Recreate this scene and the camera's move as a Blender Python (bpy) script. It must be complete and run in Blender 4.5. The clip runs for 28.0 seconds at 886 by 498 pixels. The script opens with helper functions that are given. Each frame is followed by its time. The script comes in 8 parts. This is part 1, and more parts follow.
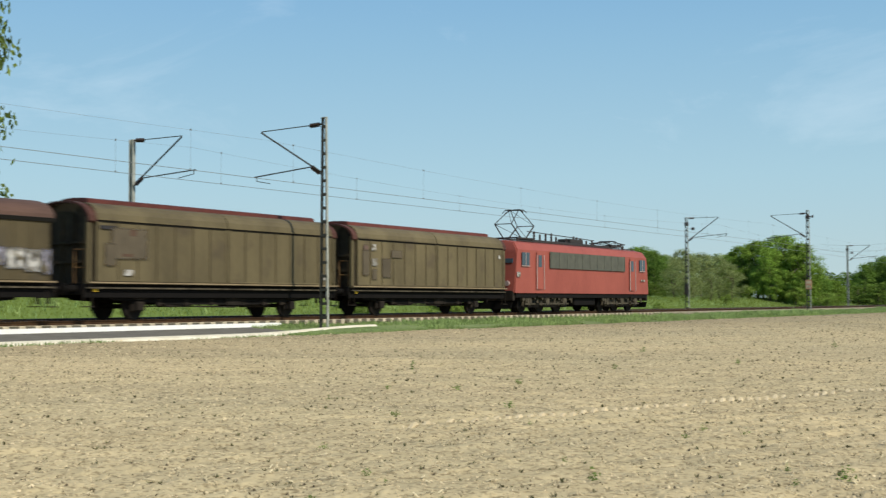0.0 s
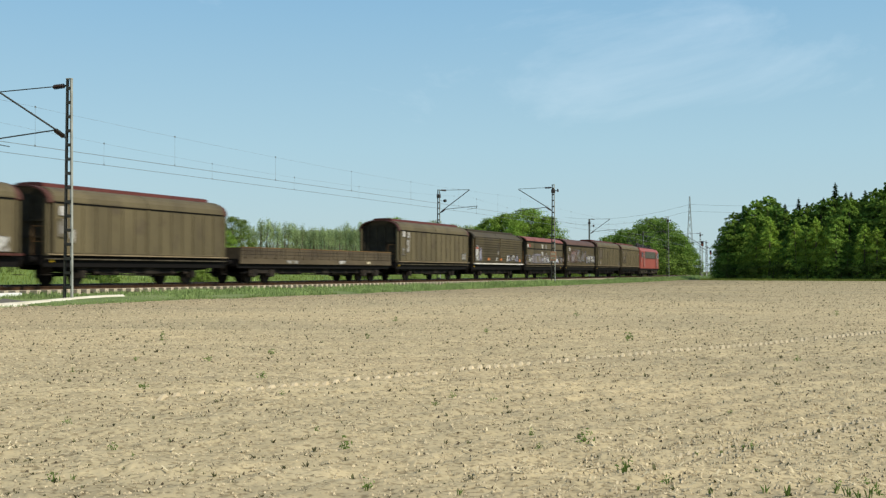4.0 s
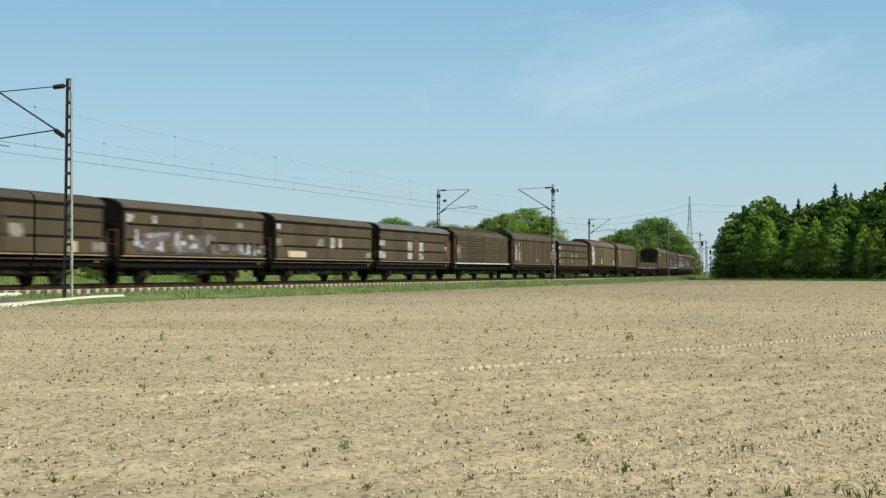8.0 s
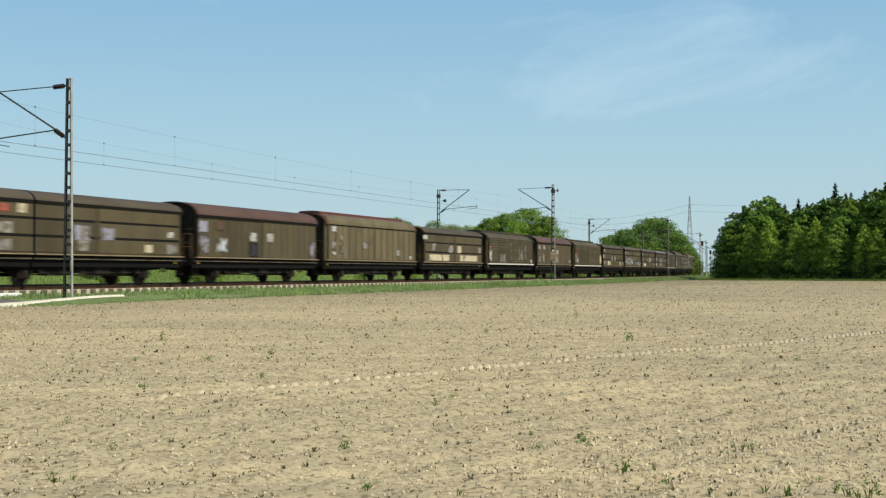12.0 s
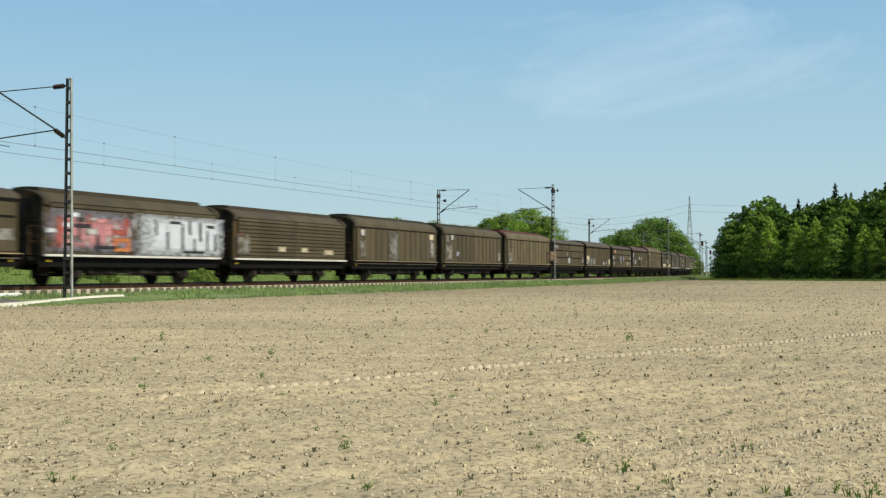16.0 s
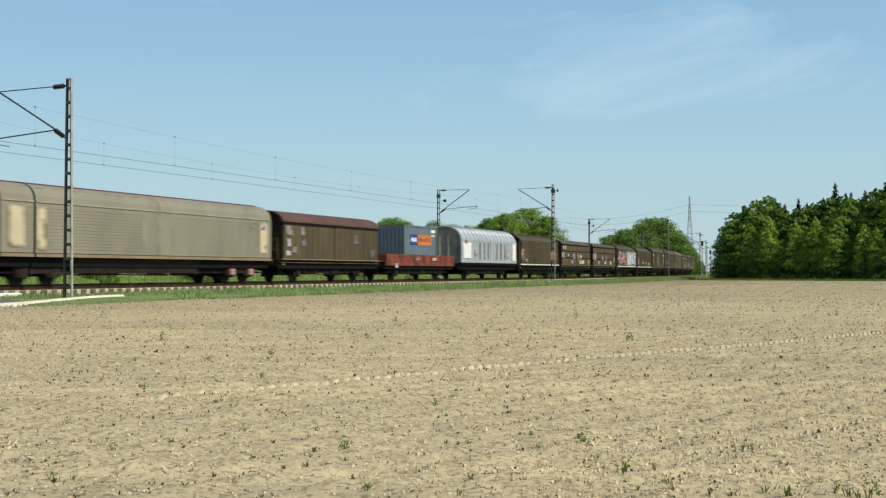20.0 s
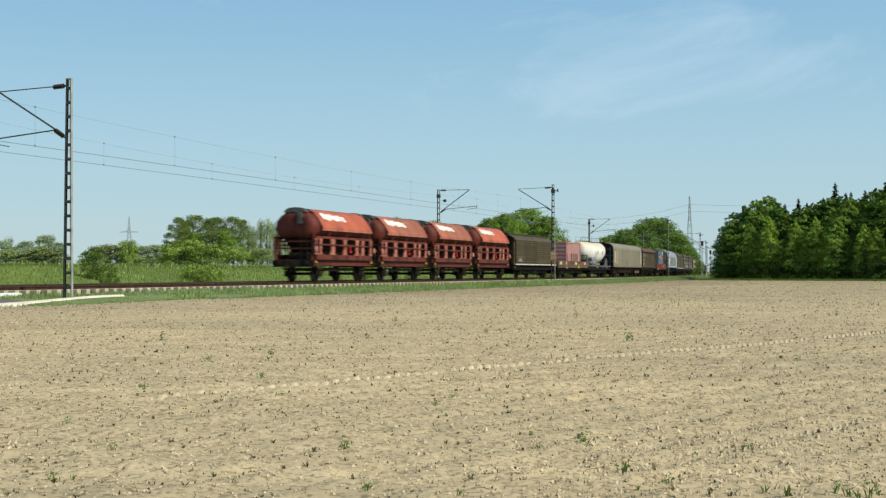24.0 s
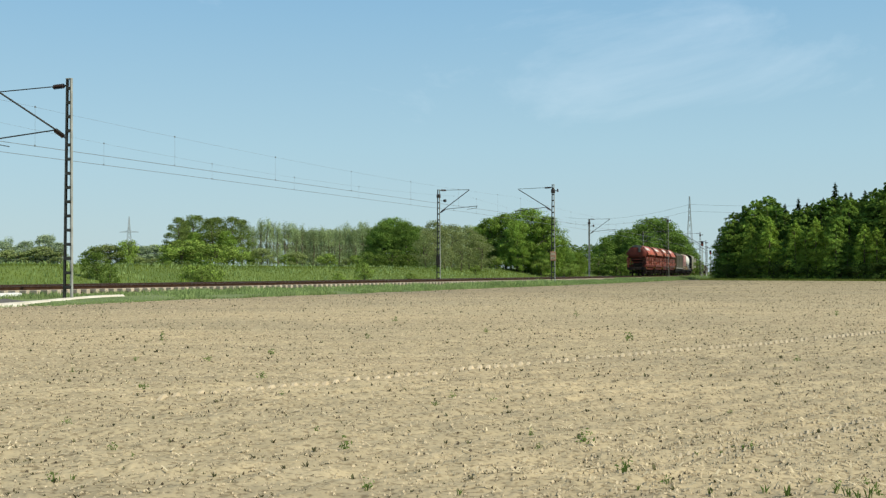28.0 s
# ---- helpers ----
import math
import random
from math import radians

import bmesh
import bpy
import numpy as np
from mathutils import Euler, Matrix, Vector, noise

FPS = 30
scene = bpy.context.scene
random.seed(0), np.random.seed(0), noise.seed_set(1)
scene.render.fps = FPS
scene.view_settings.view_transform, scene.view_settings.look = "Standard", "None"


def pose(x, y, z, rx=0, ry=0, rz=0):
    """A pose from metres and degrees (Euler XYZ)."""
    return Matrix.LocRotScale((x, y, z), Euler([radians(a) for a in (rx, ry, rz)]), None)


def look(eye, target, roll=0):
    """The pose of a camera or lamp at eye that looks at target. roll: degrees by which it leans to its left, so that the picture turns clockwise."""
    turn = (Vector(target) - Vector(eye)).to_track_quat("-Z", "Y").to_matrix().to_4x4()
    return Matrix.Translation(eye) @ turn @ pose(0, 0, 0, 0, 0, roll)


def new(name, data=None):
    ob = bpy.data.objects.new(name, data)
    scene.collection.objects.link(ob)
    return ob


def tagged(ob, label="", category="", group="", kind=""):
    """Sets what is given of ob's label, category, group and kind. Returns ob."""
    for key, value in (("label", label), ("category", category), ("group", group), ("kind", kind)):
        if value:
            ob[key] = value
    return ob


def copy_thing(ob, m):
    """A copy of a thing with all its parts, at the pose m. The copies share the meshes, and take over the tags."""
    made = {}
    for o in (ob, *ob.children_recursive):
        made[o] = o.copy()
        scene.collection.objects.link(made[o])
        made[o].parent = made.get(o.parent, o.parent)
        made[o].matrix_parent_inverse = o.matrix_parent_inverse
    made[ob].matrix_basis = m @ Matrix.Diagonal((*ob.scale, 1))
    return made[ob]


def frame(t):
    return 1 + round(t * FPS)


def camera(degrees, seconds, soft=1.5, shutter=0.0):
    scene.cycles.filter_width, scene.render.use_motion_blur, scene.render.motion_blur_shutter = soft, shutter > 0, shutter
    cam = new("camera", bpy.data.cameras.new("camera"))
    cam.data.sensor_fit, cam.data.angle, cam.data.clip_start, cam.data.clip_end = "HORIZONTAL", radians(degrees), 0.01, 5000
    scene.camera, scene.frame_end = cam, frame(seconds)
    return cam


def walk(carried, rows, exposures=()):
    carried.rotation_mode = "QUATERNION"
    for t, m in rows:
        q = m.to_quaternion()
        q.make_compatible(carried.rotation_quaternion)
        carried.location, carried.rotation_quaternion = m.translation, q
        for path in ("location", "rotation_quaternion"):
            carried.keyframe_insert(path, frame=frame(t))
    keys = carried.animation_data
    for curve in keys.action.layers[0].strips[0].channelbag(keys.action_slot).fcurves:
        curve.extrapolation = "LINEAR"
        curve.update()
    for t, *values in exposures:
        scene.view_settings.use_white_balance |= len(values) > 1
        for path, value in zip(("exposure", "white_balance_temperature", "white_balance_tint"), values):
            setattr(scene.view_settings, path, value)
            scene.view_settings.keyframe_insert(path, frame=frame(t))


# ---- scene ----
# A long goods train leaves along a double electrified line, seen across a bare field.
# x to the right, y away from the eye, z up; the top of the rails lies at z = 0.
EYE = 0.561
FIELD = -0.60


def aim(yaw, pitch, roll=0.0):
    return pose(0, 0, EYE, 90 + pitch, 0, -yaw) @ pose(0, 0, 0, 0, 0, roll)


cam = camera(39.83, 28.0, soft=1.3, shutter=0.4)
walk(cam, [
    (0.0, aim(-11.49, 2.497, -0.19)), (0.5, aim(-8.40, 2.447, -0.11)), (1.0, aim(-5.88, 2.277, -0.05)),
    (1.5, aim(-4.28, 2.107, -0.05)), (2.0, aim(-2.95, 1.857, -0.03)), (2.5, aim(-1.96, 1.567, 0)),
    (3.0, aim(-1.11, 1.237, 0)), (3.5, aim(-0.32, 1.117, 0)), (3.8, aim(-0.05, 1.08, 0)),
    (4.2, aim(0, 1.0766, 0)), (28.0, aim(0, 1.0766, 0)),
])

# ---- light ----
SUN_AZ, SUN_EL = 121.0, 43.0     # degrees, clockwise from the y axis
world = bpy.data.worlds.new("sky")
scene.world = world
world.use_nodes = True
wn, wl = world.node_tree.nodes, world.node_tree.links
wn.clear()
sky = wn.new("ShaderNodeTexSky")
sky.sky_type = "NISHITA"
sky.sun_disc = False
sky.sun_elevation = radians(SUN_EL)
sky.sun_rotation = radians(SUN_AZ)
sky.air_density, sky.dust_density, sky.ozone_density, sky.altitude = 1.0, 0.35, 2.2, 0
# thin high cirrus, drawn out from left to right
tc = wn.new("ShaderNodeTexCoord")
mp = wn.new("ShaderNodeMapping")
mp.inputs["Scale"].default_value = (2.2, 2.2, 5.0)
mp.inputs["Rotation"].default_value = (0.2, 0.5, 0.3)
nz = wn.new("ShaderNodeTexNoise")
nz.inputs["Scale"].default_value = 1.5
nz.inputs["Detail"].default_value = 9
nz.inputs["Roughness"].default_value = 0.62
nz.inputs["Distortion"].default_value = 0.6
rp = wn.new("ShaderNodeValToRGB")
rp.color_ramp.elements[0].position, rp.color_ramp.elements[1].position = 0.58, 0.9
mx = wn.new("ShaderNodeMixRGB")
mx.inputs["Color2"].default_value = (9.0, 9.6, 10.0, 1)
ml = wn.new("ShaderNodeMath")
ml.operation = "MULTIPLY"
ml.inputs[1].default_value = 0.3
bg = wn.new("ShaderNodeBackground")
bg.inputs["Strength"].default_value = 0.13
wo = wn.new("ShaderNodeOutputWorld")
vr = wn.new("ShaderNodeVectorRotate")
vr.rotation_type = "Z_AXIS"
vr.inputs["Angle"].default_value = radians(5.7)
wl.new(tc.outputs["Generated"], vr.inputs["Vector"])
wl.new(vr.outputs["Vector"], mp.inputs["Vector"])
wl.new(mp.outputs["Vector"], nz.inputs["Vector"])
wl.new(nz.outputs["Fac"], rp.inputs["Fac"])
wl.new(rp.outputs["Color"], ml.inputs[0])
wl.new(ml.outputs[0], mx.inputs["Fac"])
# summer haze: the low sky is even and pale, the higher sky is clear
sp = wn.new("ShaderNodeSeparateXYZ")
wl.new(tc.outputs["Generated"], sp.inputs["Vector"])
hz = wn.new("ShaderNodeValToRGB")
hz.color_ramp.elements[0].position, hz.color_ramp.elements[1].position = 0.0, 0.24
hz.color_ramp.elements[0].color, hz.color_ramp.elements[1].color = (0.48, 0.628, 0.665, 1), (0.245, 0.485, 0.705, 1)
mid = hz.color_ramp.elements.new(0.10)
mid.color = (0.398, 0.615, 0.725, 1)
wl.new(sp.outputs["Z"], hz.inputs["Fac"])
hs = wn.new("ShaderNodeVectorMath")
hs.operation = "SCALE"
hs.inputs["Scale"].default_value = 7.7
wl.new(hz.outputs["Color"], hs.inputs[0])
hf = wn.new("ShaderNodeMapRange")
hf.inputs["From Min"].default_value, hf.inputs["From Max"].default_value = 0.2, 0.6
hf.inputs["To Min"].default_value, hf.inputs["To Max"].default_value = 0.9, 0.0
wl.new(sp.outputs["Z"], hf.inputs["Value"])
hm = wn.new("ShaderNodeMixRGB")
wl.new(hf.outputs["Result"], hm.inputs["Fac"])
wl.new(sky.outputs["Color"], hm.inputs["Color1"])
wl.new(hs.outputs["Vector"], hm.inputs["Color2"])
wl.new(hm.outputs["Color"], mx.inputs["Color1"])
wl.new(mx.outputs["Color"], bg.inputs["Color"])
wl.new(bg.outputs["Background"], wo.inputs["Surface"])

sun_data = bpy.data.lights.new("sun", "SUN")
sun_data.energy, sun_data.angle, sun_data.color = 4.3, radians(0.53), (1.0, 0.945, 0.81)
sun = new("sun", sun_data)
_a, _e = radians(SUN_AZ), radians(SUN_EL)
sun.matrix_world = look((80 * math.sin(_a) * math.cos(_e), 80 * math.cos(_a) * math.cos(_e), 80 * math.sin(_e)), (0, 0, 0))
scene.view_settings.exposure = 0.0


# ---- materials ----
def material(name, base, base2=None, scale=3.0, rough=0.75, metal=0.0, bump=0.0, fine=40.0, vary=0.12, per="object",
             stretch=(1, 1, 1), stain=None, stain_scale=0.6, stain_at=0.58):
    """Two tones over coarse and fine noise, a random shift for each piece, optional stains, and fine relief."""
    m = bpy.data.materials.new(name)
    m.use_nodes = True
    n, l = m.node_tree.nodes, m.node_tree.links
    b = n["Principled BSDF"]
    base2 = base2 or tuple(c * 0.78 for c in base)
    t = n.new("ShaderNodeTexCoord")
    mp = n.new("ShaderNodeMapping")
    mp.inputs["Scale"].default_value = stretch
    l.new(t.outputs["Object"], mp.inputs["Vector"])
    n1 = n.new("ShaderNodeTexNoise")
    n1.inputs["Scale"].default_value, n1.inputs["Detail"].default_value = scale, 5
    n2 = n.new("ShaderNodeTexNoise")
    n2.inputs["Scale"].default_value, n2.inputs["Detail"].default_value = fine, 3
    for x in (n1, n2):
        l.new(mp.outputs["Vector"], x.inputs["Vector"])
    add = n.new("ShaderNodeMath")
    add.operation = "MULTIPLY_ADD"
    add.inputs[1].default_value = 0.45
    l.new(n2.outputs["Fac"], add.inputs[0])
    l.new(n1.outputs["Fac"], add.inputs[2])
    r = n.new("ShaderNodeValToRGB")
    r.color_ramp.elements[0].position, r.color_ramp.elements[1].position = 0.5, 0.95
    r.color_ramp.elements[0].color, r.color_ramp.elements[1].color = (*base2, 1), (*base, 1)
    l.new(add.outputs[0], r.inputs["Fac"])
    out = r.outputs["Color"]
    if stain:
        n3 = n.new("ShaderNodeTexNoise")
        n3.inputs["Scale"].default_value, n3.inputs["Detail"].default_value = stain_scale, 6
        l.new(t.outputs["Object"], n3.inputs["Vector"])
        r3 = n.new("ShaderNodeValToRGB")
        r3.color_ramp.elements[0].position, r3.color_ramp.elements[1].position = stain_at, stain_at + 0.12
        l.new(n3.outputs["Fac"], r3.inputs["Fac"])
        mx = n.new("ShaderNodeMixRGB")
        mx.inputs["Color2"].default_value = (*stain, 1)
        l.new(r3.outputs["Color"], mx.inputs["Fac"])
        l.new(out, mx.inputs["Color1"])
        out = mx.outputs["Color"]
    if vary:
        if per == "island":
            g = n.new("ShaderNodeNewGeometry").outputs["Random Per Island"]
        else:
            g = n.new("ShaderNodeObjectInfo").outputs["Random"]
        mr = n.new("ShaderNodeMapRange")
        mr.inputs["To Min"].default_value, mr.inputs["To Max"].default_value = 1 - vary, 1 + vary
        l.new(g, mr.inputs["Value"])
        hs = n.new("ShaderNodeHueSaturation")
        l.new(mr.outputs["Result"], hs.inputs["Value"])
        l.new(out, hs.inputs["Color"])
        out = hs.outputs["Color"]
    l.new(out, b.inputs["Base Color"])
    b.inputs["Roughness"].default_value, b.inputs["Metallic"].default_value = rough, metal
    b.inputs["Specular IOR Level"].default_value = 0.5 if rough < 0.35 or metal > 0.2 else 0.18
    if bump:
        bp = n.new("ShaderNodeBump")
        bp.inputs["Strength"].default_value, bp.inputs["Distance"].default_value = bump, 0.03
        l.new(add.outputs[0], bp.inputs["Height"])
        l.new(bp.outputs["Normal"], b.inputs["Normal"])
    return m


def leaf_material(name, base, base2, vary=0.35, tuft=0.12):
    """Thin leaves: part of the light passes through; each leaf has its own tone."""
    m = bpy.data.materials.new(name)
    m.use_nodes = True
    n, l = m.node_tree.nodes, m.node_tree.links
    n.clear()
    o = n.new("ShaderNodeOutputMaterial")
    g = n.new("ShaderNodeNewGeometry")
    r = n.new("ShaderNodeValToRGB")
    r.color_ramp.elements[0].color, r.color_ramp.elements[1].color = (*base2, 1), (*base, 1)
    l.new(g.outputs["Random Per Island"], r.inputs["Fac"])
    oi = n.new("ShaderNodeObjectInfo")
    mr = n.new("ShaderNodeMapRange")
    mr.inputs["To Min"].default_value, mr.inputs["To Max"].default_value = 1 - vary * 0.5, 1 + vary * 0.5
    l.new(oi.outputs["Random"], mr.inputs["Value"])
    # patches of lighter and darker leaves
    tc, no, mp = n.new("ShaderNodeTexCoord"), n.new("ShaderNodeTexNoise"), n.new("ShaderNodeMapRange")
    no.inputs["Scale"].default_value, no.inputs["Detail"].default_value = 0.75, 3
    mp.inputs["From Min"].default_value, mp.inputs["From Max"].default_value = 0.36, 0.64
    mp.inputs["To Min"].default_value, mp.inputs["To Max"].default_value = 1 - tuft, 1 + tuft
    l.new(tc.outputs["Object"], no.inputs["Vector"])
    l.new(no.outputs["Fac"], mp.inputs["Value"])
    mu = n.new("ShaderNodeMath")
    mu.operation = "MULTIPLY"
    l.new(mr.outputs["Result"], mu.inputs[0])
    l.new(mp.outputs["Result"], mu.inputs[1])
    hs = n.new("ShaderNodeHueSaturation")
    l.new(mu.outputs[0], hs.inputs["Value"])
    l.new(r.outputs["Color"], hs.inputs["Color"])
    d, t, mx = n.new("ShaderNodeBsdfDiffuse"), n.new("ShaderNodeBsdfTranslucent"), n.new("ShaderNodeMixShader")
    mx.inputs["Fac"].default_value = 0.28
    for s in (d, t):
        l.new(hs.outputs["Color"], s.inputs["Color"])
    l.new(d.outputs[0], mx.inputs[1])
    l.new(t.outputs[0], mx.inputs[2])
    l.new(mx.outputs[0], o.inputs["Surface"])
    return m


M = {}
def soil_material():
    """Dry sandy loam: pale crust, darker crumbs at several sizes, rough relief."""
    m = bpy.data.materials.new("dry_soil")
    m.use_nodes = True
    n, l = m.node_tree.nodes, m.node_tree.links
    b = n["Principled BSDF"]
    b.inputs["Roughness"].default_value = 1.0
    b.inputs["Specular IOR Level"].default_value = 0.1
    t = n.new("ShaderNodeTexCoord")
    big, mid, crumb = (n.new("ShaderNodeTexNoise") for _ in range(3))
    for x, sc, de, ro in ((big, 0.12, 4, .5), (mid, 2.4, 8, .7), (crumb, 21, 2, .5)):
        x.inputs["Scale"].default_value, x.inputs["Detail"].default_value, x.inputs["Roughness"].default_value = sc, de, ro
        l.new(t.outputs["Object"], x.inputs["Vector"])
    r1 = n.new("ShaderNodeValToRGB")
    r1.color_ramp.elements[0].position, r1.color_ramp.elements[1].position = 0.36, 0.6
    r1.color_ramp.elements[0].color, r1.color_ramp.elements[1].color = (0.47, 0.386, 0.233, 1), (0.545, 0.448, 0.274, 1)
    l.new(mid.outputs["Fac"], r1.inputs["Fac"])
    r2 = n.new("ShaderNodeValToRGB")
    r2.color_ramp.elements[0].position, r2.color_ramp.elements[1].position = 0.34, 0.49
    r2.color_ramp.elements[0].color, r2.color_ramp.elements[1].color = (0.52, 0.5, 0.47, 1), (1, 1, 1, 1)
    l.new(crumb.outputs["Fac"], r2.inputs["Fac"])
    m1 = n.new("ShaderNodeMixRGB")
    m1.blend_type = "MULTIPLY"
    m1.inputs["Fac"].default_value = 0.9
    l.new(r1.outputs["Color"], m1.inputs["Color1"])
    l.new(r2.outputs["Color"], m1.inputs["Color2"])
    r3 = n.new("ShaderNodeValToRGB")
    r3.color_ramp.elements[0].position, r3.color_ramp.elements[1].position = 0.38, 0.62
    r3.color_ramp.elements[0].color, r3.color_ramp.elements[1].color = (0.88, 0.89, 0.88, 1), (1.04, 1.02, 0.98, 1)
    l.new(big.outputs["Fac"], r3.inputs["Fac"])
    m2 = n.new("ShaderNodeMixRGB")
    m2.blend_type = "MULTIPLY"
    m2.inputs["Fac"].default_value = 1.0
    l.new(m1.outputs["Color"], m2.inputs["Color1"])
    l.new(r3.outputs["Color"], m2.inputs["Color2"])
    mp = n.new("ShaderNodeMapping")
    mp.inputs["Rotation"].default_value = (0, 0, radians(-43))
    mp.inputs["Scale"].default_value = (0.03, 1.5, 1)
    l.new(t.outputs["Object"], mp.inputs["Vector"])
    rows = n.new("ShaderNodeTexNoise")
    rows.inputs["Scale"].default_value, rows.inputs["Detail"].default_value = 1.0, 4
    l.new(mp.outputs["Vector"], rows.inputs["Vector"])
    r4 = n.new("ShaderNodeValToRGB")
    r4.color_ramp.elements[0].position, r4.color_ramp.elements[1].position = 0.38, 0.62
    r4.color_ramp.elements[0].color, r4.color_ramp.elements[1].color = (0.91, 0.91, 0.905, 1), (1.045, 1.04, 1.025, 1)
    l.new(rows.outputs["Fac"], r4.inputs["Fac"])
    # broader passes of the drill and the roller
    mw = n.new("ShaderNodeMapping")
    mw.inputs["Rotation"].default_value = (0, 0, radians(-38))
    mw.inputs["Scale"].default_value = (0.006, 0.3, 1)
    l.new(t.outputs["Object"], mw.inputs["Vector"])
    wide = n.new("ShaderNodeTexNoise")
    wide.inputs["Scale"].default_value, wide.inputs["Detail"].default_value, wide.inputs["Roughness"].default_value = 1.0, 5, 0.65
    l.new(mw.outputs["Vector"], wide.inputs["Vector"])
    r5 = n.new("ShaderNodeValToRGB")
    r5.color_ramp.elements[0].position, r5.color_ramp.elements[1].position = 0.36, 0.64
    r5.color_ramp.elements[0].color, r5.color_ramp.elements[1].color = (0.89, 0.89, 0.895, 1), (1.055, 1.05, 1.035, 1)
    l.new(wide.outputs["Fac"], r5.inputs["Fac"])
    m5 = n.new("ShaderNodeMixRGB")
    m5.blend_type = "MULTIPLY"
    m5.inputs["Fac"].default_value = 1.0
    l.new(m2.outputs["Color"], m5.inputs["Color1"])
    l.new(r5.outputs["Color"], m5.inputs["Color2"])
    m3 = n.new("ShaderNodeMixRGB")
    m3.blend_type = "MULTIPLY"
    m3.inputs["Fac"].default_value = 1.0
    l.new(m5.outputs["Color"], m3.inputs["Color1"])
    l.new(r4.outputs["Color"], m3.inputs["Color2"])
    # the headland along the line, darker towards the track
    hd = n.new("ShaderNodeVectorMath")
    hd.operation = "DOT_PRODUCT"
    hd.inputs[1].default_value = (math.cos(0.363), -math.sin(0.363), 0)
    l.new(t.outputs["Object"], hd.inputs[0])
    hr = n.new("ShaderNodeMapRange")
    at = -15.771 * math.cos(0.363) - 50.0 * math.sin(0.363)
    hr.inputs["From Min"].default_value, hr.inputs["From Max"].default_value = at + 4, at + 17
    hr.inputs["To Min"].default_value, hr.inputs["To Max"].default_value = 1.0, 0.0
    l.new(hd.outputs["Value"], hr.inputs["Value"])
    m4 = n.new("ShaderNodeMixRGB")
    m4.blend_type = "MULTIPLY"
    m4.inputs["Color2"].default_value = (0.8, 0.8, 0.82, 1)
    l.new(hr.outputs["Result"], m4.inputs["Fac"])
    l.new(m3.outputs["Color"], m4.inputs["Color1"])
    # and the ground before the wood, darker from 40 m out to 130 m
    sx = n.new("ShaderNodeSeparateXYZ")
    l.new(t.outputs["Object"], sx.inputs["Vector"])
    wr = n.new("ShaderNodeMapRange")
    wr.inputs["From Min"].default_value, wr.inputs["From Max"].default_value = 40, 130
    l.new(sx.outputs["Y"], wr.inputs["Value"])
    m6 = n.new("ShaderNodeMixRGB")
    m6.blend_type = "MULTIPLY"
    m6.inputs["Color2"].default_value = (0.85, 0.86, 0.84, 1)
    l.new(wr.outputs["Result"], m6.inputs["Fac"])
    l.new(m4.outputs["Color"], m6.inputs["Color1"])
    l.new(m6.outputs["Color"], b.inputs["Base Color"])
    bp, bq = n.new("ShaderNodeBump"), n.new("ShaderNodeBump")
    bp.inputs["Strength"].default_value, bp.inputs["Distance"].default_value = 0.35, 0.05
    bq.inputs["Strength"].default_value, bq.inputs["Distance"].default_value = 0.8, 0.012
    l.new(mid.outputs["Fac"], bp.inputs["Height"])
    l.new(crumb.outputs["Fac"], bq.inputs["Height"])
    l.new(bp.outputs["Normal"], bq.inputs["Normal"])
    l.new(bq.outputs["Normal"], b.inputs["Normal"])
    return m


M["soil"] = soil_material()
M["clod"] = material("soil_clod", (0.57, 0.47, 0.3), (0.46, 0.378, 0.235), scale=5, rough=1, vary=0.2, per="island")
M["tread"] = material("pressed_soil", (0.61, 0.503, 0.325), (0.52, 0.425, 0.27), scale=4, rough=1, vary=0.1, per="island")
M["dark_clod"] = material("dark_clod", (0.12, 0.095, 0.06), (0.06, 0.048, 0.03), scale=6, rough=1, vary=0.3, per="island")
M["straw"] = material("straw", (0.66, 0.55, 0.33), rough=0.9, vary=0.25, per="island")
M["turf"] = material("turf", (0.2, 0.245, 0.1), (0.11, 0.155, 0.055), scale=0.35, fine=6, rough=1, bump=0.5, vary=0)
M["meadow"] = material("meadow_grass", (0.17, 0.23, 0.048), (0.1, 0.15, 0.03), scale=0.08, fine=1.5, rough=1, bump=0.8, vary=0)
M["ballast"] = material("ballast", (0.064, 0.046, 0.03), (0.028, 0.02, 0.014), scale=9, fine=30, rough=1, bump=1.0, vary=0)
M["sleeper"] = material("concrete_sleeper", (0.56, 0.48, 0.34), (0.42, 0.35, 0.24), scale=5, rough=0.95, vary=0.15)
M["rail"] = material("rusty_rail", (0.07, 0.036, 0.016), (0.03, 0.016, 0.008), scale=4, rough=0.85, metal=0.0, vary=0)
M["railtop"] = material("polished_rail", (0.2, 0.165, 0.13), rough=0.4, metal=1.0, vary=0)
M["asphalt"] = material("asphalt", (0.16, 0.15, 0.127), (0.115, 0.107, 0.09), scale=2, fine=50, rough=0.95, bump=0.3, vary=0)
M["sand"] = material("pale_sand", (0.74, 0.69, 0.55), (0.6, 0.54, 0.4), scale=1.5, fine=20, rough=1, bump=0.4, vary=0)
M["kerbwhite"] = material("white_kerb_paint", (0.86, 0.85, 0.8), (0.78, 0.76, 0.7), scale=2, rough=0.7, vary=0.03)
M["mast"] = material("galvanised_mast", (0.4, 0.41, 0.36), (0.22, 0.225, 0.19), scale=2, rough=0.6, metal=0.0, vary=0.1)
M["mast_arm"] = material("weathered_bracket_and_mast_shade", (0.085, 0.085, 0.07), (0.04, 0.04, 0.033), scale=2, rough=0.6, vary=0.1)
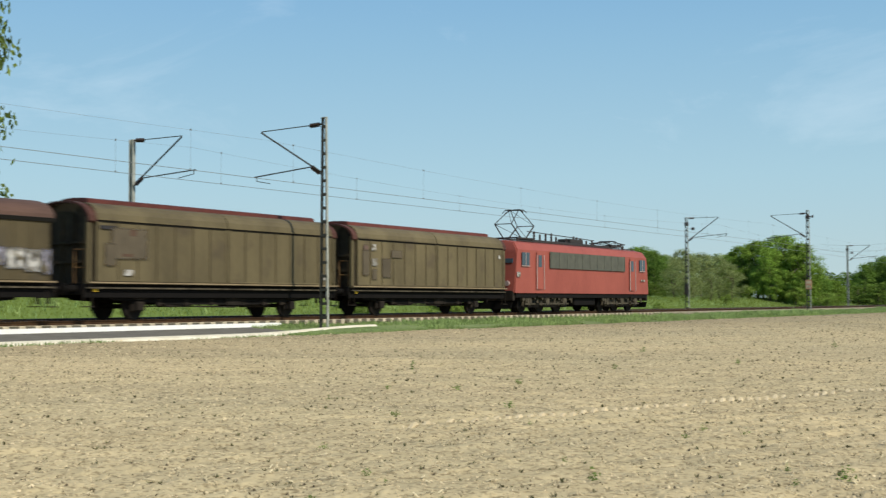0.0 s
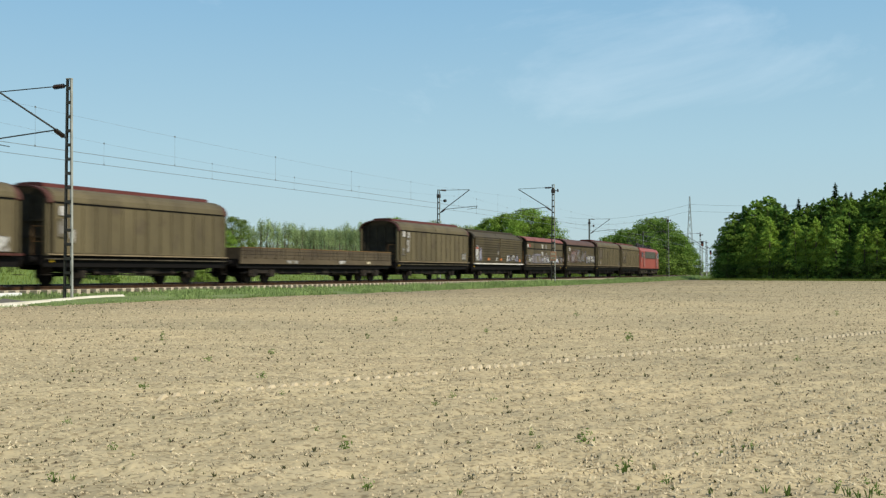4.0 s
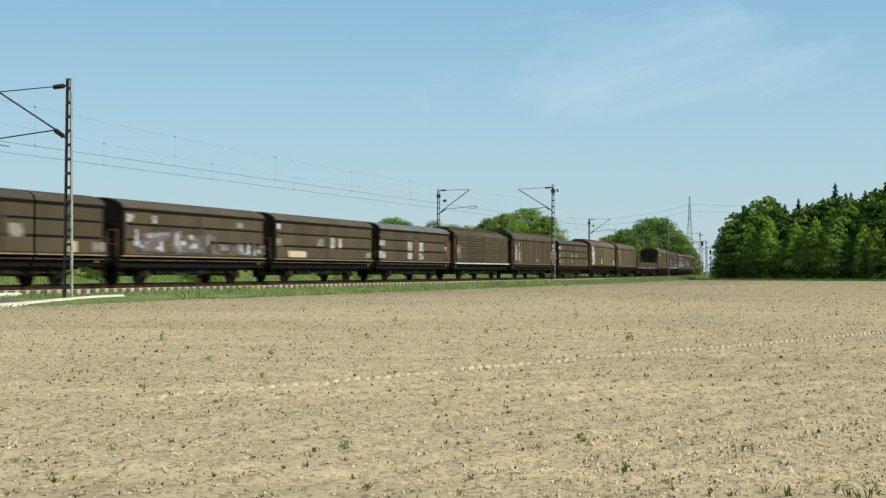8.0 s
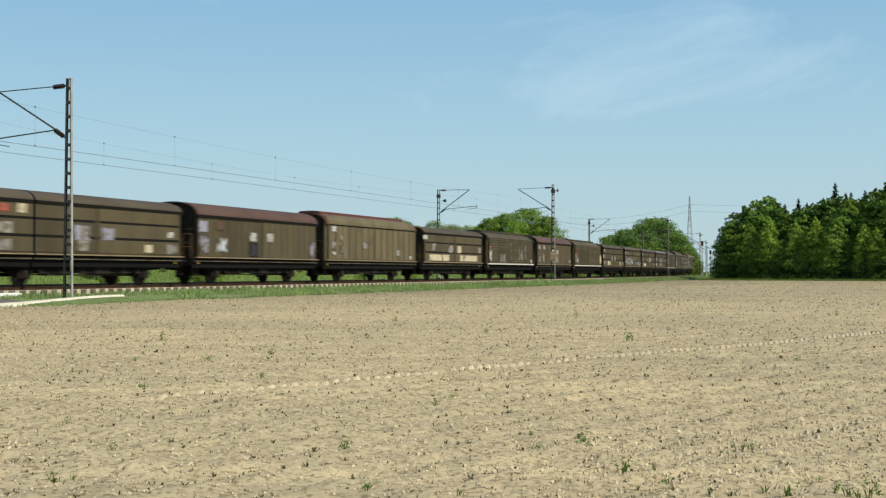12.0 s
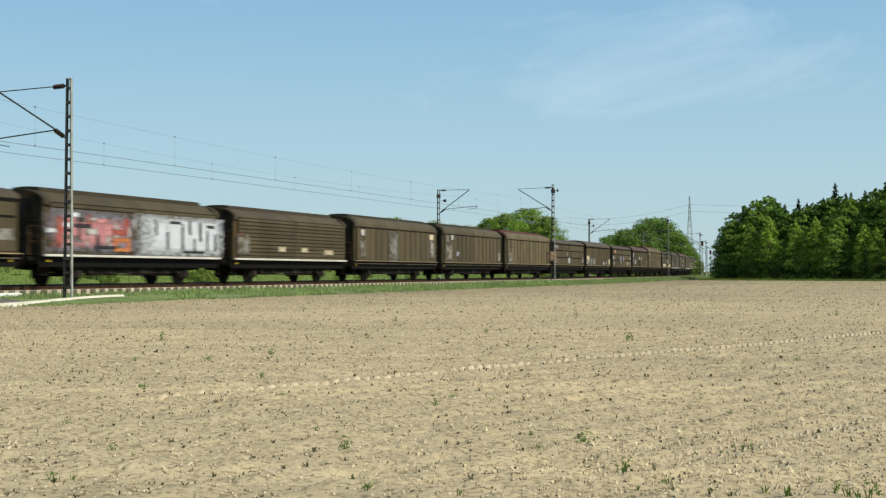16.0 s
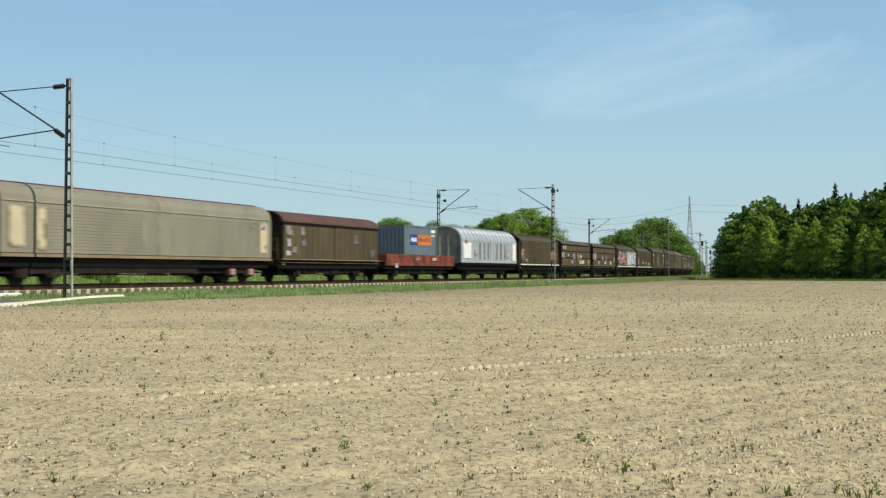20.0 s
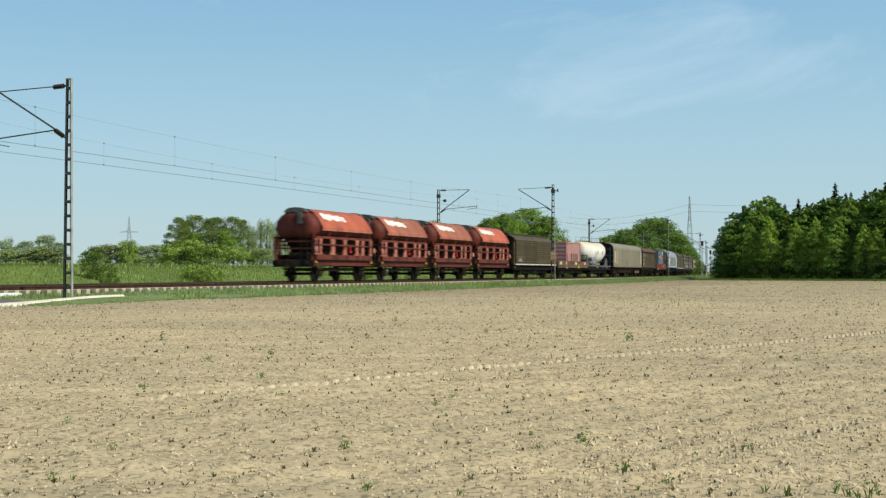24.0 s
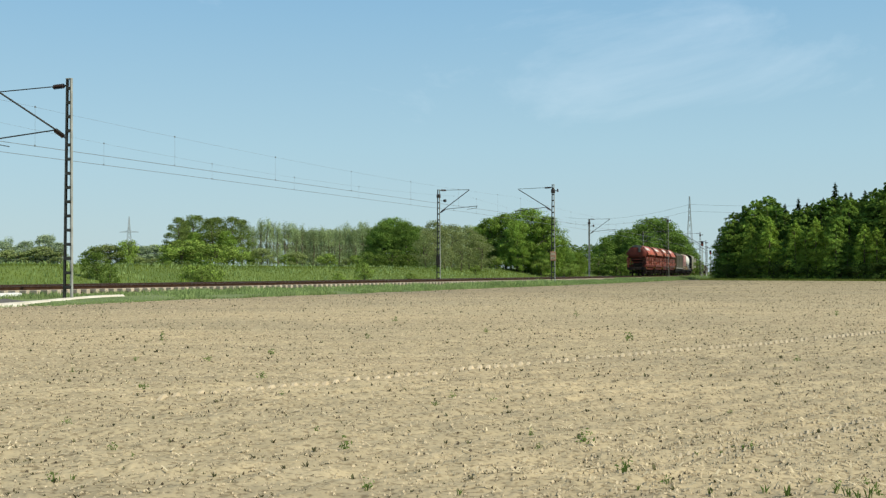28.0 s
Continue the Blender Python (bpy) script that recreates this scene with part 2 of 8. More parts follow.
M["wire"] = material("copper_wire", (0.27, 0.3, 0.3), rough=0.6, metal=0.4, vary=0)
M["insulator"] = material("brown_porcelain", (0.045, 0.028, 0.02), rough=0.3, vary=0.1)
# pale grey, the haze before the pylons put into the steel's colour
M["pylon"] = material("hazy_pylon_steel", (0.4, 0.45, 0.47), rough=0.7, vary=0)
M["signpale"] = material("faded_sign", (0.6, 0.33, 0.2), rough=0.7, vary=0)
M["signaldark"] = material("signal_black", (0.02, 0.02, 0.022), rough=0.6, vary=0)
M["bark"] = material("bark", (0.17, 0.135, 0.1), (0.09, 0.07, 0.05), scale=6, rough=1, bump=0.6, vary=0.15)
M["leaf"] = leaf_material("leaf_green", (0.32, 0.46, 0.078), (0.115, 0.195, 0.036), 0.35, 0.45)
M["leaf_dark"] = leaf_material("leaf_dark", (0.225, 0.345, 0.058), (0.1, 0.18, 0.031), 0.35, 0.3)
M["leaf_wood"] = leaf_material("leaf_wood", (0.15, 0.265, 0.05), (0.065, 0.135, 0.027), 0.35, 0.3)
# darker leaves, the shade at the wood's foot put into their colour
M["leaf_shade"] = leaf_material("leaf_foot_shade", (0.1, 0.16, 0.038), (0.04, 0.075, 0.018), 0.35, 0.3)
# brighter leaves for the front trees, sunlight put into their colour
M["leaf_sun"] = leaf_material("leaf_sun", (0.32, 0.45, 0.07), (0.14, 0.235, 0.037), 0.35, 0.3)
M["leaf_ash"] = leaf_material("leaf_ash", (0.25, 0.33, 0.085), (0.1, 0.145, 0.038), 0.3, 0.4)
M["leaf_bush"] = leaf_material("leaf_bush", (0.32, 0.42, 0.085), (0.13, 0.195, 0.045), 0.4, 0.45)
M["leaf_pale"] = leaf_material("leaf_pale", (0.36, 0.42, 0.16), (0.22, 0.27, 0.095))
M["leaf_poplar"] = leaf_material("leaf_poplar", (0.38, 0.45, 0.2), (0.2, 0.26, 0.115), 0.5, 0.3)
M["leaf_grey"] = leaf_material("leaf_grey", (0.34, 0.39, 0.15), (0.21, 0.25, 0.093))
M["leaf_low"] = leaf_material("leaf_low", (0.21, 0.3, 0.06), (0.08, 0.13, 0.028))
M["leaf_mid"] = leaf_material("leaf_mid", (0.23, 0.35, 0.07), (0.08, 0.15, 0.032), 0.3, 0.4)
M["needle"] = leaf_material("needle_dark", (0.07, 0.11, 0.045), (0.035, 0.06, 0.026))
M["blade"] = leaf_material("grass_blade", (0.34, 0.43, 0.165), (0.165, 0.24, 0.08))
M["blade_meadow"] = leaf_material("meadow_blade", (0.19, 0.245, 0.052), (0.14, 0.185, 0.038))
M["sprout"] = leaf_material("sprout", (0.17, 0.165, 0.08), (0.05, 0.052, 0.026))
# rolling stock
M["brown"] = material("weathered_brown_paint", (0.1, 0.078, 0.04), (0.059, 0.046, 0.025), scale=0.9, fine=16, rough=0.62, bump=0.05, vary=0.14,
                      stretch=(1, 1, 0.25), stain=(0.07, 0.056, 0.036), stain_scale=0.8, stain_at=0.56)
M["brown_dark"] = material("brown_joint", (0.06, 0.048, 0.028), (0.036, 0.029, 0.017), scale=2, rough=0.8, vary=0.1)
M["tan_seam"] = material("tan_joint", (0.09, 0.072, 0.04), (0.06, 0.048, 0.027), scale=2, rough=0.8, vary=0.1)
M["p_shade"] = material("overpainted_panel", (0.112, 0.09, 0.06), (0.08, 0.064, 0.043), scale=1.5, rough=0.7, vary=0.1)
M["letter"] = material("white_lettering", (0.75, 0.72, 0.66), (0.6, 0.57, 0.5), scale=3, rough=0.6, vary=0.05)
M["tan"] = material("sun_faded_tan_brown", (0.15, 0.12, 0.063), (0.088, 0.07, 0.038), scale=0.9, fine=16, rough=0.62, bump=0.05, vary=0.14,
                    stretch=(1, 1, 0.25), stain=(0.09, 0.07, 0.042), stain_scale=0.8, stain_at=0.56)
# distance haze put into the leaf colour of trees on the skyline
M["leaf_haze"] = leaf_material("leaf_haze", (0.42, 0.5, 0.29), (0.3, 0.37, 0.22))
M["weed"] = leaf_material("weed_leaf", (0.2, 0.28, 0.075), (0.09, 0.14, 0.035))
M["dusty_gear"] = material("dusty_bogie", (0.12, 0.1, 0.068), (0.022, 0.018, 0.013), scale=4, rough=0.9, vary=0.15)
M["brown_roof"] = material("sooty_brown_roof", (0.104, 0.084, 0.054), (0.06, 0.048, 0.032), scale=0.7, fine=9, rough=0.7, vary=0.15, stretch=(0.4, 1, 1))
M["red_roof"] = material("oxide_red_roof", (0.112, 0.063, 0.046), (0.068, 0.04, 0.03), scale=0.8, fine=9, rough=0.65, vary=0.15, stretch=(0.5, 1, 1))
M["red_bright"] = material("light_red_roof", (0.27, 0.1, 0.075), (0.18, 0.066, 0.05), scale=0.8, rough=0.6, vary=0.05)
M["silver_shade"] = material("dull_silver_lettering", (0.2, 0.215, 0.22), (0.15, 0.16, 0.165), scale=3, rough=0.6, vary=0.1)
M["grey_roof"] = material("grey_roof", (0.17, 0.165, 0.16), (0.11, 0.105, 0.1), scale=0.8, rough=0.6, vary=0.05)
M["ridge_red"] = material("red_ridge", (0.135, 0.038, 0.028), (0.08, 0.024, 0.018), scale=2, rough=0.55, vary=0.15)
M["end_red"] = material("oxide_red_end", (0.1, 0.034, 0.024), (0.045, 0.017, 0.013), scale=2, rough=0.7, vary=0.2)
M["rust_rail"] = material("rusty_ochre_steel", (0.2, 0.115, 0.045), (0.1, 0.055, 0.024), scale=2.5, rough=0.8, vary=0.2)
M["end_dark"] = material("sooty_brown_end", (0.068, 0.054, 0.033), (0.03, 0.024, 0.016), scale=2, rough=0.8, vary=0.2)
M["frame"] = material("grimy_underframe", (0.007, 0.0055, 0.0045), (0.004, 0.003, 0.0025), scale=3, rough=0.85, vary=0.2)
M["frame2"] = material("rust_dusted_frame", (0.036, 0.027, 0.02), (0.01, 0.008, 0.006), scale=3, rough=0.85, vary=0.2)
M["wheel"] = material("wheel_steel", (0.026, 0.02, 0.016), (0.011, 0.009, 0.007), scale=5, rough=0.8, metal=0.0, vary=0.15)
M["gap"] = material("dark_seal", (0.009, 0.008, 0.006), rough=0.9, vary=0)
M["sill_white"] = material("white_sill", (0.66, 0.63, 0.55), (0.5, 0.46, 0.39), scale=1.2, rough=0.6, vary=0.06)
M["sill_tan"] = material("tan_sill", (0.3, 0.23, 0.135), (0.2, 0.15, 0.09), scale=1.2, rough=0.6, vary=0.1)
M["yellow"] = material("yellow_plate", (0.62, 0.4, 0.03), rough=0.5, vary=0.05)
M["p_white"] = material("white_marking", (0.53, 0.51, 0.47), (0.33, 0.31, 0.28), scale=2.5, rough=0.6, vary=0.1, stain=(0.13, 0.11, 0.075), stain_scale=4.2, stain_at=0.49)
M["p_grey"] = material("faded_grey_marking", (0.3, 0.28, 0.25), (0.2, 0.185, 0.16), scale=2, rough=0.7, vary=0.15, stain=(0.105, 0.086, 0.05), stain_scale=2.0, stain_at=0.47)
M["p_lilac"] = material("lilac_spray", (0.33, 0.315, 0.375), (0.21, 0.195, 0.225), scale=2.5, rough=0.6, vary=0.15, stain=(0.105, 0.086, 0.05), stain_scale=2.4, stain_at=0.48)
M["p_haze"] = material("faded_lilac_spray", (0.2, 0.18, 0.19), (0.14, 0.12, 0.11), scale=2, rough=0.7, vary=0.2, stain=(0.1, 0.082, 0.048), stain_scale=1.6, stain_at=0.46)
M["p_pink"] = material("faded_rose_spray", (0.2, 0.125, 0.11), (0.14, 0.09, 0.075), scale=2, rough=0.7, vary=0.2, stain=(0.1, 0.082, 0.048), stain_scale=1.6, stain_at=0.48)
M["p_beige"] = material("beige_board", (0.58, 0.5, 0.33), (0.46, 0.38, 0.25), scale=1.5, rough=0.7, vary=0.1, stain=(0.105, 0.086, 0.05), stain_scale=1.6, stain_at=0.56)
M["p_red"] = material("red_marking", (0.4, 0.085, 0.055), (0.28, 0.065, 0.045), scale=2, rough=0.6, vary=0.1, stain=(0.105, 0.086, 0.05), stain_scale=3, stain_at=0.56)
M["p_rosa"] = material("rose_spray", (0.55, 0.25, 0.25), (0.42, 0.17, 0.17), scale=2, rough=0.6, vary=0.1)
M["p_chrome"] = material("chrome_spray", (0.66, 0.68, 0.7), (0.52, 0.54, 0.56), scale=2, rough=0.5, vary=0.08)
M["p_rust"] = material("rust_patch", (0.115, 0.066, 0.045), (0.08, 0.05, 0.034), scale=2, rough=0.8, vary=0.1)
M["p_orange"] = material("orange_marking", (0.58, 0.19, 0.05), rough=0.6, vary=0.1, stain=(0.105, 0.086, 0.05), stain_scale=3, stain_at=0.56)
M["p_blue"] = material("blue_marking", (0.03, 0.06, 0.32), rough=0.6, vary=0.1)
M["p_dark"] = material("dark_spray", (0.035, 0.033, 0.035), rough=0.6, vary=0.1)
M["p_silver"] = material("silver_spray", (0.5, 0.52, 0.53), (0.38, 0.39, 0.4), scale=2, rough=0.5, vary=0.1, stain=(0.105, 0.086, 0.05), stain_scale=2.4, stain_at=0.5)
M["loco_red"] = material("faded_traffic_red", (0.335, 0.088, 0.064), (0.255, 0.065, 0.048), scale=0.7, fine=12, rough=0.5, vary=0, stretch=(1, 1, 0.4))
M["loco_dark"] = material("dirty_roof_gear", (0.045, 0.042, 0.04), rough=0.7, vary=0)
M["grille"] = material("grey_louvre", (0.11, 0.11, 0.085), (0.075, 0.075, 0.06), scale=2, rough=0.6, vary=0)
M["rim"] = material("dull_trim", (0.46, 0.34, 0.31), rough=0.5, vary=0)
M["skylight"] = material("white_roof_strip", (0.78, 0.78, 0.74), (0.66, 0.66, 0.62), scale=2, rough=0.4, vary=0.1)
M["glass"] = material("dark_window", (0.045, 0.065, 0.08), rough=0.08, vary=0)
# pinkish red that puts the gleam on the hopper posts into their colour
M["hop_post"] = material("highlight_hopper_post", (0.54, 0.22, 0.155), (0.2, 0.048, 0.03), scale=2.2, rough=0.5, vary=0.22, stain=(0.16, 0.04, 0.025), stain_scale=2.0, stain_at=0.55)
M["hop_bright"] = material("bright_red_lever", (0.5, 0.03, 0.025), rough=0.5, vary=0.1)
M["hop_hatch"] = material("grey_green_hatch", (0.12, 0.13, 0.12), (0.06, 0.065, 0.06), scale=2, rough=0.7, vary=0.1)
M["hop_roof_dusty"] = material("dusty_hopper_roof", (0.4, 0.15, 0.085), (0.24, 0.08, 0.045), scale=0.7, fine=10, rough=0.6, vary=0.1, stain=(0.5, 0.14, 0.07), stain_scale=0.8, stain_at=0.56)
M["hood_red"] = material("oxide_hood", (0.1, 0.042, 0.03), (0.055, 0.024, 0.018), scale=2, rough=0.6, vary=0.15)
M["hop_red"] = material("hopper_red", (0.19, 0.04, 0.025), (0.09, 0.022, 0.014), scale=0.9, fine=14, rough=0.5, vary=0.08, stain=(0.05, 0.018, 0.012), stain_scale=1.1, stain_at=0.5)
M["hop_roof"] = material("hopper_roof_red", (0.52, 0.135, 0.062), (0.36, 0.085, 0.042), scale=0.7, fine=10, rough=0.5, vary=0.12, stain=(0.26, 0.07, 0.042), stain_scale=0.6, stain_at=0.55)
# the dark inside of the hopper frame, its shade put into the colour
M["hop_bin"] = material("shaded_hopper_inside", (0.03, 0.012, 0.009), (0.014, 0.007, 0.006), scale=1.2, rough=0.6, vary=0.08)
M["hop_end"] = material("grimy_hopper_end", (0.15, 0.035, 0.023), (0.055, 0.015, 0.011), scale=1.2, rough=0.6, vary=0.08)
M["stalk"] = leaf_material("dead_stalk", (0.2, 0.165, 0.1), (0.055, 0.046, 0.028))
M["hop_top"] = material("grey_hatch_rail", (0.09, 0.075, 0.065), rough=0.7, vary=0.1)
M["valve"] = material("pale_valve_grey", (0.4, 0.41, 0.4), (0.17, 0.175, 0.17), scale=3, rough=0.5, vary=0.15)
M["silver"] = material("silver_paint", (0.47, 0.5, 0.505), (0.35, 0.38, 0.39), scale=1, rough=0.42, metal=0.25, vary=0)
M["khaki"] = material("khaki_end", (0.36, 0.34, 0.26), (0.2, 0.19, 0.145), scale=1.5, rough=0.7, vary=0)
M["flat_red"] = material("flat_wagon_red", (0.3, 0.07, 0.042), (0.17, 0.04, 0.026), scale=1.5, rough=0.6, vary=0.25, stain=(0.1, 0.035, 0.026), stain_scale=1.1, stain_at=0.5)
M["cont_blue"] = material("blue_grey_container", (0.125, 0.165, 0.19), (0.095, 0.127, 0.148), scale=1, rough=0.5, vary=0)
M["cont_pink"] = material("faded_rose_container", (0.42, 0.23, 0.205), (0.34, 0.18, 0.16), scale=1, rough=0.6, vary=0)
M["grey_wagon"] = material("warm_grey_paint", (0.262, 0.24, 0.17), (0.19, 0.173, 0.122), scale=0.7, fine=12, rough=0.5, vary=0, stretch=(1, 1, 0.3))
M["tank"] = material("cream_tank", (0.78, 0.77, 0.71), (0.68, 0.66, 0.58), scale=0.8, rough=0.45, vary=0, stain=(0.5, 0.4, 0.24), stain_scale=0.5, stain_at=0.62)


def ochre_top(m, colour, z0, z1):
    """An ochre tint that grows towards the top, in uneven tongues."""
    n, l = m.node_tree.nodes, m.node_tree.links
    b = n["Principled BSDF"]
    base = b.inputs["Base Color"].links[0].from_socket
    t, sp, no, mp = n.new("ShaderNodeTexCoord"), n.new("ShaderNodeSeparateXYZ"), n.new("ShaderNodeTexNoise"), n.new("ShaderNodeMapping")
    mp.inputs["Scale"].default_value = (1.6, 1.0, 0.35)
    l.new(t.outputs["Object"], sp.inputs["Vector"])
    l.new(t.outputs["Object"], mp.inputs["Vector"])
    l.new(mp.outputs["Vector"], no.inputs["Vector"])
    no.inputs["Scale"].default_value, no.inputs["Detail"].default_value = 1.6, 5
    su = n.new("ShaderNodeMath")
    su.operation = "MULTIPLY_ADD"
    su.inputs[1].default_value = 0.9
    l.new(no.outputs["Fac"], su.inputs[0])
    l.new(sp.outputs["Z"], su.inputs[2])
    mr = n.new("ShaderNodeMapRange")
    mr.inputs["From Min"].default_value, mr.inputs["From Max"].default_value = z0 + 0.45, z1 + 0.45
    mr.inputs["To Max"].default_value = 0.75
    l.new(su.outputs[0], mr.inputs["Value"])
    mx = n.new("ShaderNodeMixRGB")
    mx.inputs["Color2"].default_value = (*colour, 1)
    l.new(mr.outputs["Result"], mx.inputs["Fac"])
    l.new(base, mx.inputs["Color1"])
    l.new(mx.outputs["Color"], b.inputs["Base Color"])


ochre_top(M["tank"], (0.55, 0.42, 0.18), 2.95, 3.85)
M["board_rust"] = material("rusty_boards", (0.24, 0.155, 0.085), (0.1, 0.062, 0.036), scale=2.2, fine=20, rough=0.85, vary=0.25, stretch=(0.4, 1, 1), stain=(0.06, 0.036, 0.022), stain_scale=1.5, stain_at=0.55)
M["board"] = material("weathered_boards", (0.115, 0.088, 0.052), (0.06, 0.045, 0.029), scale=1.5, fine=20, rough=0.85, vary=0.15, stretch=(0.2, 1, 1))


# ---- building helpers ----
def box(bm, x0, x1, y0, y1, z0, z1, bevel=0.0):
    v = [bm.verts.new(p) for p in ((x0, y0, z0), (x1, y0, z0), (x1, y1, z0), (x0, y1, z0), (x0, y0, z1), (x1, y0, z1), (x1, y1, z1), (x0, y1, z1))]
    fs = [bm.faces.new([v[i] for i in f]) for f in ((3, 2, 1, 0), (4, 5, 6, 7), (0, 1, 5, 4), (1, 2, 6, 5), (2, 3, 7, 6), (3, 0, 4, 7))]
    if bevel:
        es = list({e for f in fs for e in f.edges})
        bmesh.ops.bevel(bm, geom=es, offset=bevel, segments=1, affect="EDGES")


def tube(bm, p0, p1, r0, r1=None, n=8, caps=True):
    """A straight round bar from p0 to p1."""
    r1 = r0 if r1 is None else r1
    p0, p1 = Vector(p0), Vector(p1)
    d = (p1 - p0).normalized()
    a = d.orthogonal().normalized()
    b = d.cross(a)
    rings = []
    for p, r in ((p0, r0), (p1, r1)):
        rings.append([bm.verts.new(p + (a * math.cos(2 * math.pi * i / n) + b * math.sin(2 * math.pi * i / n)) * r) for i in range(n)])
    for i in range(n):
        bm.faces.new((rings[0][i], rings[0][(i + 1) % n], rings[1][(i + 1) % n], rings[1][i]))
    if caps:
        bm.faces.new(rings[0][::-1])
        bm.faces.new(rings[1])


def chain(bm, pts, r, n=6):
    """One round wire through a row of points."""
    rings = []
    for i, p in enumerate(pts):
        d = (pts[min(i + 1, len(pts) - 1)] - pts[max(i - 1, 0)]).normalized()
        a = d.cross(Vector((0, 0, 1))).normalized()
        b = d.cross(a)
        rings.append([bm.verts.new(p + (a * math.cos(2 * math.pi * k / n) + b * math.sin(2 * math.pi * k / n)) * r) for k in range(n)])
    for q, w in zip(rings, rings[1:]):
        for k in range(n):
            bm.faces.new((q[k], q[(k + 1) % n], w[(k + 1) % n], w[k]))


def prism(bm, outline, x0, x1):
    """A closed (y, z) outline drawn out along x."""
    a = [bm.verts.new((x0, y, z)) for y, z in outline]
    b = [bm.verts.new((x1, y, z)) for y, z in outline]
    n = len(a)
    for i in range(n):
        bm.faces.new((a[i], a[(i + 1) % n], b[(i + 1) % n], b[i]))
    bm.faces.new(a[::-1])
    bm.faces.new(b)


def slab(outline, thick):
    """An open (y, z) line given a thickness downwards and inwards: the closed outline of a bent sheet."""
    cy = sum(p[0] for p in outline) / len(outline)
    inner = [(y - math.copysign(thick, y - 0.0) if abs(y) > 0.3 else y, z - thick) for y, z in outline]
    return list(outline) + inner[::-1]


def finish(bm, name, mat, smooth=False):
    bmesh.ops.recalc_face_normals(bm, faces=bm.faces)
    me = bpy.data.meshes.new(name)
    bm.to_mesh(me)
    bm.free()
    me.materials.append(mat)
    if smooth:
        for p in me.polygons:
            p.use_smooth = True
    return me


def part(name, bm, mat, parent, label="", smooth=False):
    ob = new(name, finish(bm, name, mat, smooth))
    ob.parent = parent
    if label:
        tagged(ob, label)
    return ob


def piece(name, me, parent, m):
    """One more object on a mesh that is already made."""
    ob = new(name, me)
    ob.parent = parent
    ob.matrix_basis = m
    return ob


def setting(name, bm, mat, label, smooth=False, category="", kind="structure"):
    return tagged(new(name, finish(bm, name, mat, smooth)), label, category or name.replace("_", " "), "", kind)


def raw(name, verts, faces, mat):
    me = bpy.data.meshes.new(name)
    me.from_pydata(verts, [], faces)
    me.materials.append(mat)
    me.update()
    return me


# ---- the line of the track ----
HEAD, X0, Y0 = 0.36305, -15.771, 50.0
BEND, CURVE, BEND_END = 50.75, 0.000764, 241.4


def centre(s):
    """Place and heading (from the y axis towards x) of the near track, s metres along it."""
    if s <= BEND:
        return X0 + s * math.sin(HEAD), Y0 + s * math.cos(HEAD), HEAD
    x, y = X0 + BEND * math.sin(HEAD), Y0 + BEND * math.cos(HEAD)
    a = HEAD - CURVE * (min(s, BEND_END) - BEND)
    x += (math.cos(a) - math.cos(HEAD)) / CURVE
    y += (math.sin(HEAD) - math.sin(a)) / CURVE
    if s > BEND_END:
        x, y = x + (s - BEND_END) * math.sin(a), y + (s - BEND_END) * math.cos(a)
    return x, y, a


def beside(s, lat, z=0.0):
    """A point lat metres to the field side of the near track's middle."""
    x, y, a = centre(s)
    return x + lat * math.cos(a), y - lat * math.sin(a), z


def seat(s, lat=0.0, z=0.0):
    """A pose on the track: local x runs along it, local -y looks to the field."""
    x, y, z = beside(s, lat, z)
    return pose(x, y, z, 0, 0, 90 - math.degrees(centre(s)[2]))


def stations(a, b, step):
    n = max(1, round((b - a) / step))
    return [a + (b - a) * i / n for i in range(n + 1)]


def sweep(bm, outline, ss, closed=False):
    """An outline of (lat, z) drawn along the track."""
    rows = [[bm.verts.new(beside(s, l, z)) for l, z in outline] for s in ss]
    n = len(outline)
    for r0, r1 in zip(rows, rows[1:]):
        for i in range(n if closed else n - 1):
            j = (i + 1) % n
            bm.faces.new((r0[i], r0[j], r1[j], r1[i]))
    if closed:
        bm.faces.new(rows[0])
        bm.faces.new(rows[-1][::-1])


LONG = stations(-700, 50, 25) + stations(56, 242, 6) + stations(270, 900, 30)

# ---- ground ----
# one sheet to the horizon, rising a little behind the line
def off_line(x, y):
    """Distance of a place from the near track, positive towards the field, and the heading there."""
    s = (x - X0) * math.sin(HEAD) + (y - Y0) * math.cos(HEAD)
    cx, cy, a = centre(s)
    return (x - cx) * math.cos(a) - (y - cy) * math.sin(a), a


def beside_line(x, y):
    return off_line(x, y)[0]


def ground_z(x, y):
    l = off_line(x, y)[0]              # towards the field
    if l > -10.5:
        return FIELD - 0.12
    r = min(1.0, (-10.5 - l) / 14)
    return FIELD - 0.12 + 1.75 * (r * r * (3 - 2 * r))


def make_ground():
    xs = [-2600, -1500, -900, -500, -320] + list(range(-240, -60, 12)) + list(range(-60, 120, 4)) + list(range(120, 241, 12)) + [320, 500, 900, 1500, 2600]
    ys = [-400, -200, -80] + list(range(-40, 241, 4)) + list(range(252, 361, 12)) + [420, 520, 700, 1000, 1600, 2600, 3600]
    vs = [(x, y, ground_z(x, y)) for y in ys for x in xs]
    w = len(xs)
    fs = [(j * w + i, j * w + i + 1, (j + 1) * w + i + 1, (j + 1) * w + i) for j in range(len(ys) - 1) for i in range(w - 1)]
    tagged(new("ground", raw("ground", vs, fs, M["meadow"])), "level green meadow land reaching to the horizon", "ground", "", "structure")


make_ground()


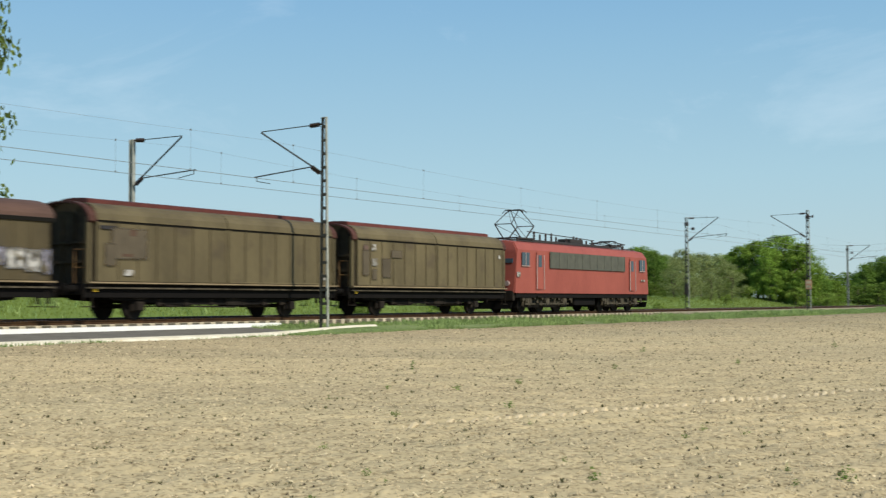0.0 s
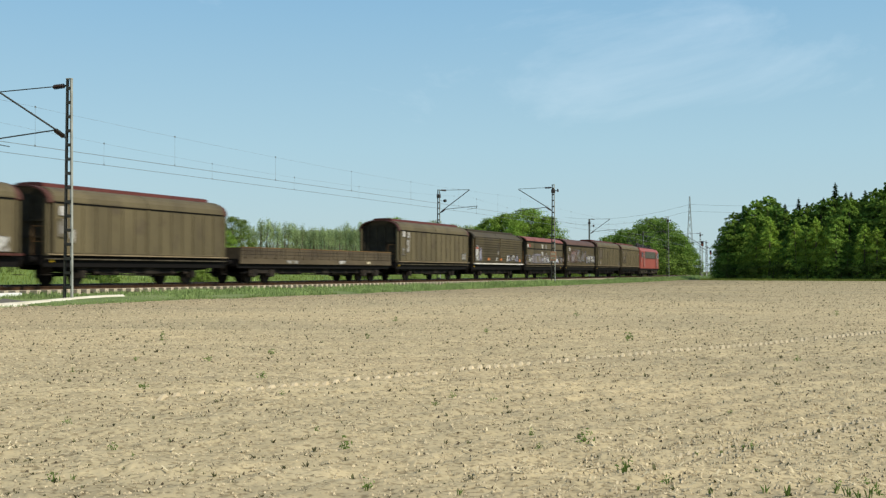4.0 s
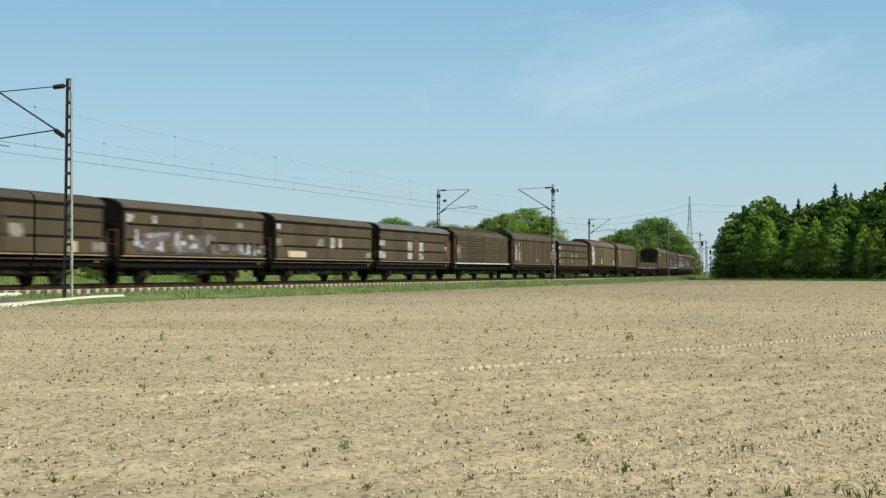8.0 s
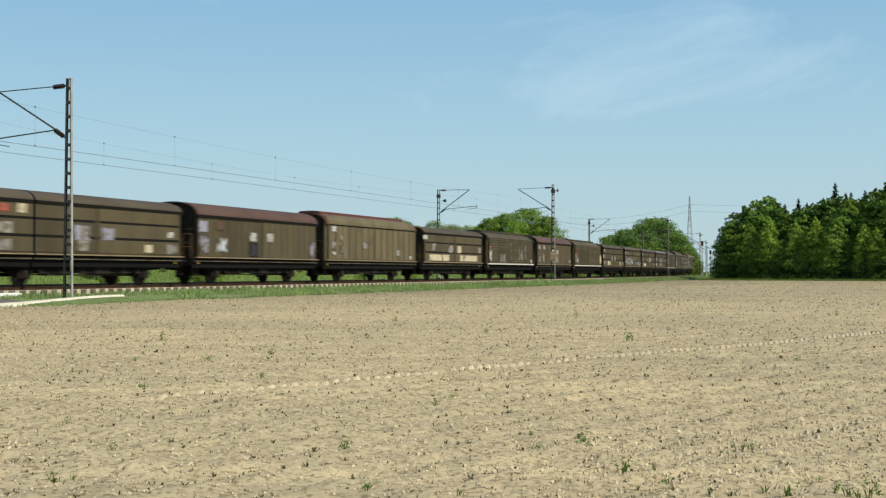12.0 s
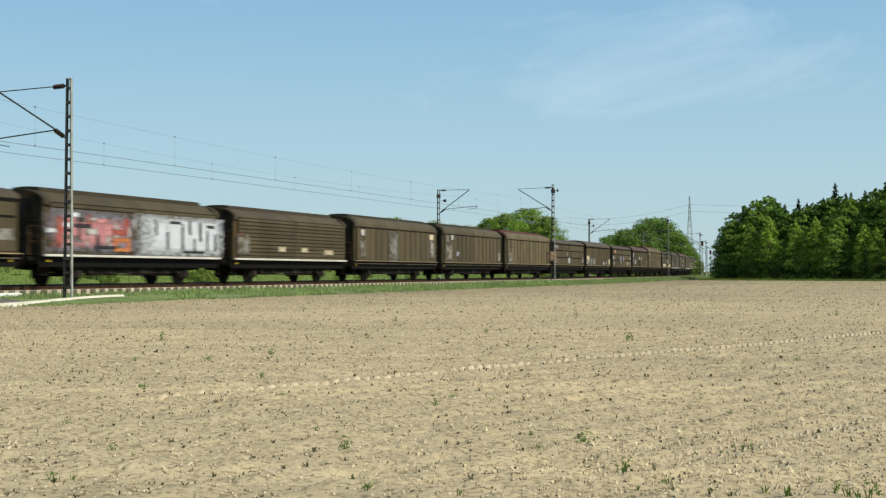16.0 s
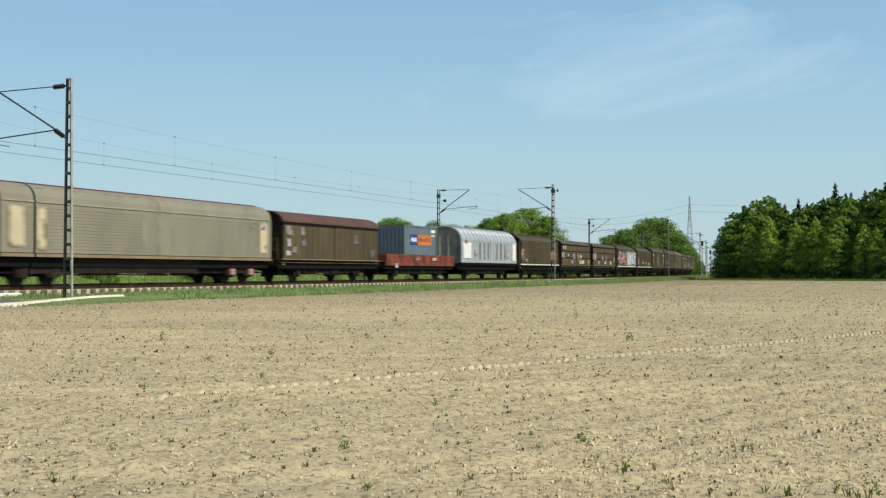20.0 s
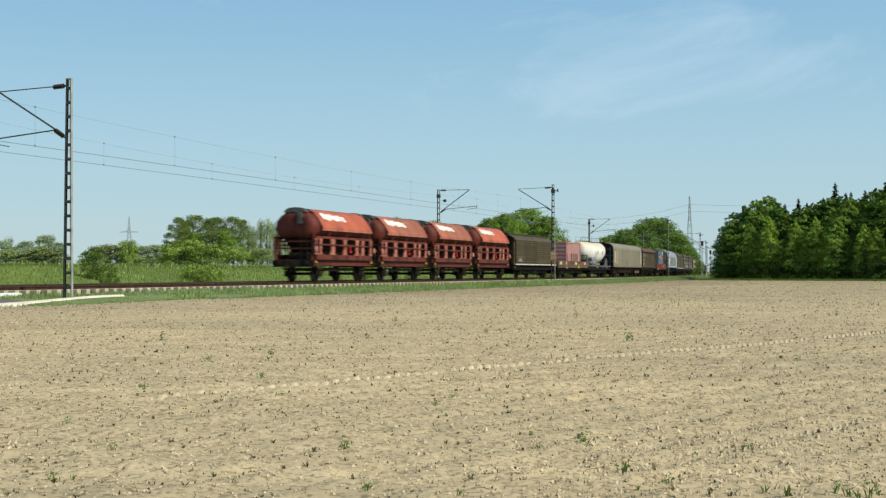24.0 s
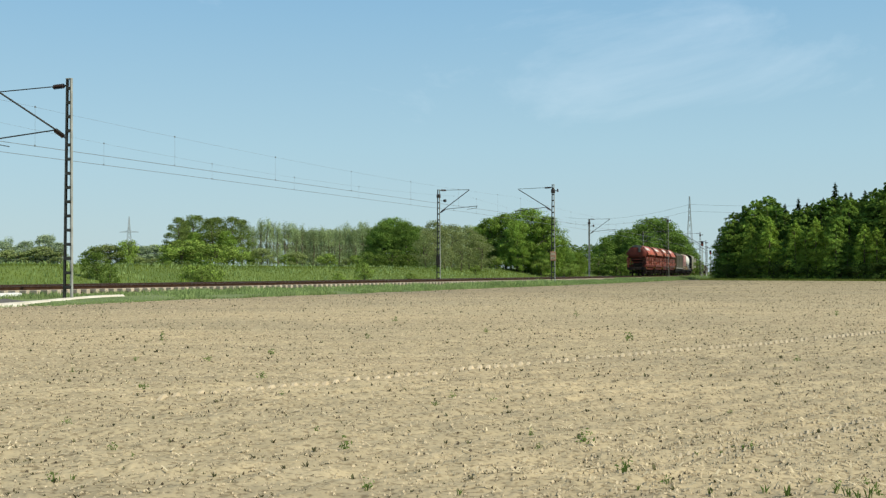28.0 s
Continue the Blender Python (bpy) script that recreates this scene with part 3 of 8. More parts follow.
def soil_z(x, y):
    """The field's relief: shallow drill rows and lumps, livelier near the eye."""
    near = max(0.0, 1 - math.hypot(x, y) / 45)
    p = Vector((x, y, 0))
    z = 0.03 * noise.noise(p * 0.25)
    z += (0.012 + 0.02 * near) * noise.noise(p * 1.7)
    z += 0.022 * near * noise.noise(p * 5.3)
    u = (x * math.cos(0.75) - y * math.sin(0.75))
    z += 0.008 * math.sin(u * 2 * math.pi / 0.5)
    return z


def lattice_noise(x, y, size, seed):
    """Smooth random heights between 0 and 1, one bump every size metres."""
    table = np.random.default_rng(seed).random((512, 512))
    u, v = x / size, y / size
    i, j = np.floor(u).astype(int), np.floor(v).astype(int)
    fu, fv = u - i, v - j
    fu, fv = fu * fu * (3 - 2 * fu), fv * fv * (3 - 2 * fv)
    a, b = table[i % 512, j % 512], table[(i + 1) % 512, j % 512]
    c, d = table[i % 512, (j + 1) % 512], table[(i + 1) % 512, (j + 1) % 512]
    return (a * (1 - fu) + b * fu) * (1 - fv) + (c * (1 - fu) + d * fu) * fv


def crumbs(x, y):
    """Loose clods and crumbs of the tilled crust; the small ones only where they can be told apart."""
    d = np.hypot(x, y)
    patch = .45 + 1.1 * lattice_noise(x, y, 1.1, 50) * (.6 + .8 * lattice_noise(x, y, .35, 51))
    z = .003 * (lattice_noise(x, y, .3, 1) - .5)
    for k, (size, rise) in enumerate(((.14, .006), (.085, .007), (.055, .007), (.034, .0065))):
        fine = np.clip(size * 2165.0 / d / 9 - .25, 0, 1)
        big = np.clip(1.5 - size * 2165.0 / d / 22, .15, 1)
        n = lattice_noise(x, y, size, 10 + k) * .7 + lattice_noise(x + 3.1, y - 1.7, size * .55, 20 + k) * .3
        z = z + fine * big * rise * np.clip((n - .57) / .16, 0, 1.3) * patch
    return z * np.clip((60 - d) / 25, 0, 1)


def make_field():
    """The bare field, one sheet in rings round the eye, finest in the tilled stretch before it, up to the grass beside the line and to the wood."""
    edge = 4.62
    turn = [-180, -160, -140, -120, -105, -92, -84, -78, -72, -66, -60, -55, -50, -46, -42, -39, -36.5]
    turn += list(np.arange(-34.5, 22.6, .122)) + [24, 26, 28.5, 32, 36, 41, 47, 54, 62, 72, 84, 98, 115, 135, 157, 180]
    ring = [.002, 1, 2, 3, 3.8, 4.4, 4.9, 5.3, 5.6, 5.8]
    while ring[-1] < 42:
        ring.append(ring[-1] * 1.00225)
    while ring[-1] < 240:
        ring.append(ring[-1] * 1.03)
    a, r = np.meshgrid(np.radians(np.array(turn)), np.array(ring))
    x, y = (r * np.sin(a) + .013).ravel(), (r * np.cos(a) + .37).ravel()
    z = crumbs(x, y)
    w, n = len(turn), len(ring)
    lat = np.empty(len(x))
    verts = []
    for k in range(len(x)):
        px, py = float(x[k]), float(y[k])
        l, h = off_line(px, py)
        lat[k] = l
        if l < edge:
            px, py = px + (edge - l) * math.cos(h), py - (edge - l) * math.sin(h)
        verts.append((px, min(py, 176.0), FIELD + soil_z(px, py) + float(z[k]) * min(1.0, max(0.0, (l - 5) / 3))))
    keep = ((lat > edge) & (y < 176) & (y > -70)).reshape(n, w)
    some = keep[:-1, :-1] | keep[1:, :-1] | keep[:-1, 1:] | keep[1:, 1:]
    fs = [(i * w + j, i * w + j + 1, (i + 1) * w + j + 1, (i + 1) * w + j) for i, j in zip(*np.nonzero(some))]
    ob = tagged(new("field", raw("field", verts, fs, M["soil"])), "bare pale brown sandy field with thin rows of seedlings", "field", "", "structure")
    ob.data.polygons.foreach_set("use_smooth", np.ones(len(fs), dtype=bool))


make_field()


def make_trackbed():
    bm = bmesh.new()
    sweep(bm, [(3.0, -0.66), (2.3, -0.47), (1.6, -0.42), (1.36, -0.39), (1.24, -0.33), (1.1, -0.24), (0, -0.22), (-2, -0.33), (-4, -0.25), (-5.6, -0.27), (-7.2, -0.75)], LONG)
    setting("trackbed", bm, M["ballast"], "brown crushed stone ballast under two tracks")
    bm = bmesh.new()
    sweep(bm, [(4.95, -0.66), (4.6, -0.585), (3.6, -0.46), (2.5, -0.35), (1.95, -0.315), (1.7, -0.42)], stations(-7.0, 50, 3) + stations(56, 266, 6))
    setting("verge", bm, M["turf"], "low green grass verge beside the track", category="grass verge")
    # lane, its pale edge and the painted kerb by the crossing
    bm = bmesh.new()
    sweep(bm, [(4.1, -0.58), (4.0, -0.475), (2.5, -0.33), (2.3, -0.38)], stations(-70, -6.5, 3))
    setting("lane", bm, M["asphalt"], "narrow grey asphalt lane running along the track", category="lane")
    bm = bmesh.new()
    # it leaves the lane and runs out over the verge, uneven in width
    rings = []
    for i in range(46):
        u = i / 45
        sp = -70 + 56 * min(1, u * 3) + (14.2 * (u - 1 / 3) * 1.5 if u > 1 / 3 else 0)
        r = max(0.0, min(1.0, (sp + 9.5) / 9.5))
        mid, wide = 4.32 - 1.25 * r * r * (3 - 2 * r), .16 * (1 - .62 * r) * (1 + .55 * noise.noise(Vector((sp * 1.1, 0, 2))))
        top = -.5 + .15 * r * r * (3 - 2 * r)
        rings.append([bm.verts.new(beside(sp, mid + d, top + h)) for d, h in ((wide + .06, -.12), (wide, -.035), (0, .0), (-wide, .012), (-wide - .05, -.1))])
    for p, q in zip(rings, rings[1:]):
        for k in range(4):
            bm.faces.new((p[k], q[k], q[k + 1], p[k + 1]))
    setting("lane_edge", bm, M["sand"], "pale sandy strip along the lane", category="lane")
    bm = bmesh.new()
    sweep(bm, [(2.38, -0.4), (2.38, -0.205), (2.18, -0.19), (2.16, -0.4)], stations(-70, -5.0, 5), closed=True)
    setting("kerb", bm, M["kerbwhite"], "long white painted edge stones beside the track", category="kerb")


make_trackbed()


def make_rails():
    for track, lat in (("near", 0.0), ("far", -4.0)):
        for side in (0.7535, -0.7535):
            bm = bmesh.new()
            c = lat + side
            sweep(bm, [(c - .0625, -.148), (c + .0625, -.148), (c + .0625, -.136), (c + .012, -.122), (c + .012, -.045), (c + .035, -.035), (c + .036, -.004),
                       (c - .036, -.004), (c - .035, -.035), (c - .012, -.045), (c - .012, -.122), (c - .0625, -.136)], LONG, closed=True)
            r = setting("rail", bm, M["rail"], "rusty brown steel rail with a polished top", category="rail")
            bm = bmesh.new()
            sweep(bm, [(c + .03, -.0035), (c + .02, 0), (c - .02, 0), (c - .03, -.0035)], LONG)
            part("running_surface", bm, M["railtop"], r, "bright worn rail top")


make_rails()

# ---- overhead line ----
MASTS_NEAR = [(-69.5, 7.8), (-3.5, 7.78), (63.4, 8.3), (132.0, 8.4), (198, 8.3), (262, 8.3), (326, 8.3)]
MASTS_FAR = [(-69.5, 7.7), (-3.5, 7.7), (62.7, 8.05), (128.4, 8.1), (193, 8.3), (258, 8.2), (322, 8.2)]


def make_mast(s, top, far, beam):
    """A mast with its bracket; local x along the track, local y away from the field."""
    lat, way = (-7.3, -1) if far else (3.26, 1)
    root = new("catenary_mast")
    root.matrix_basis = seat(s, lat)
    base = -0.75
    if beam:
        bm = bmesh.new()
        box(bm, -.09, .09, -.11, -.095, base, top)
        box(bm, -.09, .09, .095, .11, base, top)
        box(bm, -.01, .01, -.095, .095, base, top)
        part("post", bm, M["mast"], root)
    else:
        # two channels that lean together towards the top, tied by battens
        def half(z):
            return .2 - .085 * (z - base) / (top - base)

        for sy in (-1, 1):
            bm = bmesh.new()
            for x0, x1, d0, d1 in ((-.05, .05, .0, .02), (-.05, -.037, .02, .065), (.037, .05, .02, .065)):
                ends = []
                for z in (base, top):
                    h = half(z)
                    ends.append([bm.verts.new((x, sy * (h - d), z)) for x, d in ((x0, d0), (x1, d0), (x1, d1), (x0, d1))])
                for k in range(4):
                    bm.faces.new((ends[0][k], ends[0][(k + 1) % 4], ends[1][(k + 1) % 4], ends[1][k]))
                bm.faces.new(ends[0])
                bm.faces.new(ends[1])
            # sunlit field side pale, shaded far side dark: light put into the channel colours
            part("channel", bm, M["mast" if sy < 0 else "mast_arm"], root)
        z = base + 0.75
        while z < top - 0.1:
            h = half(z) - .012
            bm = bmesh.new()
            box(bm, -.058, -.051, -h, h, z - .055, z + .055)
            box(bm, .051, .058, -h, h, z - .055, z + .055)
            # battens take the dark colour too, for their shade
            part("batten", bm, M["mast_arm"], root)
            z += 0.53
        bm = bmesh.new()
        box(bm, -.06, .06, -.125, .125, top - .02, top + .02, .008)
        part("cap", bm, M["mast"], root)
    bm = bmesh.new()
    box(bm, -.3, .3, -.3, .3, base - .2, base + 0.3, 0.03)
    part("footing", bm, M["sleeper"], root, "concrete footing block")
    f = way                    # the bracket reaches over its own track
    up = top - 7.75 if not far else top - 7.55
    stay = 7.47 + up
    tip, reg = ((2.95, stay + .02), (3.75, 6.0 + up)) if far else ((3.2, stay - .04), (3.55, 5.62 + up * .7))
    foot, knee = 5.55 + up * .8, 5.86 + up * .8
    bm = bmesh.new()
    tube(bm, (0, f * .25, foot + .12), (0, f * tip[0], tip[1] - .04), .036, n=8)
    part("strut", bm, M["mast_arm"], root)
    bm = bmesh.new()
    tube(bm, (0, f * .75, stay + .02), (0, f * tip[0], tip[1]), .02, n=6)
    part("stay", bm, M["mast_arm"], root)
    bm = bmesh.new()
    tube(bm, (0, f * .66, knee), (0, f * reg[0], reg[1]), .026, n=8)
    tube(bm, (0, f * (reg[0] - .1), reg[1]), (0, f * (reg[0] - .1), reg[1] - .18), .02, n=6)
    tube(bm, (0, f * (reg[0] - .1), reg[1] - .17), (0, f * 2.75, reg[1] - .3), .016, n=6)
    part("registration_arm", bm, M["mast_arm"], root)
    for a, b in (((0, f * .16, foot), (0, f * .66, knee + .02)), ((0, f * .13, stay + .03), (0, f * .75, stay))):
        bm = bmesh.new()
        a, b = Vector(a), Vector(b)
        for i in range(6):
            p = a + (b - a) * (0.22 + 0.13 * i)
            q = p + (b - a).normalized() * .035
            tube(bm, p, q, .1, .07, n=8)
        tube(bm, a, b, .035, n=6)
        part("insulator", bm, M["insulator"], root, "dark brown porcelain insulator")
    if not far and s > 20:
        bm = bmesh.new()
        tube(bm, (0, -.1, top - .55), (0, -.42, top - .55), .03, n=6)
        tube(bm, (0, -.42, top - .65), (0, -.42, top - .4), .09, .06, n=8)
        part("feeder_bracket", bm, M["insulator"], root)
    if s > 20:
        # dark clamps below the top, and on the far row the round end weight of a cross wire
        bm = bmesh.new()
        box(bm, -.11, .11, -.17, .17, top - .75, top - .42, .03)
        part("clamp", bm, M["insulator"], root)
        if far:
            bm = bmesh.new()
            tube(bm, (0, -.05, top - 1.02), (0, -.62, top - 1.02), .012, n=5)
            tube(bm, (0, -.5, top - 1.02), (0, -.72, top - 1.02), .13, n=10)
            part("wire_anchor", bm, M["insulator"], root, "round dark anchor insulator")
    look_ = "slim grey H-beam" if beam else "grey steel lattice"
    return tagged(root, look_ + " catenary mast with a bracket, beside the track", "catenary mast", "catenary masts", "thing")


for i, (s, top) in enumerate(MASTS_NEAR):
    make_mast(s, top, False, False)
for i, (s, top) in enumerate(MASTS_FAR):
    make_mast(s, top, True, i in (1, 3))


def make_wires(far):
    """Messenger and contact wire with droppers, from mast to mast."""
    masts = MASTS_FAR if far else MASTS_NEAR
    lat = -4.0 if far else 0.0
    zig = 0.25
    low = [5.66, 5.7, 5.92] if far else [5.5, 5.54, 5.74]
    high = [7.1, 7.1, 7.3] if far else [7.1, 7.12, 7.28]
    sag = .62 if far else .36
    root = new("overhead_line")
    for k, ((sa, _), (sb, _)) in enumerate(zip(masts, masts[1:])):
        za = zig if k % 2 else -zig
        pa, pb = Vector(beside(sa, lat + za)), Vector(beside(sb, lat - za))
        c0, c1 = low[min(k, 2)], low[min(k + 1, 2)]
        m0, m1 = high[min(k, 2)], high[min(k + 1, 2)]
        bm = bmesh.new()
        n = 10

        def cat(u):
            return m0 + (m1 - m0) * u - 4 * sag * u * (1 - u)

        chain(bm, [pa.lerp(pb, i / n) + Vector((0, 0, cat(i / n))) for i in range(n + 1)], .0042, 5)
        part("messenger_wire", bm, M["wire"], root)
        bm = bmesh.new()
        tube(bm, pa + Vector((0, 0, c0)), pb + Vector((0, 0, c1)), .0125, n=5, caps=False)
        part("contact_wire", bm, M["wire"], root)
        for i in range(7):
            u = (1.8 + 10.0 * i) / (sb - sa)
            if u > .98:
                continue
            p = pa.lerp(pb, u)
            zc = c0 + (c1 - c0) * u
            bm = bmesh.new()
            tube(bm, p + Vector((0, 0, zc)), p + Vector((0, 0, cat(u))), .0048, n=4, caps=False)
            for zz in (zc, cat(u)):
                box(bm, p.x - .025, p.x + .025, p.y - .025, p.y + .025, zz - .02, zz + .05)
            part("dropper", bm, M["wire"], root)
    tagged(root, "thin overhead wires with droppers between the masts", "overhead line", "", "thing")


make_wires(False)
make_wires(True)


# ---- rolling stock: local x forward, local -y towards the field, z = 0 on the rail ----
SPEED = 25.93
TRAIN = []          # thing, place along the track at the start, distance of its pivots


def wheel_mesh(r):
    bm = bmesh.new()
    tube(bm, (0, -.065, 0), (0, .065, 0), r, n=20)
    tube(bm, (0, .045, 0), (0, .075, 0), r + .028, n=20)
    tube(bm, (0, -.1, 0), (0, -.06, 0), r * .38, r * .45, n=12)
    return finish(bm, "wheel", M["wheel"])


WHEEL = wheel_mesh(0.46)
WHEEL_LOCO = wheel_mesh(0.61)


def wheelset(root, x, me, r, name="wheelset"):
    bm = bmesh.new()
    tube(bm, (x, -.8, r), (x, .8, r), .08, n=8)
    ax = part(name, bm, M["wheel"], root)
    for sy, rz in ((-1, 0), (1, 180)):
        piece("wheel", me, ax, pose(x, sy * .75, r, 0, 0, rz))
    return ax


def running_gear(root, xs):
    """Two-axle gear: wheelsets, axle guards, leaf springs."""
    for x in xs:
        wheelset(root, x, WHEEL, 0.46)
        for sy in (-1, 1):
            bm = bmesh.new()
            prism(bm, [(sy * .98, .95), (sy * 1.02, .95), (sy * 1.02, .3), (sy * .98, .3)], x - .32, x - .2)
            prism(bm, [(sy * .98, .95), (sy * 1.02, .95), (sy * 1.02, .3), (sy * .98, .3)], x + .2, x + .32)
            box(bm, x - .17, x + .17, sy * 1.05 - .12, sy * 1.05 + .12, .3, .62, .03)
            part("axle_guard", bm, M["frame2"], root)
            bm = bmesh.new()
            for k in range(4):
                w = .62 - .13 * k
                box(bm, x - w, x + w, sy * 1.05 - .06, sy * 1.05 + .06, .78 - .035 * k, .81 - .035 * k)
            part("leaf_spring", bm, M["frame2"], root)


def bogie(root, x, me=None, r=0.46, spread=0.9, name="bogie", axles=2, mat="frame2"):
    bm = bmesh.new()
    for sy in (-1, 1):
        ln = spread * (axles - 1) + .45
        prism(bm, [(sy * .98, .82), (sy * 1.14, .82), (sy * 1.14, .5), (sy * .98, .5)], x - ln, x + ln)
        for i in range(axles):
            ax = x + (i - (axles - 1) / 2) * 2 * spread
            box(bm, ax - .2, ax + .2, sy * 1.06 - .14, sy * 1.06 + .14, .3, .72, .04)
            for dx in (-.34, .34):
                tube(bm, (ax + dx, sy * 1.08, .36), (ax + dx, sy * 1.08, .62), .085, n=8)
    box(bm, x - .3, x + .3, -1.0, 1.0, .5, .9, .04)
    part(name, bm, M[mat], root)
    for i in range(axles):
        wheelset(root, x + (i - (axles - 1) / 2) * 2 * spread, me or WHEEL, r)


def buffers(root, half, reach=0.6):
    for sx in (-1, 1):
        for sy in (-1, 1):
            bm = bmesh.new()
            tube(bm, (sx * half, sy * .875, 1.05), (sx * (half + reach * .6), sy * .875, 1.05), .11, n=10)
            tube(bm, (sx * (half + reach * .5), sy * .875, 1.05), (sx * (half + reach - .04), sy * .875, 1.05), .075, n=10)
            tube(bm, (sx * (half + reach - .04), sy * .875, 1.05), (sx * (half + reach), sy * .875, 1.05), .2, .19, n=14)
            part("buffer", bm, M["frame"], root)
        bm = bmesh.new()
        box(bm, sx * half, sx * (half + reach * .7), -.05, .05, .95, 1.1)
        box(bm, sx * (half + reach * .6), sx * (half + reach * .75), -.03, .03, .55, 1.05)
        part("coupling_hook", bm, M["frame"], root)


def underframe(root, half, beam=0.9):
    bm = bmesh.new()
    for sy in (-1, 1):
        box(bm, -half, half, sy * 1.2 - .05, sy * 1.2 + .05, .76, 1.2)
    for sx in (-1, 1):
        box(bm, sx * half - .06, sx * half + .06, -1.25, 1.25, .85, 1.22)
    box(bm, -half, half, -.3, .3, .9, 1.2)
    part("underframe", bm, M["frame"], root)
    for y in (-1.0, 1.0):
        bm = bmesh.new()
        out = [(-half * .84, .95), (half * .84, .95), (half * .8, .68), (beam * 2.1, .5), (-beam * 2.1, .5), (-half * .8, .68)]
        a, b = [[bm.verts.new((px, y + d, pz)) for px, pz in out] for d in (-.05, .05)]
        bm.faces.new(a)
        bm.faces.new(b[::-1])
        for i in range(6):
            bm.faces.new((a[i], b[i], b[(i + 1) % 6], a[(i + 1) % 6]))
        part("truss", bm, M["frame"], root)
    bm = bmesh.new()
    box(bm, -half * .42, -half * .22, -1.0, -.5, .42, .9, .03)
    part("battery_box", bm, M["frame2"], root)
    bm = bmesh.new()
    tube(bm, (half * .2, -.8, .55), (half * .42, -.8, .55), .16, n=10)
    part("air_tank", bm, M["frame2"], root)
    bm = bmesh.new()
    box(bm, .3, 1.1, -1.1, -.55, .46, .85, .03)
    part("brake_cylinder", bm, M["frame2"], root)
    # pull rods, hangers and levers of the brake
    bm = bmesh.new()
    for y in (-.72, .72):
        tube(bm, (-half * .52, y, .46), (half * .52, y, .43), .022, n=5)
        for x in (-.5, -.28, -.12, .1, .27, .5):
            tube(bm, (half * x, y, .42), (half * x + .14, y, .85), .026, n=5)
    for x in (-.5, -.3, -.1, .16, .34, .5):
        tube(bm, (half * x, -1.04, .62), (half * x + .55, -1.04, .5), .03, n=5)
        box(bm, half * x + .1, half * x + .3, -1.07, -.95, .48, .72)
    tube(bm, (-half * .2, -1.08, .44), (half * .12, -1.08, .41), .025, n=5)
    part("brake_rigging", bm, M["frame2"], root)


def worn(mat, reach):
    """The same paint, thinning out unevenly over that share of the patch towards its edges."""
    key = mat + str(reach)
    if key not in M:
        m = M[mat].copy()
        M[key] = m
        n, l = m.node_tree.nodes, m.node_tree.links
        t = n.new("ShaderNodeTexCoord")
        sp = n.new("ShaderNodeSeparateXYZ")
        l.new(t.outputs["Generated"], sp.inputs["Vector"])
        near = []
        for axis in ("X", "Z"):
            u = n.new("ShaderNodeMath")
            u.operation = "PINGPONG"
            u.inputs[1].default_value = 0.5
            l.new(sp.outputs[axis], u.inputs[0])
            near.append(u.outputs[0])
        low = n.new("ShaderNodeMath")
        low.operation = "MINIMUM"
        l.new(near[0], low.inputs[0])
        l.new(near[1], low.inputs[1])
        no = n.new("ShaderNodeTexNoise")
        no.inputs["Scale"].default_value, no.inputs["Detail"].default_value = 5.5, 4
        l.new(t.outputs["Object"], no.inputs["Vector"])
        su = n.new("ShaderNodeMath")
        su.operation = "MULTIPLY_ADD"
        su.inputs[1].default_value = reach * 1.6
        l.new(no.outputs["Fac"], su.inputs[0])
        l.new(low.outputs[0], su.inputs[2])
        mr = n.new("ShaderNodeMapRange")
        mr.inputs["From Min"].default_value, mr.inputs["From Max"].default_value = reach * .7, reach * 1.65
        l.new(su.outputs[0], mr.inputs["Value"])
        l.new(mr.outputs["Result"], n["Principled BSDF"].inputs["Alpha"])
    return M[key]


def paint(root, items, y=-1.437, thick=0.006):
    """Markings on the field side: (x, z, width, height, material, ragged)."""
    for k, (x, z, w, h, mat, ragged) in enumerate(items):
        y -= 0.0006
        bm = bmesh.new()
        if ragged:
            w, h = w * 1.1, h * 1.1
        pts = [(-w / 2, -h / 2), (w / 2, -h / 2), (w / 2, h / 2), (-w / 2, h / 2)]
        a = [bm.verts.new((x + p, y - thick, z + q)) for p, q in pts]
        b = [bm.verts.new((x + p, y + .004, z + q)) for p, q in pts]
        bm.faces.new(a)
        bm.faces.new(b)
        for i in range(len(a)):
            j = (i + 1) % len(a)
            bm.faces.new((a[i], a[j], b[j], b[i]))
        part("spray_paint" if ragged else "marking_panel", bm, worn(mat, .3 if ragged else .1) if mat[:2] == "p_" else M[mat], root)


def graffiti(seed, x0, x1, z0, z1, mats, n):
    """Many short overlapping strokes of spray paint."""
    rnd = random.Random(seed)
    out = []
    for i in range(n):
        x = x0 + (x1 - x0) * (i + rnd.random()) / n
        tall = rnd.random() < .5
        w, h = (rnd.uniform(.12, .3), rnd.uniform(.5, 1.1)) if tall else (rnd.uniform(.4, .9), rnd.uniform(.14, .35))
        h = min(h, z1 - z0)
        out.append((x, rnd.uniform(z0 + h / 2, z1 - h / 2), w, h, rnd.choice(mats), 1))
    return out


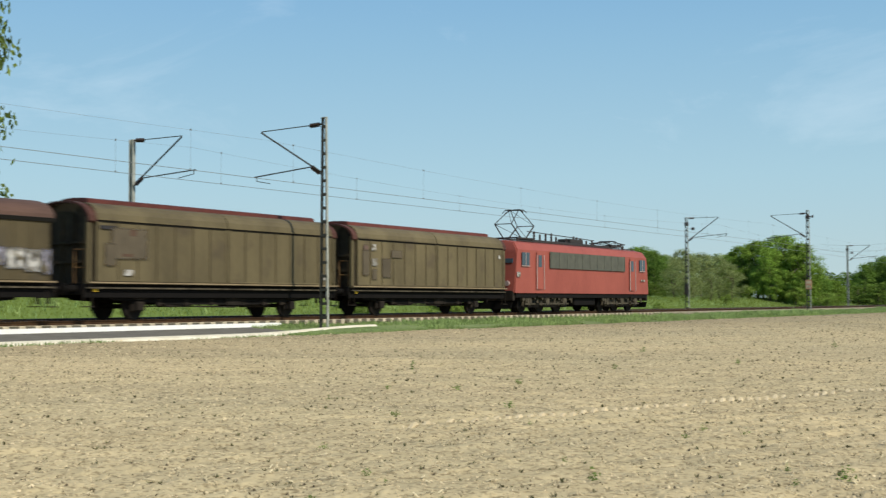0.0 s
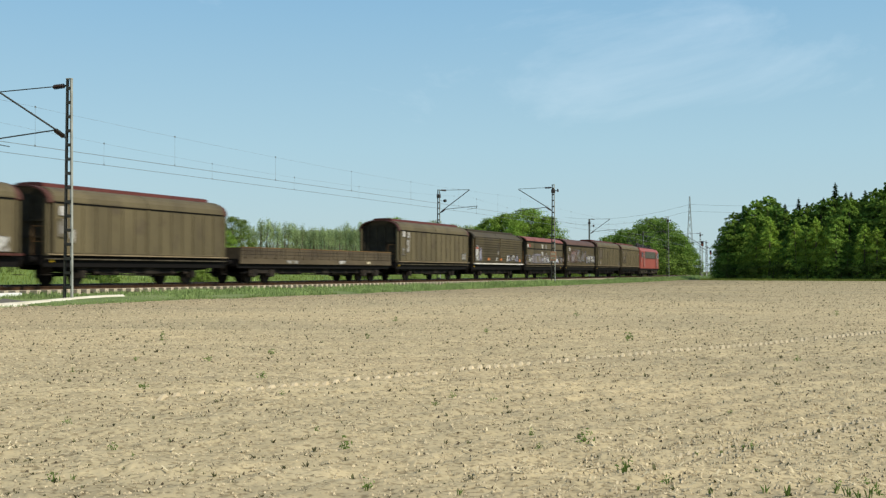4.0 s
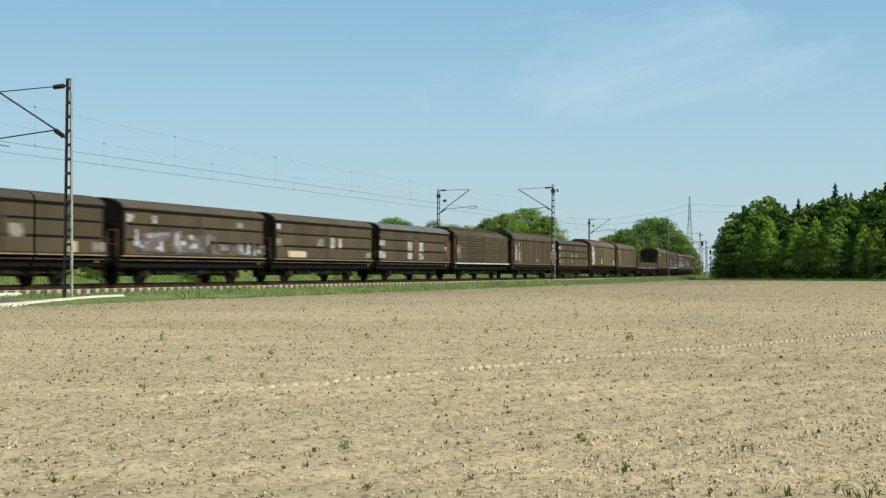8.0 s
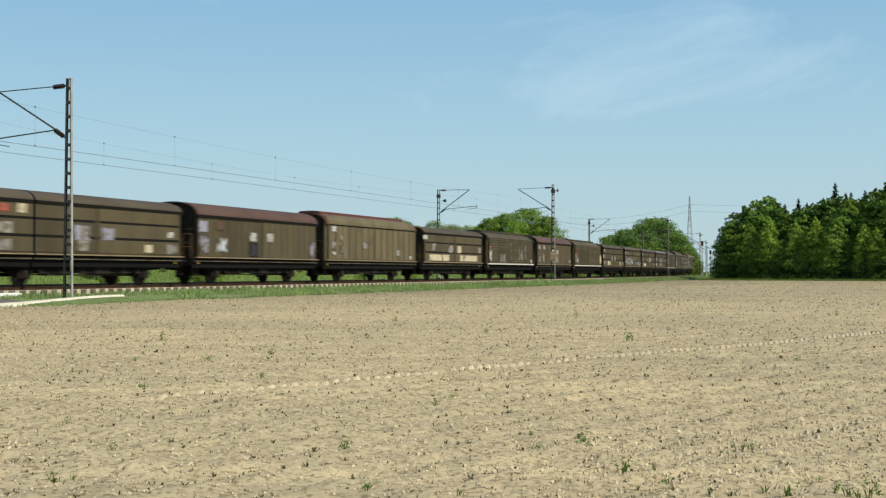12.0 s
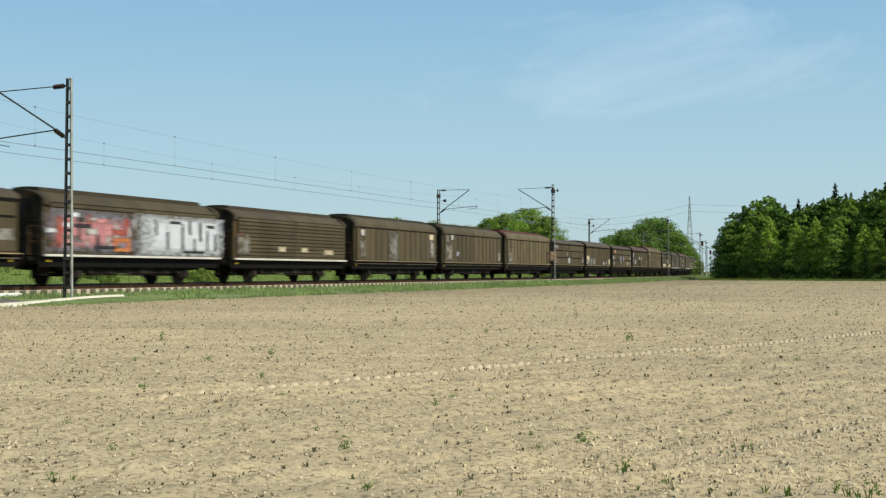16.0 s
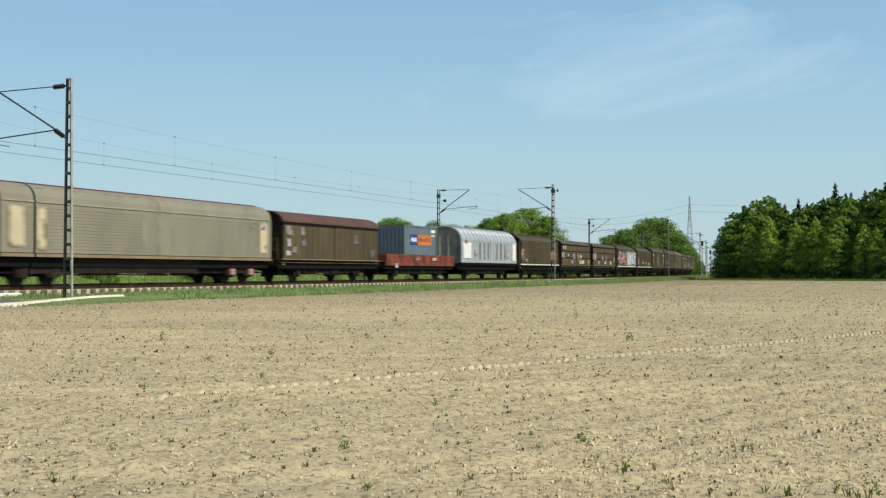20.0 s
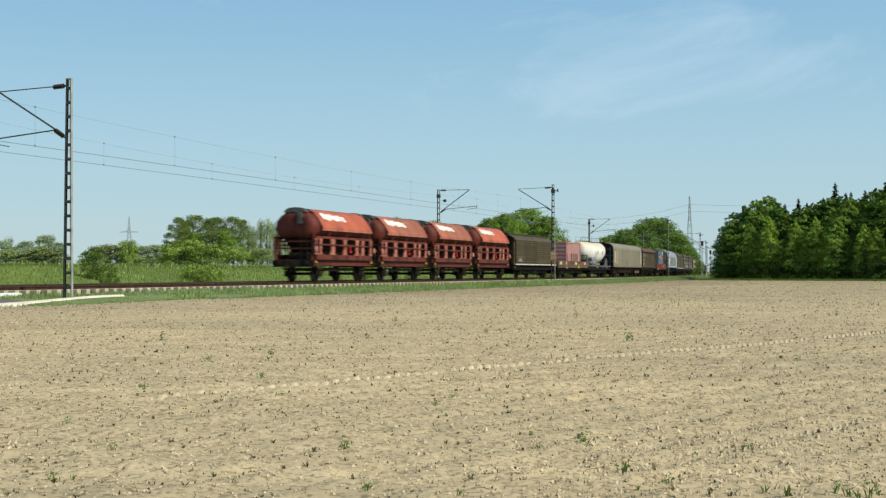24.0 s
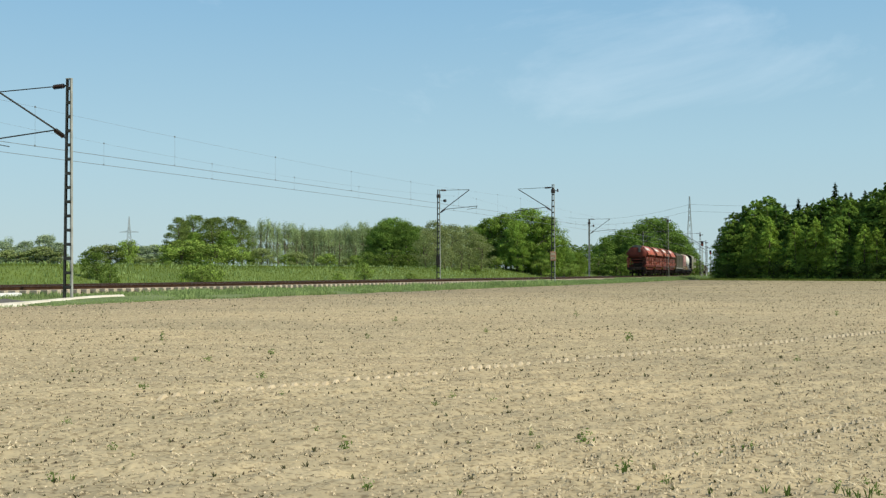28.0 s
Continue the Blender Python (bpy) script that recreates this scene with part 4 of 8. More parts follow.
def letters(seed, x0, x1, z0, z1, fills, n):
    """A row of bold sprayed letters: dark outline, bright filling, dark counter."""
    rnd = random.Random(seed)
    wide = [rnd.uniform(.5, 1.5) for _ in range(n)]
    out, x = [], x0
    for i in range(n):
        step, h = wide[i] / sum(wide) * (x1 - x0), (z1 - z0) * rnd.uniform(.6, 1)
        x += step / 2 if i == 0 else (step + wide[i - 1] / sum(wide) * (x1 - x0)) / 2
        z = rnd.uniform(z0 + h / 2, z1 - h / 2)
        out.append((x, z, step * 1.02, h, "p_dark", 1))
        out.append((x, z, step * .9, h * .95, rnd.choice(fills), 1))
        if rnd.random() < .7:
            out.append((x + rnd.uniform(-.1, .1) * step, z + rnd.choice((-.15, .15, .05)) * h, step * .22, h * .4, "p_dark", 1))
    return out


def strip(parent, name, mat, x0, x1, y0, y1, z0, z1):
    bm = bmesh.new()
    box(bm, x0, x1, y0, y1, z0, z1)
    return part(name, bm, M[mat], parent)


def arc(y0, z0, y1, z1, n, power=2.0):
    """A quarter of a superellipse from (y0, z0) on the eaves to (y1, z1) at the top."""
    return [(y1 + (y0 - y1) * math.cos(math.pi / 2 * i / n) ** (2 / power), z0 + (z1 - z0) * math.sin(math.pi / 2 * i / n) ** (2 / power)) for i in range(n + 1)]


EAVES = {"ribbed": 3.32, "beaded": 3.22, "banded": 3.28, "plain": 3.24}


def covered(kind, L, roof=None, sill=None, ridge=None, side="brown"):
    """A two-axle covered wagon with sliding walls.
    ribbed: tall curved walls with upright ribs; beaded: many level beads; banded: broad level bands; plain: flat boards and a barrel roof."""
    root = new("covered_wagon")
    half = L / 2 - .62
    end = "end_dark"
    inset = .36 if kind in ("ribbed", "beaded") else .26
    tall = {"ribbed": 4.06, "beaded": 3.87, "banded": 3.77, "plain": 3.9}[kind]
    eave = EAVES[kind]
    W = 1.42
    zb = 1.3
    underframe(root, half)
    buffers(root, half)
    running_gear(root, (-4.1, 4.1) if L > 14.5 else (-3.9, 3.9))
    # floor and inner box
    bm = bmesh.new()
    box(bm, -half + .5, half - .5, -W + .12, W - .12, 1.2, eave)
    part("body", bm, M[end], root)
    for sx in (-1, 1):
        bm = bmesh.new()
        x = sx * (half - .44)
        pr = [(-W + .1, zb - .1), (-W + .1, eave)] + [(-a, b) for a, b in arc(W - .1, eave, .0, tall - .05, 6)][1:]
        pr = pr + [(-a, b) for a, b in pr[::-1]][1:]
        prism(bm, pr, x - .03, x + .03)
        ew = part("end_wall", bm, M[end], root, "grimy end wall with upright stiffeners")
        for y in (-.9, -.3, .3, .9):
            bm = bmesh.new()
            box(bm, x + sx * .02, x + sx * .11, y - .05, y + .05, zb, eave + .2)
            part("stiffener", bm, M[end], ew)
        bm = bmesh.new()
        for y in (-1.12, -.62):
            tube(bm, (sx * (half - .12), y, 1.2), (sx * (half - .12), y, 2.35), .022, n=5)
        for z in (1.75, 2.35):
            tube(bm, (sx * (half - .12), -1.12, z), (sx * (half - .12), -.62, z), .022, n=5)
        part("end_railing", bm, M["rust_rail"], root, "rusty hand rail on the wagon's end")
        for y in (-1.22, 1.22):
            bm = bmesh.new()
            box(bm, *sorted((x + sx * .03, x + sx * .15)), y - .09, y + .09, 1.22, eave - .05, .01)
            part("end_post", bm, M["rust_rail" if kind == "beaded" else end], root)
        for z in (1.95, 2.6):
            bm = bmesh.new()
            box(bm, *sorted((x + sx * .03, x + sx * .13)), -1.13, 1.13, z - .045, z + .045)
            part("end_beam", bm, M[end], ew)
    # roof or ridge
    bm = bmesh.new()
    if kind in ("ribbed", "beaded"):
        cap = [(-.7, tall - .16), (-.68, tall), (-.5, tall + .05), (0, tall + .07), (.5, tall + .05), (.68, tall), (.7, tall - .16), (.5, tall - .2), (-.5, tall - .2)]
        prism(bm, cap, -half + .62, half - .62)
        part("ridge", bm, M[ridge or "ridge_red"], root)
        for sx in (-1, 1):
            # the arched hood and the posts at each end
            bm = bmesh.new()
            a = arc(W + .01, eave - .04, 0, tall - .07, 7, 2.3)
            top = [(-y, z) for y, z in a] + [(y, z) for y, z in a[::-1]][1:]
            prism(bm, top + [(y * .95, z - .06) for y, z in top[::-1]], *sorted((sx * (half - inset + .01), sx * (half - .02))))
            part("end_hood", bm, M["brown_dark" if ridge else "hood_red"], root, "arched hood over the wagon's end")
            for y in (-1.3, 1.3):
                bm = bmesh.new()
                box(bm, *sorted((sx * (half - .16), sx * (half - .04))), y - .06, y + .06, 1.2, eave + .1)
                part("corner_post", bm, M["tan" if not ridge else side], root)
    else:
        a = arc(W + .03, eave, 0, tall, 8, 2.2)
        top = [(-y, z) for y, z in a] + [(y, z) for y, z in a[::-1]][1:]
        prism(bm, top + [(y * .96, z - .05) for y, z in top[::-1]], -half + .1, half - .1)
        part("roof", bm, M[roof or "brown_roof"], root, smooth=False)
        bm = bmesh.new()
        for sy in (-1, 1):
            prism(bm, [(sy * (W + .05), eave - .1), (sy * (W + .07), eave + .015), (sy * (W - .02), eave + .045), (sy * (W - .04), eave - .1)], -half + .1, half - .1)
        part("gutter", bm, M["gap"], root)
    # sliding walls, two to a side
    for sy in (-1, 1):
        for k, (a, b) in enumerate(((-half + inset, -.02), (.02, half - inset))):
            bm = bmesh.new()
            w = W - (.0 if k else .012)
            line = [(sy * w, zb), (sy * w, eave)]
            if kind in ("ribbed", "beaded"):
                shoulder = arc(w, eave, .6, tall - .12, 5, 2.3) if kind == "ribbed" else [(w, eave), (w - .05, eave + .12), (w - .5, tall - .2), (.6, tall - .12)]
                line += [(sy * y, z) for y, z in shoulder[1:]]
            prism(bm, slab(line, .06), a, b)
            wall = part("sliding_wall", bm, M[side], root)
            ribs = []
            if sy > 0:
                pass
            elif kind == "ribbed":
                n = 7
                for i in range(n + 1):
                    x = a + .05 + (b - a - .1) * i / n
                    e = .05 if i in (0, n) else .012
                    ribs.append(("edge_rib" if i in (0, n) else "rib", x - e, x + e, -w - .03, -w + .01, zb + .02, eave - .06))
                ribs.append(("rail_bead", a, b, -w - .045, -w + .01, eave + .0, eave + .05))
                ribs.append(("guide_slot", a, b, -w - .012, -w + .01, eave - .075, eave - .002))
                ribs.append(("lower_bead", a, b, -w - .03, -w + .01, zb + .0, zb + .055))
            elif kind == "beaded":
                z = zb + .1
                while z < eave - .1:
                    ribs.append(("bead", a + .08, b - .08, -w - .05, -w + .01, z, z + .14))
                    z += .19
                for x in (a + .03, b - .03):
                    ribs.append(("edge_strip", x - .04, x + .04, -w - .036, -w + .01, zb, eave))
            elif kind == "banded":
                for z in (zb + .03, zb + .7, zb + 1.36):
                    ribs.append(("band", a + .08, b - .08, -w - .024, -w + .01, z, z + .56))
                for x in (a + .04, b - .04):
                    ribs.append(("edge_strip", x - .04, x + .04, -w - .034, -w + .01, zb, eave - .05))
            else:
                n = 9
                for i in range(n + 1):
                    x = a + .04 + (b - a - .08) * i / n
                    ribs.append(("rib", x - .018, x + .018, -w - .016, -w + .01, zb + .04, eave - .08))
            for nm, *ext in ribs:
                bm = bmesh.new()
                box(bm, *ext, 0.008 if nm in ("bead", "band") else 0)
                part(nm, bm, M["gap" if nm == "guide_slot" else ("tan_seam" if side == "tan" else side if kind == "plain" else "brown_dark") if nm == "rib" else "tan" if nm == "edge_rib" else side], wall)
            if kind == "banded":
                # near-black strip in each groove, the shadow between bands put into its colour
                bm = bmesh.new()
                for z in (zb + .59, zb + 1.26):
                    box(bm, a + .05, b - .05, sy * w - .012, sy * w + .012, z, z + .11)
                part("groove", bm, M["gap"], wall, "dark shadow groove between the bands")
            if kind in ("banded", "plain", "beaded"):
                bm = bmesh.new()
                box(bm, a + .02, b - .02, sy * (w + .02) - .02, sy * (w + .02) + .02, eave - .1 if kind != "beaded" else eave + .0, eave - .04 if kind != "beaded" else eave + .07)
                part("guide_rail", bm, M["gap"], wall, "dark wall guide rail under the roof")
        bm = bmesh.new()
        box(bm, -half + .02, half - .02, sy * 1.44 - .05, sy * 1.44 + .05, *((1.17, 1.26) if sill else (1.225, 1.275)))
        part("sill", bm, M[sill or "sill_tan"], root)
        if not sill:
            bm = bmesh.new()
            box(bm, -half + .02, half - .02, sy * 1.36 - .03, sy * 1.36 + .03, 1.05, 1.1)
            part("solebar_edge", bm, M["dusty_gear"], root)
        for x in (-half + .35,) if kind != "banded" else (half - .5,):
            bm = bmesh.new()
            box(bm, x, x + .15, sy * 1.3 - .015, sy * 1.3 + .015, .95, 1.05)
            part("anchor_plate", bm, M["yellow"], root, "small yellow plate")
        for sx in (-1, 1):
            bm = bmesh.new()
            x = sx * (half - .1)
            tube(bm, (x - .18, sy * 1.3, .45), (x - .18, sy * 1.3, 1.0), .015, n=5)
            tube(bm, (x + .18, sy * 1.3, .45), (x + .18, sy * 1.3, 1.0), .015, n=5)
            box(bm, x - .2, x + .2, sy * 1.3 - .1, sy * 1.3 + .1, .44, .47)
            part("step", bm, M["frame2"], root)
    return root


TYPES = {}


def wagon(kind, L, **kw):
    key = (kind, L, tuple(sorted(kw.items())))
    if key in TYPES:
        return copy_thing(TYPES[key], Matrix())
    TYPES[key] = covered(kind, L, **kw)
    return TYPES[key]


LOOK = {k: k.replace("plain", "flat-walled") + " brown goods wagon" for k in ("ribbed", "beaded", "banded", "plain")}

# gaps between the vehicles, metres along the track at the start
GAPS = [14.0, -0.4, -14.9, -29.2, -43.2, -56.9, -71.9, -92.0, -106.9, -122.0, -135.8, -150.8, -164.8, -178.7, -192.1, -205.7, -219.0, -233.2, -247.1, -261.2,
        -274.9, -290.0, -303.4, -317.5, -331.4, -345.1, -360.0, -374.8, -389.7, -403.9, -418.2, -432.0, -445.8, -459.8, -474.9, -488.7, -502.6, -524.4, -537.0,
        -550.5, -565.1, -574.4, -583.7, -593.0, -602.3]
G_, S_ = "goods wagons of the train", "covered goods wagons of the train"


def add(ob, n, base):
    TRAIN.append((ob, (GAPS[n - 1] + GAPS[n]) / 2, base))
    return ob


MARKS = []


def goods(n, kind, L, kw, words, marks):
    """One covered wagon: its number in the train, kind, length, colours, what sets it apart, markings on the field side."""
    if kind == "ribbed" and "ridge" not in kw:
        kw["side"] = "tan"
    ob = wagon(kind, L, **kw)
    tagged(ob, LOOK[kind] + " " + words, "freight wagon", S_, "thing")
    add(ob, n, 8.0)
    MARKS.append((ob, kind, marks))


goods(1, "ribbed", 14.6, dict(), "with a red ridge and faded lettering panels", [(-5.15, 3.0, .3, .3, "p_white", 0), (-5.75, 2.95, .35, .3, "p_pink", 0), (-5.75, 2.3, .5, 1.2, "p_shade", 0), (-5.1, 2.35, .4, .35, "p_grey", 0), (-5.1, 1.8, .35, .5, "p_shade", 0), (-4.2, 2.1, .7, .9, "p_shade", 0), (-3.4, 2.75, .9, .35, "p_shade", 0), (5.9, 2.9, .2, .2, "p_white", 0)])
goods(2, "ribbed", 14.6, dict(), "with a red ridge and rusty end panels", [(-5.85, 3.12, .75, .13, "p_dark", 0), (-4.9, 2.6, 1.7, 1.1, "p_shade", 0), (-4.75, 2.98, .3, .24, "p_rust", 0), (-5.75, 2.2, .5, .8, "p_shade", 0), (-5.0, 2.2, .5, .1, "p_rust", 0), (-4.95, 1.6, .42, .22, "p_white", 0), (5.8, 1.6, .4, .25, "p_grey", 0)])
goods(3, "plain", 14.1, dict(roof="red_roof"), "with white and rose spray paint",
      [(-5.1, 2.9, .7, .4, "p_white", 0), (-5.6, 2.0, .8, .9, "p_haze", 1), (-3.4, 2.2, 2.6, 1.3, "p_pink", 1), (-3.6, 2.0, 1.6, .8, "p_haze", 1), (-1.2, 2.3, 1.6, 1.2, "p_haze", 1), (1.2, 2.2, 1.8, 1.2, "p_haze", 1)]
      + graffiti(4, -5.8, 2.0, 1.5, 2.7, ("p_haze", "p_pink", "p_grey"), 14) + letters(7, 2.2, 6.2, 1.45, 2.4, ("p_white", "p_lilac", "p_white"), 7))
goods(4, "banded", 14.1, dict(roof="red_bright"), "with light red roof and spray paint",
      [(-5.9, 3.0, .5, .3, "p_white", 0), (-5.3, 3.05, .4, .35, "p_red", 0), (-1.2, 3.0, .5, .45, "p_white", 0), (.1, 3.0, .5, .45, "p_grey", 0), (-1.2, 2.25, .6, .5, "p_white", 0), (.1, 2.25, .5, .4, "p_grey", 0),
       (-3.0, 1.8, 2.8, .95, "p_lilac", 0), (-.5, 1.75, 11.4, .8, "p_haze", 1)]
      + letters(5, -5.6, -4.5, 1.45, 2.0, ("p_white",), 3) + letters(6, -1.5, 4.2, 1.4, 1.95, ("p_white", "p_chrome", "p_lilac"), 10) + graffiti(8, 4.2, 6.2, 1.4, 2.0, ("p_lilac", "p_haze"), 4))
goods(5, "beaded", 14.1, dict(sill="sill_white", ridge="brown_dark"), "with a white sill and orange spots",
      [(-5.75, 2.05, .7, 1.2, "p_white", 1), (-5.75, 2.5, .6, .2, "p_red", 0), (-4.95, 2.0, .6, 1.1, "p_lilac", 1), (-2.9, 1.6, .6, .22, "p_orange", 0), (-.9, 1.6, .4, .3, "p_white", 0), (-.5, 2.15, .35, .3, "p_grey", 0), (.2, 1.6, .5, .22, "p_orange", 0), (5.4, 1.55, .4, .25, "p_orange", 0)]
      + letters(9, 1.6, 4.9, 1.4, 2.05, ("p_lilac", "p_haze", "p_white"), 6))
goods(6, "ribbed", 15.0, dict(), "with a red ridge and white lettering boxes", [(-6.0, 3.1, .5, .4, "p_white", 0), (-5.2, 3.05, .5, .4, "p_white", 0), (-5.3, 2.3, .5, .9, "p_grey", 0), (-6.0, 1.9, .6, .5, "p_grey", 0), (5.6, 1.7, .9, .5, "p_grey", 1)])
goods(8, "ribbed", 14.6, dict(), "with a red ridge and pale end panels", [(-5.8, 3.0, .4, .4, "p_white", 0), (-5.8, 2.3, .5, .8, "p_grey", 0), (-5.2, 2.0, .3, .6, "p_white", 0)])
goods(9, "ribbed", 15.0, dict(sill="end_red"), "with red ridge and large white end panel", [(-5.9, 3.0, 1.1, .8, "p_white", 1), (-5.6, 2.2, 1.5, 1.6, "p_silver", 1), (-5.8, 1.5, 1.3, .3, "p_white", 0), (-1.2, 1.8, .7, .7, "p_white", 0), (5.8, 1.6, .7, .6, "p_white", 0)])
goods(10, "banded", 13.9, dict(), "with small white plates", [(-5.9, 3.0, .9, .35, "p_white", 0), (-5.9, 2.2, .6, .5, "p_grey", 0), (-5.8, 1.6, .9, .4, "p_grey", 0), (-.9, 2.25, .5, .3, "p_white", 0), (.9, 2.25, .5, .3, "p_white", 0), (-.9, 1.6, .4, .3, "p_white", 0), (5.8, 1.5, .5, .4, "p_grey", 0)])
goods(11, "ribbed", 15.0, dict(ridge="brown_dark"), "with white end panels", [(-6.0, 2.2, .5, 1.4, "p_white", 0), (-5.2, 2.9, .4, .4, "p_white", 0), (-5.1, 1.9, .7, 1.2, "p_grey", 1), (6.0, 2.6, .6, 1.3, "p_white", 0), (5.9, 1.6, .5, .4, "p_white", 0), (0.4, 1.6, 1.0, .3, "p_grey", 1)])
goods(12, "beaded", 14.1, dict(sill="sill_white", ridge="brown_dark"), "with a white sill", [(-5.8, 2.1, .9, 1.0, "p_grey", 1), (-5.9, 2.6, .4, .2, "p_red", 0)])
goods(13, "banded", 13.9, dict(roof="grey_roof"), "with grey roof, white and rust patches", [(-5.9, 2.5, .9, .4, "p_white", 0), (-5.9, 1.7, 1.0, .5, "p_white", 0), (-1.3, 2.35, .8, .7, "p_white", 0), (.7, 2.35, .8, .7, "p_white", 0), (-1.3, 1.65, .8, .5, "p_white", 0), (.7, 1.65, .8, .5, "p_white", 0), (-.2, 2.2, .9, 1.6, "p_rust", 0), (5.8, 2.1, 1.2, 1.6, "p_rust", 1), (5.4, 2.3, .4, .3, "p_white", 0), (-6.0, 3.0, .7, .3, "p_rust", 0)])
goods(14, "banded", 13.9, dict(), "with beige and grey patches", [(-5.9, 3.1, .5, .35, "p_white", 0), (-5.8, 2.2, .7, .5, "p_grey", 0), (-3.7, 1.55, 2.4, .4, "p_beige", 0), (-1.0, 2.3, .8, .5, "p_grey", 0), (.6, 2.3, .6, .7, "p_white", 0), (1.6, 2.3, .5, .6, "p_white", 0), (5.6, 1.6, .7, .4, "p_grey", 0)])
goods(15, "banded", 13.6, dict(), "with broad silver spray paint along the bottom", [(-5.6, 3.0, .5, .4, "p_white", 0), (-3.8, 3.0, .4, .4, "p_white", 0), (3.6, 3.0, .7, .3, "p_grey", 0)] + [(-2.2, 1.9, 6.0, .95, "p_haze", 0)] + graffiti(15, -5.4, 1.0, 1.4, 2.5, ("p_silver", "p_lilac", "p_haze", "p_white"), 22) + graffiti(16, 1.0, 6.0, 1.4, 2.0, ("p_silver", "p_lilac"), 16))
goods(16, "banded", 13.6, dict(), "with faded grey patches", [(-5.6, 3.1, .5, .35, "p_white", 0), (-5.9, 2.4, .8, .5, "p_grey", 0), (-5.4, 1.65, .9, .5, "p_grey", 0), (-2.8, 1.6, 1.6, .5, "p_beige", 0), (-1.0, 2.2, .9, .6, "p_grey", 0), (.7, 2.2, .9, .6, "p_grey", 0), (4.0, 1.6, .6, .5, "p_beige", 0), (5.7, 1.6, .9, .5, "p_grey", 0)])
goods(17, "beaded", 14.1, dict(sill="sill_white", ridge="brown_dark"), "with a white sill", [(-5.8, 2.0, 1.0, 1.0, "p_grey", 1), (-5.2, 1.8, .7, .5, "p_lilac", 1), (-5.8, 2.5, .7, .2, "p_red", 0), (5.9, 2.0, .8, 1.0, "p_beige", 1)])
goods(18, "plain", 14.1, dict(roof="red_roof"), "under a red-brown roof with pale square plates", [(-5.6, 2.9, .7, .4, "p_grey", 0), (-4.0, 2.9, .6, .4, "p_white", 0), (-5.6, 1.8, .7, .6, "p_grey", 0), (-4.2, 1.9, .6, .9, "p_grey", 1), (-.9, 2.5, .6, .5, "p_white", 0), (.8, 2.5, .6, .5, "p_white", 0), (.0, 1.8, 2.2, .7, "p_grey", 1), (5.6, 1.6, .6, .3, "p_grey", 0)])
goods(19, "beaded", 14.1, dict(sill="sill_white", ridge="brown_dark"), "with a white sill and pale upright bars", [(-5.8, 1.9, .6, .9, "p_white", 1), (-5.9, 2.6, .5, .2, "p_red", 0), (-.4, 2.4, .15, 1.9, "p_grey", 0), (2.0, 2.3, .2, 1.6, "p_grey", 0), (2.7, 2.0, .7, .9, "p_grey", 1), (3.8, 2.3, .18, 1.5, "p_grey", 0), (5.6, 1.5, .8, .3, "p_silver", 0), (-2.6, 1.7, 1.6, .8, "p_haze", 1)])
goods(20, "banded", 13.8, dict(), "with long beige boards along the bottom", [(-5.9, 3.1, .9, .35, "p_white", 0), (-4.3, 2.4, .7, .6, "p_grey", 0), (-.9, 2.3, 1.0, .6, "p_grey", 0), (.9, 2.3, .9, .6, "p_beige", 0), (-3.2, 1.6, 4.2, .5, "p_beige", 0), (3.0, 1.6, 4.2, .5, "p_beige", 0), (5.4, 2.3, .7, .5, "p_grey", 0)])
goods(21, "ribbed", 15.0, dict(), "with a red ridge and small white plates", [(-5.9, 3.1, .6, .35, "p_white", 0), (-5.9, 2.1, .6, .5, "p_grey", 0), (-5.9, 1.65, .5, .2, "p_white", 0), (-4.8, 2.6, .5, .4, "p_grey", 0), (-4.8, 1.9, .6, .5, "p_haze", 0), (-1.6, 2.2, .7, .45, "p_grey", 0), (3.6, 1.8, .6, .45, "p_grey", 0), (5.8, 1.5, .5, .25, "p_white", 0)])
goods(22, "plain", 13.9, dict(roof="red_roof"), "with red-brown roof and lilac patches", [(-5.7, 2.8, .8, .6, "p_lilac", 0), (-4.2, 2.9, .7, .5, "p_rust", 0), (-5.6, 1.9, .8, .8, "p_lilac", 1), (-4.0, 1.9, .9, .7, "p_silver", 1), (-1.0, 2.4, .7, .5, "p_white", 0), (.8, 2.4, .7, .5, "p_white", 0), (-.9, 1.7, .9, .8, "p_dark", 1), (5.6, 1.8, .7, .9, "p_lilac", 1)])
goods(23, "banded", 13.9, dict(), "with pale grey patches", [(-5.6, 3.1, .5, .35, "p_red", 0), (-4.6, 3.1, .5, .4, "p_beige", 0), (-5.7, 2.3, 1.2, .5, "p_grey", 0), (-5.6, 1.6, .9, .5, "p_grey", 0), (-1.0, 2.2, 1.0, .7, "p_lilac", 0), (.7, 2.2, .9, .6, "p_lilac", 0), (-1.0, 1.65, .8, .5, "p_grey", 0), (3.6, 1.6, .6, .4, "p_beige", 0), (5.4, 1.6, .9, .5, "p_grey", 0), (5.3, 2.3, .5, .3, "p_white", 0)])
goods(24, "plain", 14.1, dict(), "with pale spray paint along the bottom", [(-5.6, 2.0, 1.4, .7, "p_beige", 1), (-5.8, 1.6, 1.2, .5, "p_grey", 1), (-2.6, 1.7, 1.2, .8, "p_grey", 1), (-4.0, 1.7, .9, .9, "p_lilac", 1), (2.6, 1.6, .8, .5, "p_silver", 1), (5.6, 1.7, .8, .7, "p_beige", 1), (4.0, 1.6, .6, .4, "p_grey", 1)])
